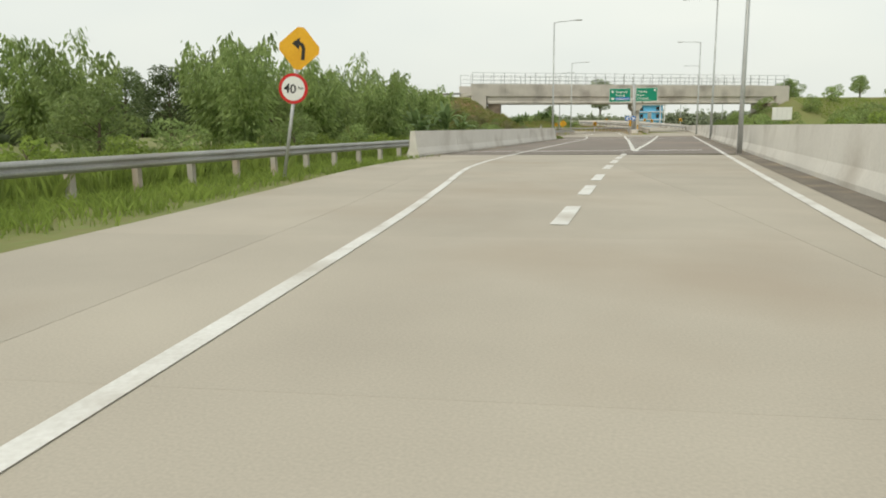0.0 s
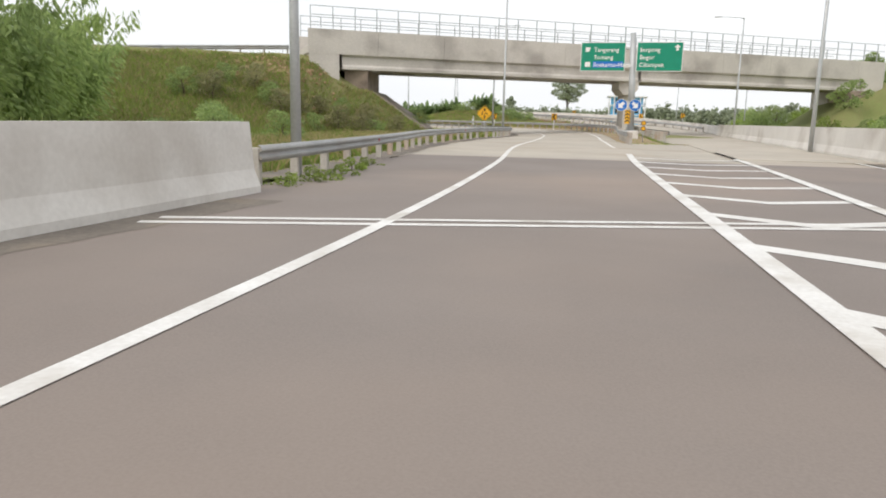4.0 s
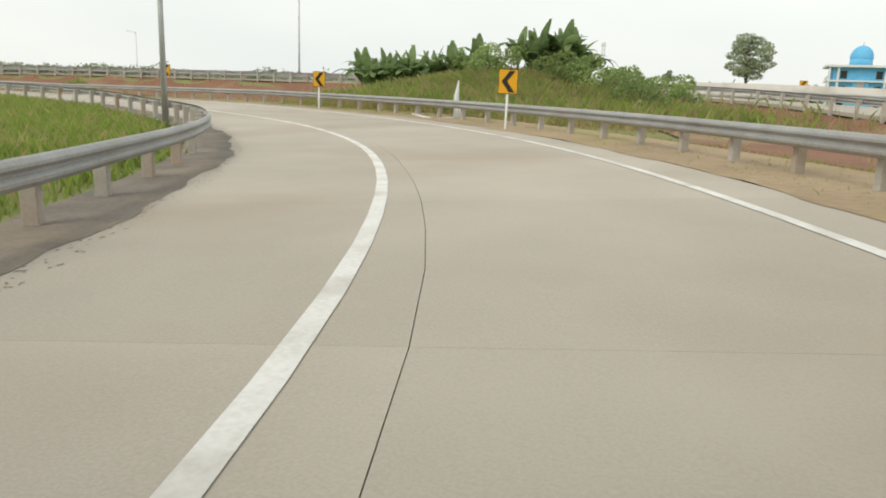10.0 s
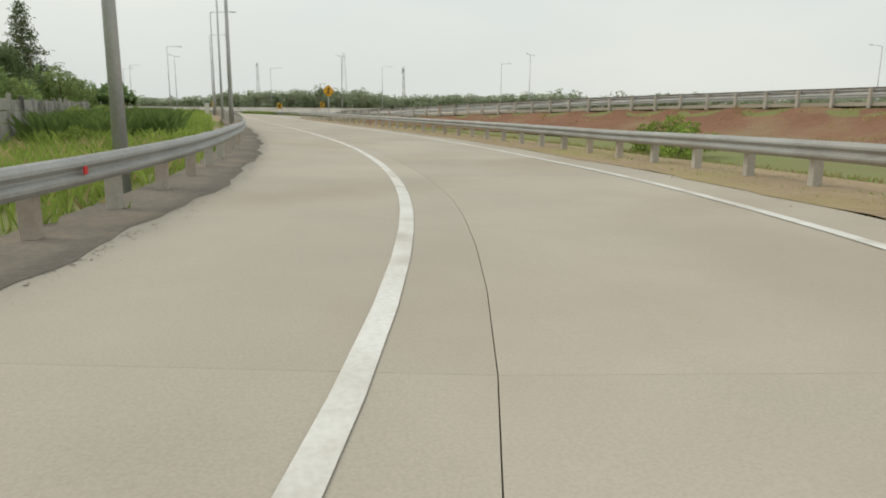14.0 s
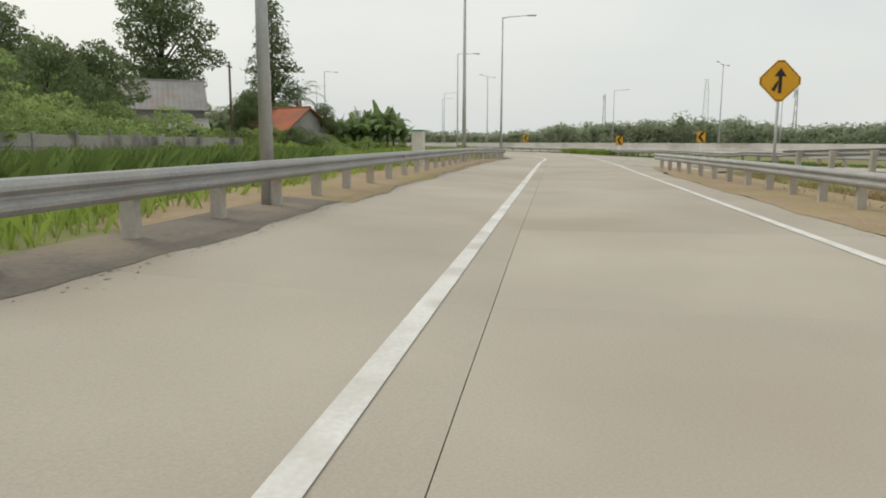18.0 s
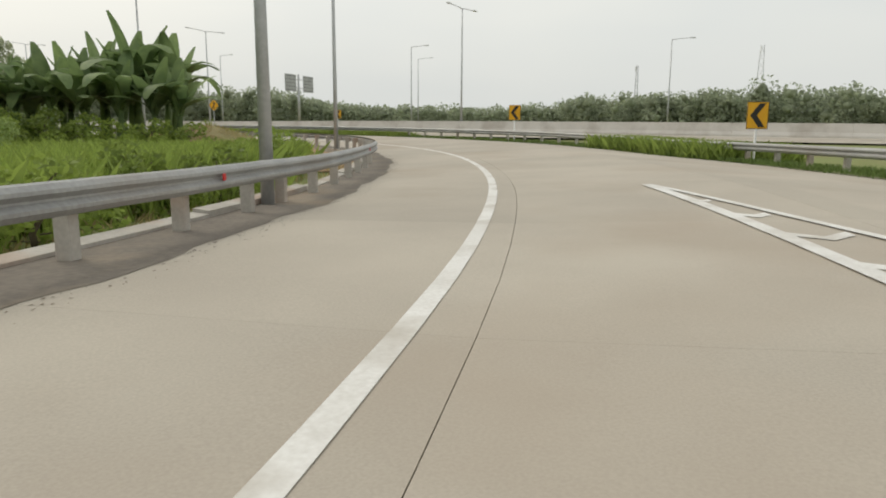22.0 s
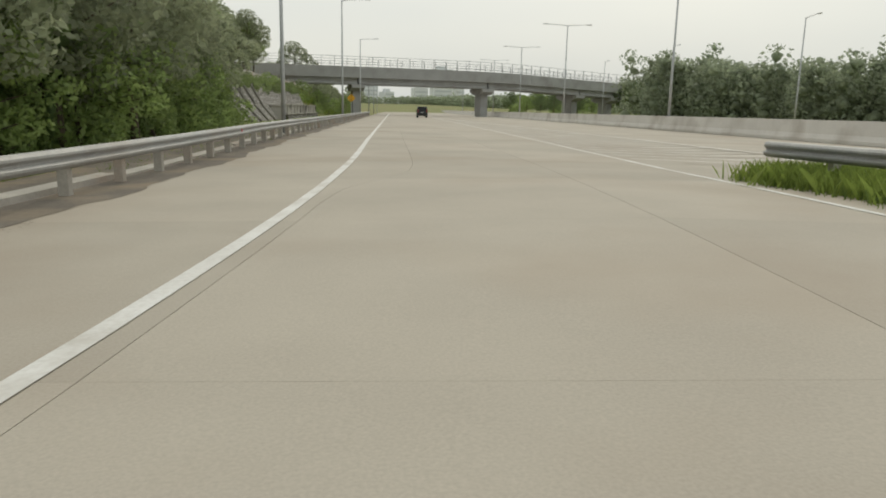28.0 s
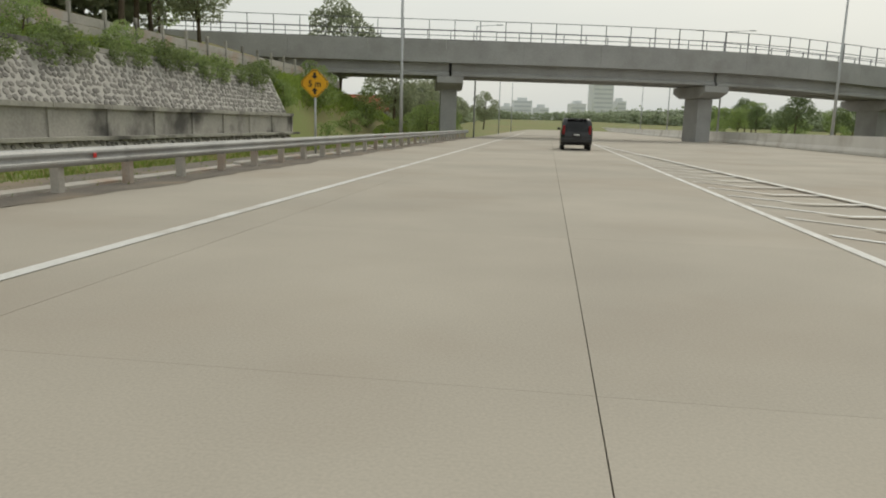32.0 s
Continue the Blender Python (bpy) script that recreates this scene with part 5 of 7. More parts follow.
part("porch_arch", box_bm(3.4, 0.5, 4.2, 0, -4.7, 3.9, 0.3), SKYBLUE, g)
part("arch_opening", box_bm(1.7, 0.3, 3.2, 0, -4.9, 4.0, 0.25), PLASTER, g)
for x in (-3.3, 3.3):
    for z in (1.2, 4.6, 7.7):
        part("window", box_bm(1.2, 0.15, 1.6, x, -4.55, z, 0.02), DARKIN, g)
bm = bmesh.new()
bmesh.ops.create_uvsphere(bm, u_segments=20, v_segments=10, radius=2.3)
for v in bm.verts:
    v.co.z = max(v.co.z, -0.2) * 1.15 + 12.2
for f in bm.faces:
    f.smooth = True
part("dome", bm, SKYBLUE, g)
part("drum", tube_bm([(0, 0, 10.5), (0, 0, 12.2)], 2.2, 20), SKYBLUE, g)
part("finial", tube_bm([(0, 0, 14.7), (0, 0, 15.6)], [0.12, 0.02], 6), POLEM, g)

# long pale shed roof among the trees beyond the second road
house("shed", "low shed with a pale grey sheet roof", 62, 250, 20, 26, 12, 5.5, 3.0, (PLASTER, SHEETM), (("door", 3, 0, 3, 3.2, 0),))
# large flat hall beyond the motorway, half hidden by woods
hx, hy = beside(178, 128)
g = empty("hall", hx, hy, gz(hx, hy), -8)
tagged(g, "plain flat-roofed hall behind the woods", "building")
part("wall", box_bm(14, 12, 10.5, 0, 0, 0, 0.05), PLASTER, g)
part("roof", box_bm(14.8, 12.8, 0.6, 0, 0, 10.5, 0.05), SHEETM, g)
for k in range(3):
    part("window", box_bm(2.5, 0.2, 1.4, -4.6 + k * 4.6, 6.05, 7.2, 0.02), DARKIN, g)
house("house", "small house with orange roofs beyond the overpass", *beside(163, -25), 5, 10, 7, 3.2, 2.0, (PLASTER, TILE), (("window", 2, 1.2, 1.1, 1.1, 1), ("door", -1, 0, 0.9, 2.0, 1)))
house("house", "low house with a faded tile roof under trees", *beside(188, -31), 75, 9, 7, 3.2, 2.0, (PLASTER, TILE), (("window", 2, 1.2, 1.1, 1.1, 0),))

# ================= towers and masts =================


def lattice(label, x, y, high, w):
    g = empty("lattice_mast", x, y, gz(x, y))
    tagged(g, label, "mast")
    for sx_, sy_ in ((-1, -1), (1, -1), (1, 1), (-1, 1)):
        part("leg", tube_bm([(sx_ * w, sy_ * w, 0), (sx_ * w * 0.35, sy_ * w * 0.35, high)], 0.12, 5), POLEM, g)
    n = int(high / 3)
    for k in range(n):
        a, b = k / n, (k + 1) / n
        ra, rb = w * (1 - 0.65 * a), w * (1 - 0.65 * b)
        bm = bmesh.new()
        for i, (p, q_) in enumerate((((-1, -1), (1, -1)), ((1, -1), (1, 1)), ((1, 1), (-1, 1)), ((-1, 1), (-1, -1)))):
            tube_bm([(p[0] * ra, p[1] * ra, a * high), (q_[0] * rb, q_[1] * rb, b * high)], 0.06, 4, bm)
        part("bracing", bm, POLEM, g)
    for k in range(3):
        part("antenna", box_bm(0.5, 0.3, 2.2, (k - 1) * 1.3, -0.6, high - 3.0, 0.05), WHITEP, g)
    return g


lattice("steel lattice telephone mast behind the woods", -473, 164, 32, 1.8)
lattice("thin steel mast far behind the woods", -520, 108, 27.6, 1.0)
lattice("thin steel mast above the far trees", -330, 190, 18, 0.6)
lattice("distant steel mast beyond the fields", -150, 620, 34, 1.8)

# skyline walls and windows: the haze is painted in as pale colour
CITY = mat("far_tower_hazed", (0.78, 0.80, 0.80), (0.70, 0.72, 0.73), rough=0.8, big=0.05, fine=0.4, bump=0)
CITYW = mat("far_window_hazed", (0.60, 0.63, 0.65), (0.55, 0.58, 0.6), rough=0.3, big=0.05, fine=0.4, bump=0)
for k, (deg, w, hh) in enumerate(((178.9, 20, 31), (177.7, 32, 42), (173.4, 27, 40), (171.6, 34, 70), (170.2, 16, 44), (161.4, 16, 40), (176.2, 18, 30))):
    x, y = -205.8 - (1190 + 40 * (k % 3)) * math.sin(radians(deg)), 37.3 + (1190 + 40 * (k % 3)) * math.cos(radians(deg))
    g = empty("tower_block", x, y, gz(x, y) - 5, 4 * k)
    tagged(g, "far-off high-rise block coloured pale to stand in haze", "building", "skyline towers")
    part("wall", box_bm(w, 24, hh, 0, 0, 0), CITY, g)
    part("roof", box_bm(w * 0.5, 12, 5, 0, 0, hh), CITY, g)
    for i in range(int(hh / 7)):
        part("window_band", box_bm(w * 0.9, 0.6, 2.6, 0, 12.0, 3 + i * 7), CITYW, g)

# utility pole by the house
g = empty("utility_pole", -148.3, 127.3, gz(-148.3, 127.3), 20)
tagged(g, "dark utility pole with a short crossarm", "utility pole")
part("pole", tube_bm([(0, 0, -0.3), (0, 0, 7.2)], [0.13, 0.09], 8), BARK, g)
part("crossarm", box_bm(1.4, 0.1, 0.1, 0, 0, 6.7, 0.01), BARK, g)
for x in (-0.6, 0.6):
    part("insulator", tube_bm([(x, 0, 6.8), (x, 0, 6.98)], [0.05, 0.03], 6), WHITEP, g)

g = empty("debris", -193.56, 114.52, 0.0, 30)
tagged(g, "small dark piece of debris on the paving", "debris")
part("lump", box_bm(0.2, 0.09, 0.06, 0, 0, ramp_z(-193.56, 114.52), 0.02), STEELD, g)

# ================= the van ahead =================
CARP = mat("car_paint_dark", (0.012, 0.012, 0.014), (0.018, 0.018, 0.02), rough=0.22, big=1, fine=6, bump=0, spec=0.6)
GLASSD = mat("tinted_glass", (0.01, 0.011, 0.012), (0.014, 0.015, 0.016), rough=0.06, big=1, fine=6, bump=0, spec=0.8)
RUBBER = mat("tyre_rubber", (0.02, 0.02, 0.02), (0.03, 0.03, 0.03), rough=0.9, big=4, fine=30, bump=0.1)
TAIL = mat("tail_lamp_red", (0.25, 0.01, 0.012), (0.18, 0.008, 0.01), rough=0.2, big=4, fine=30, bump=0)
vx, vy = beside(100, 5.8)
van = empty("van", vx, vy, 0.0, RAMP.turn(st(vx, vy)))
tagged(van, "black people carrier on the motorway lane", "car")
SIDE = [(-2.2, 0.42), (-2.24, 0.75), (-2.2, 1.0), (-2.0, 1.62), (-1.75, 1.75), (0.3, 1.78), (0.75, 1.68), (1.35, 1.12), (2.05, 0.95), (2.22, 0.72), (2.2, 0.4), (1.75, 0.28), (-1.8, 0.28)]
bm = bmesh.new()
rows_ = []
for x, k in ((-0.86, 0.93), (-0.82, 0.985), (-0.6, 1.0), (0.6, 1.0), (0.82, 0.985), (0.86, 0.93)):
    rows_.append([bm.verts.new((x * (1 - 0.13 * max(0, (z - 1.0)) / 0.78), y * k, 0.28 + (z - 0.28) * (0.965 + 0.035 * (k > 0.95)))) for y, z in SIDE])
for u, w in zip(rows_, rows_[1:]):
    for i in range(len(SIDE)):
        j = (i + 1) % len(SIDE)
        f = bm.faces.new((u[i], u[j], w[j], w[i]))
        f.smooth = True
bm.faces.new(rows_[0][::-1])
bm.faces.new(rows_[-1])
bmesh.ops.recalc_face_normals(bm, faces=bm.faces)
part("body", bm, CARP, van)
bm = bmesh.new()
q4 = [bm.verts.new(p) for p in ((-0.62, -2.215, 1.06), (0.62, -2.215, 1.06), (0.55, -2.05, 1.56), (-0.55, -2.05, 1.56))]
bm.faces.new(q4)
bmesh.ops.solidify(bm, geom=bm.faces[:], thickness=0.02)
part("rear_window", bm, GLASSD, van)
for s in (-1, 1):
    part("side_window", box_bm(0.02, 2.5, 0.42, s * 0.815, -0.55, 1.12, 0.008), GLASSD, van)
    part("tail_lamp", box_bm(0.14, 0.08, 0.5, s * 0.71, -2.18, 0.86, 0.03), TAIL, van, "tall red tail lamp")
    part("mirror", box_bm(0.18, 0.12, 0.14, s * 0.95, 0.85, 1.1, 0.03), CARP, van)
    for y in (-1.4, 1.4):
        t_ = part("tyre", tube_bm([(s * 0.62, y, 0.32), (s * 0.84, y, 0.32)], 0.32, 18), RUBBER, van)
        part("rim", tube_bm([(s * 0.835, y, 0.32), (s * 0.85, y, 0.32)], 0.2, 14), POLEM, t_)
part("bumper", box_bm(1.66, 0.16, 0.26, 0, -2.2, 0.42, 0.05), CARP, van)
pl = part("number_plate", box_bm(0.46, 0.02, 0.16, 0, -2.27, 0.78, 0.004), BLACKP, van)
part("plate_bar", box_bm(0.34, 0.008, 0.06, 0, -2.283, 0.83), WHITEP, pl)
for x in (-0.45, 0.45):
    part("roof_rail", box_bm(0.04, 2.0, 0.04, x * 1.4, -0.6, 1.77, 0.01), STEELD, van)
part("spoiler", box_bm(1.1, 0.22, 0.05, 0, -1.95, 1.7, 0.02), CARP, van)

# ================= walls at the motorway's edge =================
stones = random.Random(5)


def stone_field(parent, u0, u1, z0, z1, off0, off1, size, cut=lambda u: 1.0):
    """Rubble stones set in a leaning wall face, with mortar between them; cut: the share of its height that is built."""
    vs, fs = [], []
    at = lambda u, k, lift: (*beside(u, off0 + (off1 - off0) * k + lift), z0 + (z1 - z0) * k + lift * 0.4)
    for u in np.linspace(u0, u1, max(2, int((u1 - u0) / 1.5))):
        vs += [at(u, 0, 0), at(u, cut(u), 0)]
    n = len(vs) // 2
    fs = [(2 * i, 2 * i + 1, 2 * i + 3, 2 * i + 2) for i in range(n - 1)]
    part("mortar_face", mesh_from("mortar_face", vs, fs, MORTAR), None, parent)
    slope = math.hypot(off1 - off0, z1 - z0)
    vs, fs = [], []
    v, row = size * 0.4, 0
    while v < slope - size * 0.25:
        u = u0 + (0.5 * size if row % 2 else 0.15)
        while u < u1 - 0.15:
            if v < slope * cut(u) - size * 0.3:
                w, h = size * stones.uniform(0.66, 1.02), size * stones.uniform(0.56, 0.86)
                k0, a0, m, tilt = len(vs), stones.uniform(0, 6), 7, stones.uniform(-0.6, 0.6)
                cu, cv = u + stones.uniform(-0.1, 0.1), v + stones.uniform(-0.06, 0.06)
                ring = []
                for i in range(m):
                    r, a = stones.uniform(0.82, 1.12), a0 + i * 2 * math.pi / m
                    p, q_ = w * 0.5 * r * math.cos(a), h * 0.5 * r * math.sin(a)
                    ring.append((p * math.cos(tilt) - q_ * math.sin(tilt), p * math.sin(tilt) + q_ * math.cos(tilt)))
                high = stones.uniform(0.02, 0.05)
                for rr, lift in ((1.0, -0.01), (0.86, high * 0.75), (0.5, high)):
                    for p, q_ in ring:
                        k = min(max((cv + q_ * rr) / slope, 0), 1)
                        vs.append(at(min(max(cu + p * rr, u0), u1), k, lift))
                for e in (0, m):
                    fs += [(k0 + e + i, k0 + e + (i + 1) % m, k0 + e + m + (i + 1) % m, k0 + e + m + i) for i in range(m)]
                fs.append(tuple(range(k0 + 2 * m, k0 + 3 * m)))
            u += size * stones.uniform(0.8, 1.1)
        v += size * stones.uniform(0.68, 0.84)
        row += 1
    o = part("stones", mesh_from("stones", vs, fs, STONE), None, parent)
    tagged(o, "grey rubble stones in mortar", kind="stuff")


def rib(u, lean, off0, off1, z0, z1, wide, parent):
    """A concrete rib that runs slantwise down a stone face."""
    bm = bmesh.new()
    q8 = []
    for (o, z, c), lift in (((off0, z0, u + lean), 0.16), ((off1, z1, u), 0.16), ((off1, z1, u), -0.05), ((off0, z0, u + lean), -0.05)):
        q8.append([bm.verts.new((*beside(c + e, o + lift), z + lift * 0.4)) for e in (-wide, wide)])
    for i in range(4):
        a_, b_ = q8[i], q8[(i + 1) % 4]
        bm.faces.new((a_[0], a_[1], b_[1], b_[0]))
    bm.faces.new([c[0] for c in q8][::-1])
    bm.faces.new([c[1] for c in q8])
    bmesh.ops.recalc_face_normals(bm, faces=bm.faces)
    return part("rib", bm, RIBC, parent)


US, UE, UC = 45.0, 66.5, 106.0
top_of = lambda u: float(np.interp(u, (66, 75, 106), (0.94, 1.0, 1.12)))
wall = empty("retaining_wall_stone")
tagged(wall, "two leaning tiers of rubble stone with concrete ribs", "retaining wall", kind="structure")
stone_field(wall, US, UE, -0.2, 1.5, -12.0, -13.3, 0.26)
stone_field(wall, US + 1.0, UE, 1.45, 3.7, -13.9, -15.0, 0.26, lambda u: min(1.0, 0.86 + (u - US) / 40))
stone_field(wall, UE - 0.1, UC, 1.45, 3.9, -13.9, -15.1, 0.36, lambda u: top_of(u) * 0.98)
stone_field(wall, US - 9.5, US + 1.2, -0.25, 3.7, -12.65, -15.05, 0.26, lambda u: max(0.04, min(0.87, (u - US + 8.0) / 9.4)))
for u_, prof_ in ((US, ((-11.95, -0.25), (-13.3, 1.5), (-14.1, 1.5), (-12.5, -0.25))), (UE, ((-11.4, -0.25), (-11.4, 1.5), (-13.9, 1.5), (-12.0, -0.25)))):
    vs = [(*beside(u_ + e_, o_), z_) for e_ in (0, 0.25) for o_, z_ in prof_]
    part("end_face", mesh_from("end_face", vs, [(0, 1, 2, 3), (7, 6, 5, 4), (0, 4, 5, 1), (1, 5, 6, 2), (2, 6, 7, 3)], MORTAR), None, wall)


def beam_strip(name, s0, s1, o0, o1, z0, z1, material, parent, step=4.0):
    me = sweep(RAMP, s0, s1, [(o0, z0), (o1, z0), (o1, z1), (o0, z1)], lambda s: 0.0, max(1, int((s1 - s0) / step)))
    me.materials.append(material)
    return part(name, me, None, parent)


U = lambda u: RAMP.near(*beside(u, 0))[0]
s_a, s_b, s_c = U(US), U(UE), U(UC)
beam_strip("ledge", s_a, s_b, -14.0, -13.2, 1.38, 1.55, MOSSC, wall)
for a in np.arange(US + 1.0, UE - 1, 5.1):
    z_ = 1.45 + 2.25 * min(1.0, 0.86 + (a + 2.5 - US) / 40)
    beam_strip("coping", U(a), U(min(a + 5.1, UE)) - 0.03, -15.4, -14.85, z_ - 0.08, z_ + 0.1, MOSSC, wall)
for a, b in zip(np.arange(UE, UC, 5.6), np.arange(UE + 5.6, UC + 1, 5.6)):
    z_ = 1.45 + 2.45 * top_of((a + b) / 2)
    o_ = -13.9 - 1.2 * top_of((a + b) / 2)
    beam_strip("coping", U(a), U(b) - 0.03, o_ - 0.5, o_ + 0.06, z_ - 0.06, z_ + 0.14, MOSSC, wall, 6)
for u in np.arange(US, UE + 0.1, 4.3):
    rib(u, 1.0, -11.95, -13.3, -0.2, 1.5, 0.17, wall)
for u in (US + 3.4, US + 4.4, US + 7.6, US + 8.5, US + 11.4, US + 12.1, US + 15.5, US + 19.8):
    rib(u, 1.3, -13.85, -15.0, 1.45, 3.7, 0.15, wall)
wall2 = empty("retaining_wall_panels")
tagged(wall2, "low mossy concrete panel wall with a coping", "retaining wall", kind="structure")
q = s_b
while q < U(98.5):
    e = q + 2.9
    beam_strip("panel", q + 0.02, e, -11.7, -11.5, 0.55, 1.5, MOSSC, wall2, 3)
    beam_strip("pilaster", e, e + 0.18, -11.74, -11.42, 0.5, 1.52, MOSSC, wall2, 3)
    beam_strip("coping", q, q + 3.06, -11.8, -11.34, 1.5, 1.66, MOSSC, wall2, 3)
    beam_strip("foot_ledge", q, q + 3.06, -11.7, -10.95, 0.44, 0.56, MOSSC, wall2, 3)
    q += 3.08
stone_field(wall2, UE, 99.0, -0.2, 0.46, -10.9, -11.2, 0.3)
beam_strip("ledge", s_b, U(98.5), -14.0, -11.75, 1.34, 1.48, MOSSC, wall2)
# post fence on top of the bank
FT = Line(along(s_a - 22, s_c + 24, -17.2, 4))
g = empty("panel_fence", *FT.at(0), 0)
tagged(g, "pale concrete panel fence with posts on the bank", "fence")
inv = g.matrix_world.inverted()
q = 0.0
while q < FT.length - 3:
    x, y = FT.at(q)
    o = part("fence_post", box_bm(0.16, 0.16, 2.1, 0, 0, -0.3, 0.01), MOSSC, g)
    o.matrix_parent_inverse, o.matrix_basis = inv, pose(x, y, gz(x, y), 0, 0, FT.turn(q))
    x, y = FT.at(q + 1.3)
    for k in range(3):
        o = part("fence_panel", box_bm(0.05, 2.4, 0.42, 0, 0, 0.0 + k * 0.44, 0.008), POSTC, g)
        o.matrix_parent_inverse, o.matrix_basis = inv, pose(x, y, gz(x, y), 0, 0, FT.turn(q + 1.3))
    q += 2.6


# ================= verges and soil =================


def verge(name, line, s0, s1, a, b, zf, material, label, zoff, cols=2, wob=0.0, seed=1):
    """A strip of ground cover with an uneven inner edge."""
    rr = random.Random(seed)
    ph = [rr.uniform(0, 6) for _ in range(4)]
    w_ = lambda s: wob * (math.sin(s * 0.9 + ph[0]) + math.sin(s * 2.3 + ph[1]) * 0.6 + math.sin(s * 5.1 + ph[2]) * 0.35)
    af = a if callable(a) else (lambda s: a)
    bf = b if callable(b) else (lambda s: b)
    vs, fs = strip(line, s0, s1, lambda s: af(s), lambda s: bf(s) + w_(s), zf, step=0.35, zoff=zoff, cols=cols)
    o = new(name, mesh_from(name, vs, fs, material))
    return tagged(o, label, "verge", kind="structure")


s_first = st(*ap(-3.4, 73.7))


def settled(s0, s1, run=4.0):
    """Height that follows the bank and settles onto the ground at both ends."""
    def f(s, o):
        k = max(0.0, min(1.0, (s - s0) / run, (s1 - s) / run))
        return k * bank(s, o) + (1 - k) * (gz(*RAMP.at(s, o)) - 0.03)
    return f



verge("verge_grit", RAMP, s_first + 2, st(-195, 106), lambda s: rail_off(s) - 0.5, lambda s: left_off(s) + 0.16, bank, GRIT, "dark grit and dust along the paving's edge", 0.006, wob=0.07)
verge("verge_grit", RAMP, st(-195, 106), st(-203.2, 1.7), lambda s: rail_off(s) - 2.2, lambda s: left_off(s) + 0.15, bank, GRIT, "dark grit and dust below the walls", 0.006, wob=0.1)
verge("verge_dry_grass", RAMP, st(-3.6, 106), 299.2, lambda s: wide_off(s) + float(np.interp(s, (286, 294, 299.2), (3.6, 3.3, 1.75))), lambda s: wide_off(s) + float(np.interp(s, (286, 299.2), (0.95, 1.55))), settled(st(-3.6, 106), 420), DIRT, "trampled dry grass and brown earth verge", 0.008, wob=-0.07, cols=3, seed=3)
verge("verge_earth", RAMP, st(-104, 164.3), st(-150, 155), lambda s: rail_off(s) - 2.4, lambda s: left_off(s) + 0.22, settled(st(-104, 164.3), st(-150, 155)), DIRT, "bare brown earth under the guard rail", 0.014, wob=0.1, cols=10, seed=4)
verge("verge_earth", RAMP, st(-168, 149), st(-190, 127), lambda s: rail_off(s) - 15.0, lambda s: rail_off(s) - 0.1, lambda s, o: gz(*RAMP.at(s, o)), EARTH, "bare brown earth inside the bend", 0.03, wob=0.2, cols=5, seed=6)
verge("slope_red_soil", MAIN, 92, MAIN.length - 22, lambda s: -4.0 - 9.0 * min(1.0, max(0.0, (MAIN.length - 22 - s) / 40)), -1.15, lambda s, o: gz(*MAIN.at(s, o)), REDSOIL, "bare red-brown soil slope of the second road", 0.06, wob=0.0, cols=6, seed=5)
verge("verge_kerb_dirt", Line([ap(BARX(y) - 0.6, y) for y in range(-28, 152, 6)]), 1, 175, 0.0, 0.65, lambda s, o: 0.0, GRIT, "dark dust along the barrier's foot", 0.0075, wob=0.0, seed=8)
verge("verge_kerb_dirt", Line([ap(*q) for q in ((-7.75, 31.4), (-6.45, 43), (-5.5, 56), (-4.25, 73.4))]), 0, 41, -0.45, 0.35, lambda s, o: 0.0, GRIT, "dark dust along the barrier's foot", 0.0075, wob=0.12, seed=9)

verge("verge_median", RAMP, 303, 395.2, lambda s: edge_off(s) + 4.5, edge_off, lambda s, o: bank(s, min(o, 12.5)), SHORTG, "green grass strip along the median rail", 0.012, wob=0.06, cols=5, seed=12)

# ================= plants =================
RG = np.random.default_rng(11)


def cards_mesh(name, centres, length, width, material, droop=0.35, up=0.0, rng=RG, dirs=None):
    """Many small four-cornered leaves; each leaf is an island of its own."""
    n = len(centres)
    c = np.asarray(centres, float)
    if dirs is None:
        a = rng.uniform(0, 2 * np.pi, n)
        e = rng.normal(-droop + up, 0.45, n)
        d = np.stack([np.cos(a) * np.cos(e), np.sin(a) * np.cos(e), np.sin(e)], -1)
    else:
        d = np.asarray(dirs, float)
        d = d / np.linalg.norm(d, axis=1, keepdims=True)
    r = rng.normal(size=(n, 3))
    side = np.cross(d, r)
    side /= np.linalg.norm(side, axis=1, keepdims=True) + 1e-9
    ln = length * rng.uniform(0.6, 1.3, n)[:, None]
    wd = width * rng.uniform(0.6, 1.3, n)[:, None]
    nrm = np.cross(d, side)
    v = np.stack([c - d * ln / 2, c + side * wd / 2 + nrm * wd * 0.15, c + d * ln / 2 - np.array([0, 0, 1.0]) * ln * 0.1, c - side * wd / 2 + nrm * wd * 0.15], 1).reshape(-1, 3)
    me = bpy.data.meshes.new(name)
    me.vertices.add(4 * n)
    me.vertices.foreach_set("co", v.ravel())
    me.loops.add(4 * n)
    me.loops.foreach_set("vertex_index", np.arange(4 * n, dtype=np.int32))
    me.polygons.add(n)
    me.polygons.foreach_set("loop_start", np.arange(0, 4 * n, 4, dtype=np.int32))
    me.materials.append(material)
    me.update(calc_edges=True)
    return me


def blob_points(blobs, n, rng=RG, shell=0.55):
    """Points in the outer part of several uneven clumps."""
    vol = np.array([b[3] * b[4] * b[5] for b in blobs]) ** 0.7
    k = rng.choice(len(blobs), n, p=vol / vol.sum())
    d = rng.normal(size=(n, 3))
    d /= np.linalg.norm(d, axis=1, keepdims=True)
    r = rng.uniform(shell ** 3, 1.05, n) ** (1 / 3)
    b = np.array(blobs)
    return b[k, :3] + d * r[:, None] * b[k, 3:6]


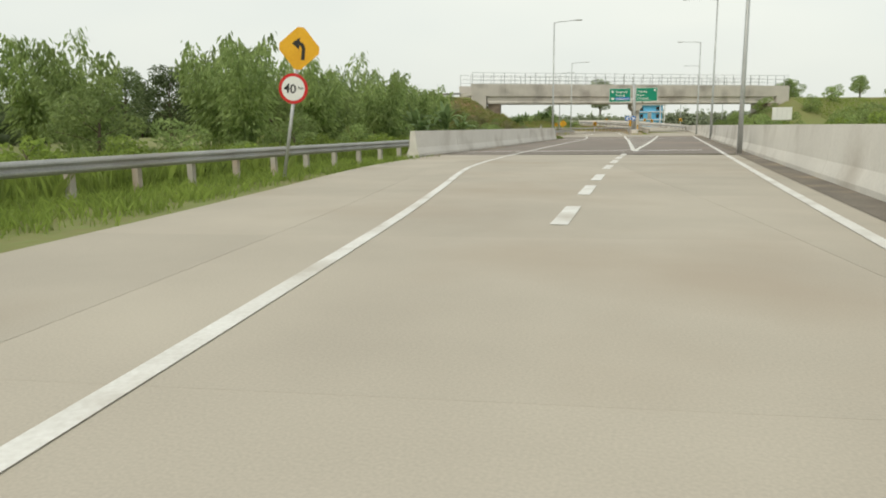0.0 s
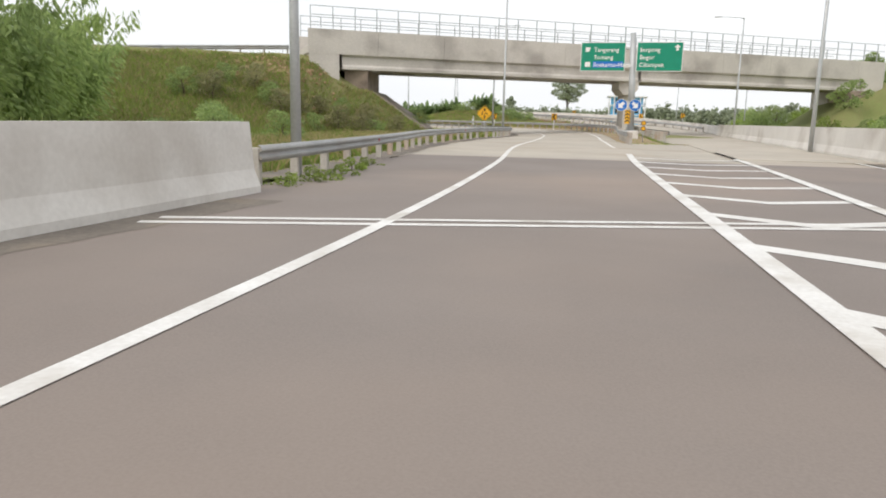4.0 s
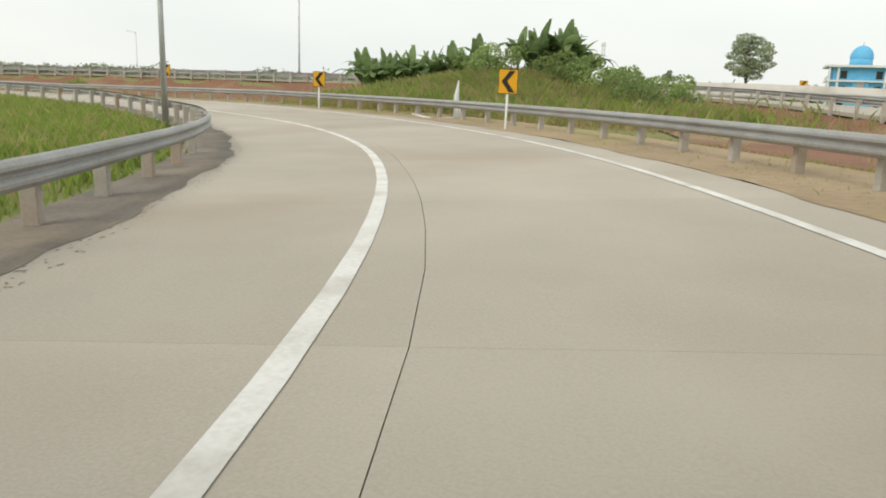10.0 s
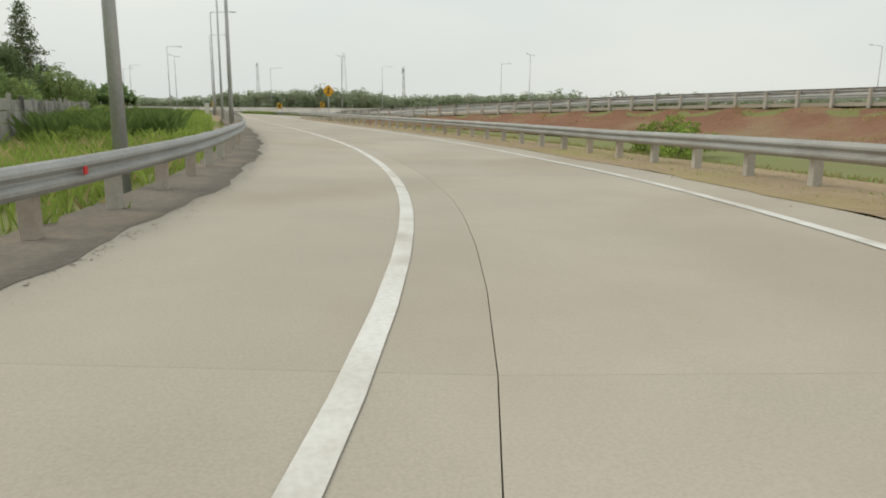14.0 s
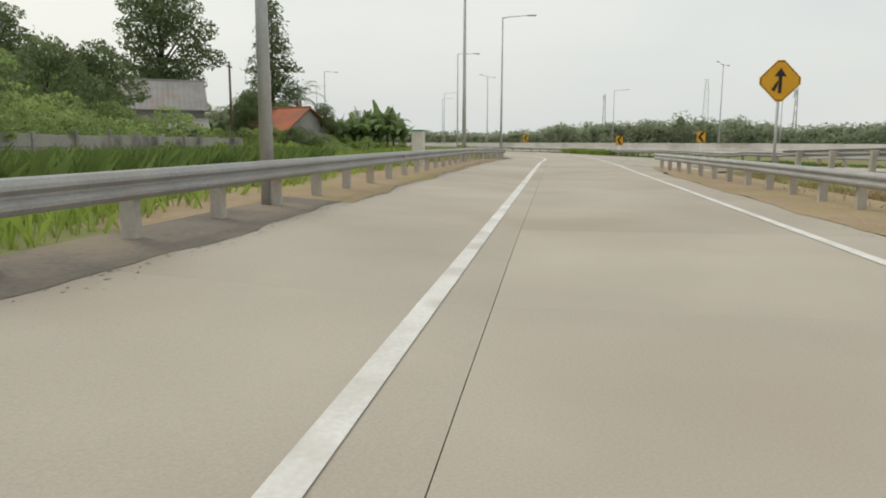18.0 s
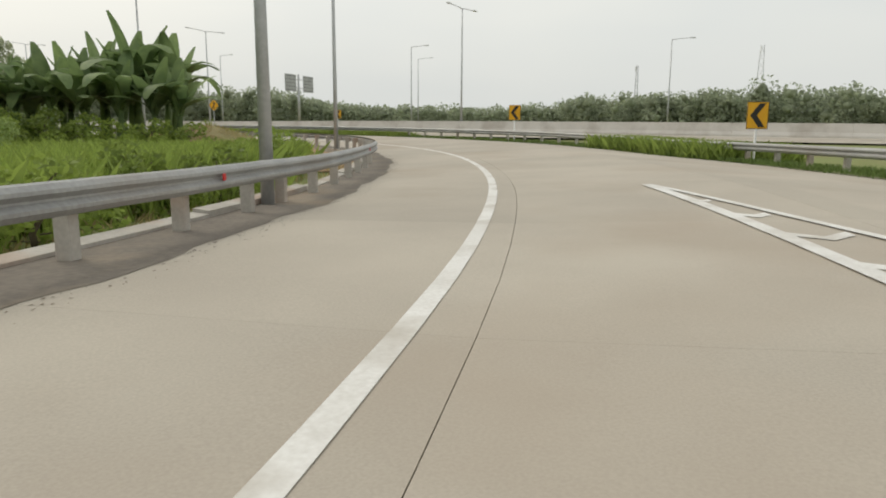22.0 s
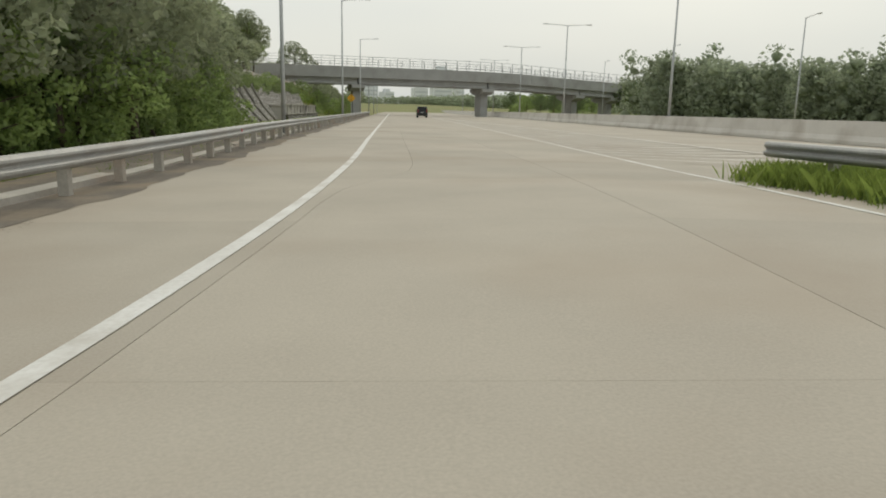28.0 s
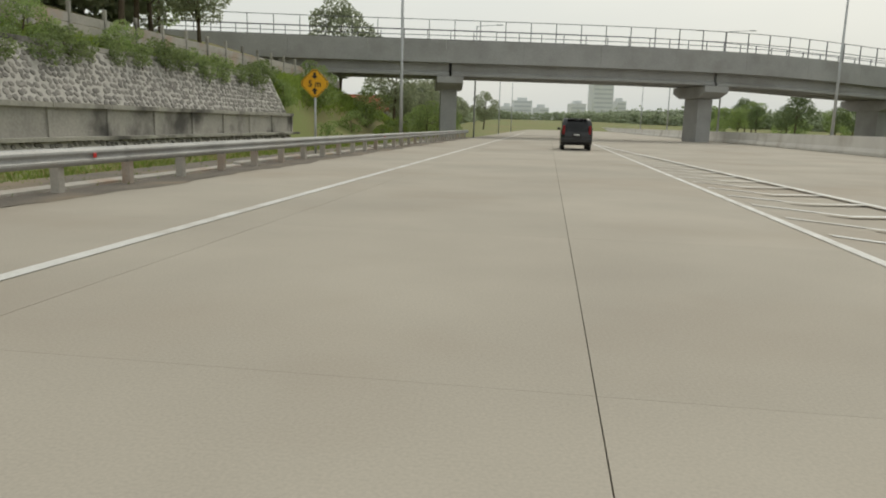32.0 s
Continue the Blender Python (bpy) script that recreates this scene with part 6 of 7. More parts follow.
def tree(label, high, spread, leaves, leaf, material, seed, trunk=0.16, bare=0.3, clumps=14, name="tree", group="trees", flat=0.75):
    rng = np.random.default_rng(seed)
    rr = random.Random(seed)
    g = empty(name)
    tagged(g, label, "tree", group)
    lean = rr.uniform(-0.4, 0.4)
    top = high * 0.8
    bm = tube_bm([(0, 0, -0.4), (lean * 0.3, 0.1, high * 0.25), (lean * 0.8, -0.1, high * 0.5), (lean, 0.05, top)], [trunk * 1.25, trunk, trunk * 0.7, trunk * 0.25], 8)
    blobs = []
    for k in range(clumps):
        z = high * (bare + (0.93 - bare) * (k + 0.5) / clumps)
        f = math.sin(math.pi * (0.18 + 0.75 * (k + 0.5) / clumps))
        a = k * 2.4 + rr.uniform(-0.5, 0.5)
        rad = spread * f * rr.uniform(0.35, 0.85)
        sz = spread * rr.uniform(0.24, 0.42)
        x, y = lean * z / high + rad * math.cos(a), rad * math.sin(a)
        blobs.append((x, y, z, sz * rr.uniform(0.9, 1.4), sz * rr.uniform(0.9, 1.4), sz * flat))
        tube_bm([(lean * 0.6 * z / high, 0, z * 0.72), (x * 0.5, y * 0.5, z * 0.88), (x, y, z)], [trunk * 0.35, trunk * 0.22, 0.02], 5, bm)
    part("trunk", bm, BARK, g)
    part("crown", cards_mesh("crown", blob_points(blobs, leaves, rng), leaf, leaf * 0.55, material, rng=rng), None, g)
    return g


def bamboo(label, high, seed, culms=16, leaves=2600):
    rng = np.random.default_rng(seed)
    rr = random.Random(seed)
    g = empty("bamboo")
    tagged(g, label, "bamboo", "bamboo clumps")
    pts, dirs = [], []
    for k in range(culms):
        a = rr.uniform(0, 6.28)
        h = high * rr.uniform(0.6, 1.05)
        bx_, by_ = 0.7 * math.cos(a) * rr.random(), 0.7 * math.sin(a) * rr.random()
        out = h * rr.uniform(0.16, 0.42)
        path = [(bx_ + out * math.cos(a) * (q ** 2.2), by_ + out * math.sin(a) * (q ** 2.2), h * (q - 0.13 * q ** 5)) for q in (0, 0.3, 0.55, 0.8, 1.0)]
        part("culm", tube_bm([(path[0][0], path[0][1], -0.3)] + path[1:], [0.05, 0.045, 0.035, 0.022, 0.008], 5, None, False), LEAF1, g)
        p = np.array(path)
        m = leaves // culms
        q = rng.uniform(0.22, 1.0, m) ** 0.8
        base = np.stack([np.interp(q, (0, 0.3, 0.55, 0.8, 1.0), p[:, i]) for i in range(3)], -1)
        aa = rng.uniform(0, 6.28, m)
        rad = rng.uniform(0.1, 1.0, m) * (0.35 + 1.0 * np.sin(np.pi * q))
        off = np.stack([np.cos(aa) * rad, np.sin(aa) * rad, rng.normal(-0.15, 0.25, m) - rad * 0.25], -1)
        pts.append(base + off)
        dd = off.copy()
        dd[:, 2] = -0.25 - rng.random(m) * 0.6
        dirs.append(dd)
    part("foliage", cards_mesh("foliage", np.vstack(pts), 0.46, 0.15, LEAF1, rng=rng, dirs=np.vstack(dirs)), None, g)
    return g


def leaf_strip(length, width, arch, n=7, torn=0.0):
    """One long leaf with a folded midrib that arches over; stands along +y."""
    vs, fs = [], []
    for i in range(n + 1):
        k = i / n
        y, z = length * (k - 0.25 * k ** 3 * arch), length * arch * (0.75 * k - 0.85 * k ** 2)
        w = width * (math.sin(math.pi * min(0.97, 0.06 + k * 0.94)) ** 0.6) * (1 - torn * (i % 2))
        vs += [(-w / 2, y, z - w * 0.10), (0, y, z), (w / 2, y, z - w * 0.10)]
    for i in range(n):
        a = 3 * i
        fs += [(a, a + 1, a + 4, a + 3), (a + 1, a + 2, a + 5, a + 4)]
    return vs, fs


BLADES = [mesh_from("banana_leaf", *leaf_strip(2.3, 0.6, ar, 7, to), LEAF3, True) for ar, to in ((0.5, 0.0), (0.85, 0.14), (1.15, 0.2), (0.3, 0.0))]


def banana(label, seed, stem=1.6, n=9, size=1.0, material=None):
    rr = random.Random(seed)
    g = empty("banana_plant")
    tagged(g, label, "banana plant", "banana plants")
    part("stem", tube_bm([(0, 0, -0.3), (0.03, 0, stem * 0.6), (0, 0.03, stem)], [0.15 * size, 0.12 * size, 0.08 * size], 8), LEAF3, g)
    for k in range(n):
        o = new("leaf", BLADES[3 if k < 2 else rr.randrange(3)])
        o.parent = g
        o.matrix_basis = pose(0, 0, stem - 0.05 + 0.04 * k, 0, 0, k * 137.5 + rr.uniform(-15, 15)) @ pose(0, 0, 0, max(14, 74 - k * 6.5) + rr.uniform(-8, 8)) @ Matrix.Scale(size * rr.uniform(0.8, 1.15), 4)
    return g


def palm(label, seed, high, fronds=15, flen=2.7, material=None):
    rr = random.Random(seed)
    rng = np.random.default_rng(seed)
    material = material or LEAF2
    g = empty("palm")
    tagged(g, label, "palm tree")
    part("trunk", tube_bm([(0, 0, -0.4), (0.15, 0.1, high * 0.4), (0.1, 0.2, high)], [0.2, 0.15, 0.12], 10), BARK, g)
    vs, fs = [], []
    n = 16
    for i in range(n):
        k = (i + 1) / n
        y, z = flen * (k - 0.25 * k ** 3), flen * (0.55 * k - 0.85 * k ** 2)
        for s in (-1, 1):
            b = len(vs)
            w = 0.75 * math.sin(math.pi * min(0.95, 0.12 + 0.85 * k))
            vs += [(0, y, z), (s * w * 0.55, y + 0.15 + 0.04, z - 0.12 * w), (s * w, y + 0.35, z - 0.5 * w), (s * w * 0.5, y + 0.17, z - 0.14 * w - 0.03)]
            fs.append((b, b + 1, b + 2, b + 3))
    me = mesh_from("frond", vs, fs, material)
    for k in range(fronds):
        o = new("frond", me)
        o.parent = g
        o.matrix_basis = pose(0.1, 0.2, high, 0, 0, k * 137.5) @ pose(0, 0, 0, max(-25, 55 - k * 6) + rr.uniform(-6, 6)) @ Matrix.Scale(rr.uniform(0.85, 1.15), 4)
    return g


def conifer(label, seed, high, spread):
    rng = np.random.default_rng(seed)
    g = empty("conifer")
    tagged(g, label, "tree", "trees")
    bm = tube_bm([(0, 0, -0.4), (0.1, 0, high * 0.5), (0, 0.1, high)], [0.22, 0.14, 0.03], 8)
    pts = []
    n = int(high * 1.6)
    for k in range(n):
        z = high * (0.14 + 0.86 * k / n)
        r = spread * (1.0 - 0.85 * (k / n) ** 1.2) * rng.uniform(0.65, 1.1)
        for j in range(5):
            a = k * 1.1 + j * 1.2566 + rng.uniform(-0.25, 0.25)
            e = (r * math.cos(a), r * math.sin(a), z - r * 0.12 + 0.25 * r * rng.uniform(0, 1))
            tube_bm([(0, 0, z), e], [0.035, 0.01], 4, bm, False)
            m = int(34 * max(r, 0.5) / spread * 2.2)
            q = rng.uniform(0.2, 1.05, m)[:, None]
            pts.append(np.array([0, 0, z]) * (1 - q) + np.array(e) * q + rng.normal(size=(m, 3)) * np.array([0.3, 0.3, 0.2]))
    part("trunk", bm, BARK, g)
    part("crown", cards_mesh("crown", np.vstack(pts), 0.5, 0.2, LEAF2, rng=rng), None, g)
    return g


def scatter(proto, places, rr, lo=0.8, hi=1.2, sink=0.1, used=None):
    """The first place takes the thing itself, the rest take copies."""
    for i, p in enumerate(places):
        x, y = p[0], p[1]
        k = p[2] if len(p) > 2 else rr.uniform(lo, hi)
        m = pose(x, y, p[3] if len(p) > 3 else gz(x, y) - sink, rr.uniform(-3, 3), rr.uniform(-3, 3), rr.uniform(0, 360))
        o = copy_thing(proto, m)
        o.scale = (k, k, k * rr.uniform(0.92, 1.08))
    for o in (*proto.children_recursive, proto):
        bpy.data.objects.remove(o)


rp = random.Random(21)
bam1 = bamboo("tall leafy green bamboo clump behind the guard rail", 8.5, 1)
bam2 = bamboo("arching green bamboo clump at the wood's edge", 7.5, 2, 13, 2200)
tree1 = tree("dense green broadleaf tree behind the roadside", 8.0, 3.4, 4400, 0.3, LEAF1, 3)
tree2 = tree("dark green broadleaf tree with an uneven crown", 9.0, 3.8, 4600, 0.32, LEAF2, 4)
tree3 = tree("low bushy green tree at the field's edge", 4.6, 2.8, 2900, 0.26, LEAF1, 5, bare=0.08, trunk=0.1, clumps=11)
bush1 = tree("round leafy green bush among weeds", 2.0, 1.5, 1000, 0.2, LEAF1, 6, bare=0.05, trunk=0.05, clumps=8, name="bush", group="bushes")
bush2 = tree("bright green shrub in the roadside weeds", 1.6, 1.4, 900, 0.19, GRASSL, 7, bare=0.05, trunk=0.05, clumps=8, name="bush", group="bushes")
tree4 = tree("grey-green broadleaf tree on the motorway bank, paled as haze", 9.0, 3.8, 4600, 0.34, LEAF5, 8)
bush3 = tree("ragged bright shrub hanging over the stone wall", 1.9, 1.5, 1100, 0.2, HANGL, 9, bare=0.05, trunk=0.04, clumps=9, name="bush", group="bushes")
bush4 = tree("straggling brown-green shrub on the bridge slope", 2.3, 1.7, 900, 0.2, DRYLEAF, 10, bare=0.12, trunk=0.05, clumps=9, name="bush", group="bushes", flat=0.5)
ban1 = banana("banana plant with broad arching leaves", 1, 1.2, 12, 1.0)
ban2 = banana("banana plant with torn upright leaves", 2, 1.7, 11, 1.15)

# woods beside the approach
P1, P2, T1, T2, T3, T4, S1, S2, S3, S4, N1, N2 = ([] for _ in range(12))
A = lambda *pts: [(*ap(x, y), *k) for x, y, *k in pts]
AS = lambda f, *pts: [(*ap(x, y), (k[0] if k else rp.uniform(0.85, 1.15)) * f * (0.87 if y > 48 else 0.86)) for x, y, *k in pts]
P1 += AS(1.0, (-19, 33, 0.95), (-21.5, 39, 1.05), (-24, 29), (-17.5, 57, 0.85), (-21, 66), (-17, 72, 0.8), (-16.5, 83, 0.72), (-22, 88), (-30, 50), (-33, 36, 1.1))
P2 += AS(1.0, (-18, 46), (-23, 53), (-17, 64, 0.85), (-19, 78, 0.85), (-15.8, 90, 0.62), (-26, 75), (-28, 62), (-37, 44))
T1 += AS(0.85, (-27, 24), (-32, 30), (-22, 45, 0.9), (-25, 58, 0.85), (-38, 34), (-45, 40), (-30, 70), (-36, 60), (-42, 52), (-50, 56), (-21, 95, 0.7), (-27, 92, 0.8))
T2 += AS(0.75, (-34, 22), (-41, 26), (-48, 30), (-55, 38), (-28, 42, 0.95), (-36, 48), (-60, 48), (-20, 70, 0.7), (-66, 60))
T3 += AS(0.85, (-20, 25), (-16.5, 50, 0.8), (-17, 61, 0.7), (-15, 76, 0.62), (-14.5, 86, 0.55), (-17, 96, 0.6), (-24, 98, 0.7))
P1 += AS(1.0, (-16.5, 31, 0.9), (-17.5, 42, 1.0), (-15.6, 50, 0.85), (-19, 92, 1.0), (-22.5, 99, 1.0), (-18.5, 101, 0.85), (-26, 97, 1.05), (-30, 88, 1.05), (-33, 80, 1.1))
P2 += AS(1.0, (-20.5, 60, 1.05), (-18.5, 71, 1.0), (-20.5, 84, 1.05), (-15.5, 62, 0.8), (-24, 92, 1.1), (-29, 100, 1.1), (-36, 92, 1.1), (-42, 84, 1.1))
N1 += AS(1.15, (-14.2, 55), (-13.2, 60, 1.1), (-14.6, 64), (-13.6, 69, 0.9))
N2 += AS(1.15, (-15.5, 58), (-12.8, 75, 0.85), (-16, 68))
for k in range(26):
    S1 += A((-13.4 - rp.random() * 3, 24 + k * 2.9 + rp.random(), rp.uniform(0.5, 1.0)))
    S2 += A((-12.4 - rp.random() * 2, 6 + k * 2.9 + rp.random(), rp.uniform(0.45, 0.85)))
# the woods end before the bridge's embankment
clear = lambda p: p[0] < min(3.9 - 0.615 * (p[1] - 47.4), 1.8 - 0.942 * (p[1] - 68.5))
P1, P2, T1, T2, T3, N1, N2 = ([p for p in q if clear(p)] for q in (P1, P2, T1, T2, T3, N1, N2))
# green bank beyond the barrier on the other side
for k in range(34):
    x, y = ap(BARX(50 + k * 4.6) + 5 + rp.random() * 9, 50 + k * 4.6)
    (S1 if k % 2 else S2).append((x, y, rp.uniform(0.8, 1.5)))
    if k % 3 == 0:
        T3.append((x + 8 + rp.random() * 6, y + 2, rp.uniform(0.6, 0.9)))
for k in range(26):
    x, y = 20 + rp.random() * 55, 165 + k * 4.4
    T3.append((x, y, rp.uniform(0.7, 1.15)))
    T1.append((x + 14, y + 4, rp.uniform(0.5, 0.8)))
for k in range(12):
    S1.append((26 + rp.random() * 20, 160 + k * 6, 1.2))
# the slope below the bridge and the field inside the bend
S1 += [(-19.5, 131.5, 0.8), (-21.5, 134, 0.9), (-23.5, 137.5, 1.0), (-26, 139, 0.8), (-18.6, 128.5, 0.6), (-29, 142, 0.7)]
S1 += [(*(B1A + B1U * a_ + B1N * b_), k_) for a_, b_, k_ in ((-4, -9, 0.8), (-1, -10.5, 0.6), (1.5, -8, 0.55), (-7, -6, 0.7), (3.5, -11, 0.6), (-10, -8, 0.9))]
S4 += [(*(B1A + B1U * a_ + B1N * b_), k_) for a_, b_, k_ in ((-5, -7, 0.9), (-2, -8.2, 0.85), (1, -9.2, 0.9), (3.5, -8, 0.8), (-8, -8.6, 1.0), (0, -6.2, 0.7), (5.5, -9.6, 0.75), (-3.4, -10.4, 0.8), (2.4, -11.4, 0.75))]
S2 += A((-4.75, 74.6, 0.3), (-4.5, 75.6, 0.36), (-4.5, 77.0, 0.3), (-4.7, 78.6, 0.33), (-4.9, 80.5, 0.3))
# plants on the mound
for k in range(34):
    N1.append((-41.5 + k * 0.3 + rp.random(), 185.5 + rp.random() * 5, rp.uniform(0.95, 1.3)))
for k in range(14):
    N2.append((-27.5 + k * 0.3 + rp.random(), 184.5 + rp.random() * 4, rp.uniform(0.85, 1.1)))
S1 += [(-22 + k * 1.3, 182 + 3 * math.sin(k * 1.7), 1.0) for k in range(5)]
S2 += [(-64, 181.2, 0.7), (-65.2, 181.8, 0.8), (-66.4, 181.4, 0.7), (-67.6, 181.8, 0.6), (-42, 186, 0.7), (-43.4, 186.4, 0.6)]
for k in range(0, 16, 3):
    S2.append((-166 + k * 0.9 + rp.random(), 142.5 + k * 0.33 + rp.random() * 2.5, rp.uniform(0.7, 1.1)))
for k in range(10):
    S1.append((-31 + k * 1.5, 182 + rp.random() * 6, 1.1))
# beside the fence and houses
for k in range(20):
    s = FENCE.length * (k + 0.5) / 20
    x, y = FENCE.at(s, 1.0 + rp.random() * 2.0)
    S2.append((x, y, rp.uniform(0.5, 1.0)))
    if k % 2:
        x, y = FENCE.at(s, -3 - rp.random() * 5)
        T3.append((x, y, rp.uniform(0.6, 0.95)))
    if k % 3 == 0:
        x, y = FENCE.at(s, -9 - rp.random() * 8)
        (T2 if k % 2 else T1).append((x, y, rp.uniform(0.75, 1.05)))
N2 += [(-90, 148.5, 1.25), (-93, 147, 1.1), (-108, 144.5, 1.2), (-110, 142.5, 1.0), ]
N1 += [(-172.3 - 0.5 * q + 0.87 * w_, 127.8 + 0.87 * q + 0.5 * w_, 1.12 * k_) for q, w_, k_ in ((-4.2, 0.5, 1.25), (-3.4, -1, 1.2), (-2.6, 1, 1.35), (-1.8, -0.5, 1.3), (-1.0, 0.8, 1.4), (-0.2, -1.2, 1.45), (0.6, 0.6, 1.4), (1.4, -0.4, 1.5), (2.2, 0.9, 1.75), (3.0, -0.8, 1.5), (3.8, 0.4, 1.4), (0.2, 2.2, 1.2), (-2.2, 2.4, 1.1), (2.0, 2.6, 1.2))]
N1 += [(-98, 146, 1.1)]
N2 += [(-169.6 - 0.5 * q, 129.6 + 0.87 * q, 1.0 + 0.1 * (q % 3)) for q in (-4, -2.6, -1.2, 0.3, 1.7, 3.2, 4.4)]
S2 += [(-167.6 - 0.5 * q, 131.0 + 0.87 * q, 1.0 + 0.12 * (q % 2)) for q in (-5, -3.6, -2.2, -0.8, 0.6, 2.0, 3.4, 4.8)]
S1 += [(-157.5 + 0.74 * q, 128.5 - 0.68 * q, 0.75 + 0.1 * (q % 2)) for q in (-3, -1.6, -0.2, 1.2, 2.6, 4.0)]
T2 += [(-160.5, 120.8, 0.6), (-162.4, 123.2, 0.5), (-158.6, 121.6, 0.45), (-164.6, 117.6, 0.7)]
S1 += [(-134.0, 136.2, 0.6), (-135.2, 136.0, 0.65), (-134.6, 138.0, 0.6), (-135.6, 139.4, 0.55), (-133.6, 139.8, 0.6)]
T2 += [(-163, 128, 0.55), (-137, 115, 1.0), (-128, 110, 1.1), (-120, 118, 1.0), (-112, 126, 1.1), (-162, 108, 1.1)]
S1 += [(-153.4, 134.4, 0.6), (-154.6, 133.8, 0.75), (-155.6, 134.8, 0.6), (-147.5, 129.5, 0.9), (-146, 128, 0.8)]
T3 += [(-142.5, 137.5, 0.3), (-146, 136.5, 0.28), (-149.5, 136.5, 0.3), (-137.5, 132, 0.35), (-162.5, 133.5, 0.45), (-152.6, 136, 0.35)]
# dense growth behind the fence
T2 += [(-101, 145.5, 0.62), (-105, 143.2, 0.7), (-110.5, 140.6, 0.66), (-117, 137.4, 0.75), (-123.5, 134.6, 0.7), (-130, 131, 0.8), (-114, 132, 0.95), (-124, 126.5, 1.0), (-104, 137, 0.9)]
T1 += [(-107.5, 139.6, 0.8), (-120, 132.6, 0.85), (-127, 129.5, 0.75), (-133.5, 127, 0.8)]
T3 += [(-106, 147.3, 0.95), (-109, 146.2, 1.0), (-112.5, 144.8, 0.8), (-116, 143.5, 0.75), (-119.5, 142.2, 0.6), (-123, 140.9, 0.55), (-127, 139.5, 0.5)]
T3 += [(-98.5, 147, 0.8), (-103, 144.6, 0.7), (-108.4, 142.4, 0.85), (-113.6, 139.6, 0.8), (-120.6, 136.2, 0.9), (-127, 133.6, 0.8), (-132.6, 131.6, 0.75), (-137.5, 128.5, 0.7)]
N2 += [(-112, 136.8, 1.5), (-116, 134.6, 1.65), (-106.6, 140.4, 1.4), (-121.6, 130.6, 1.5)]
# trees behind the rail before the stone walls
for k in range(24):
    s = st(-196, 96) + k * 1.7 - 8
    x, y = RAMP.at(s, -8.6 - rp.random() * 4)
    if s < s_a - 15:
        (S1, T3, S1, T3)[k % 4].append((x, y, rp.uniform(0.8, 1.1)))
    x, y = RAMP.at(s, -13.0 - rp.random() * 6)
    if s < s_a - 10:
        (T4, T1, T4)[k % 3].append((x, y, rp.uniform(0.85, 1.1)))
    x, y = RAMP.at(s - 6, -8.0 - rp.random() * 1.6)
    if s - 6 < s_a - 20:
        (T3, S1, T4)[k % 3].append((x, y, rp.uniform(0.7, 0.95)))
for s_, o_, k_ in ((-12, -8.5, 1.1), (-7, -8.2, 1.3), (-3, -8.8, 1.4), (1, -9, 1.5), (4, -10, 1.7), (7, -8.6, 1.2), (12, -9.2, 1.0)):
    N2.append((*RAMP.at(st(-195.8, 102) + s_, o_), k_))
for k in range(21):
    x, y = RAMP.at(WALL0 - 12 + k * 4.2, -21 - rp.random() * 9)
    (T4, T4, T1)[k % 3].append((x, y, rp.uniform(0.75, 1.1)))
# shrubs between the coping and the fence, hanging over the stones
for k in range(44):
    u = 52 + k * 1.3 + 1.6 * rp.random()
    S3.append((*beside(u, -15.3 - rp.random() * 1.2), rp.uniform(0.28, 0.9) * (0.65 if u < 60 else 1.0)))
for u, v, k_ in ((38.5, -15.5, 0.6), (40.5, -16.6, 0.7), (42.5, -17.2, 0.6), (44, -16.2, 0.42), (36.5, -14.5, 0.6), (46, -18.6, 0.7), (41, -19, 0.9), (49, -19.5, 0.7), (53, -20, 0.8), (57.5, -19.6, 0.75)):
    T3.append((*beside(u, v), k_))
for k in range(24):
    u = 57 + k * 2.0 + 2 * rp.random()
    S3.append((*beside(u, -14.7 - 0.4 * rp.random()), rp.uniform(0.4, 0.75), 2.7 + 0.012 * (u - 57) + 0.6 * rp.random()))
for u, v, k_ in ((54.5, -16.6, 0.33), (59, -16.8, 0.28), (64.5, -16.5, 0.3), (71, -16.4, 0.36), (78, -16.2, 0.4), (84, -16.5, 0.42), (90, -16.2, 0.38), (97, -16.0, 0.4), (103, -15.6, 0.42), (108, -15, 0.4)):
    T3.append((*beside(u, v), k_))
for k in range(9):
    S1.append((*beside(33.6 + k * 0.9, -12.6 - 0.3 * k - rp.random()), rp.uniform(0.7, 1.0)))
for k in range(16):
    x, y = RAMP.at(WALL1 + 6 + k * 3.6, -9.5 - rp.random() * 7)
    (S1, S2, T3)[k % 3].append((x, y, rp.uniform(0.6, 1.0)))
# beyond the overpass
for k in range(16):
    T4.append((*RAMP.at(WALL1 + 34 + k * 9, -14 - rp.random() * 12), rp.uniform(0.8, 1.2)))
for k in range(26):
    x, y = TOLLW.at(TOLLW.near(-223, -10)[0] + k * 8, 24 + rp.random() * 14)
    (T2, T1, T3)[k % 3].append((x, y, rp.uniform(0.8, 1.15)))
for pr, pl_ in ((bam1, P1), (bam2, P2), (tree1, T1), (tree2, T2), (tree3, T3), (tree4, T4), (bush3, S3), (bush4, S4), (bush1, S1), (bush2, S2), (ban1, N1), (ban2, N2)):
    scatter(pr, pl_, rp, 0.85, 1.15)

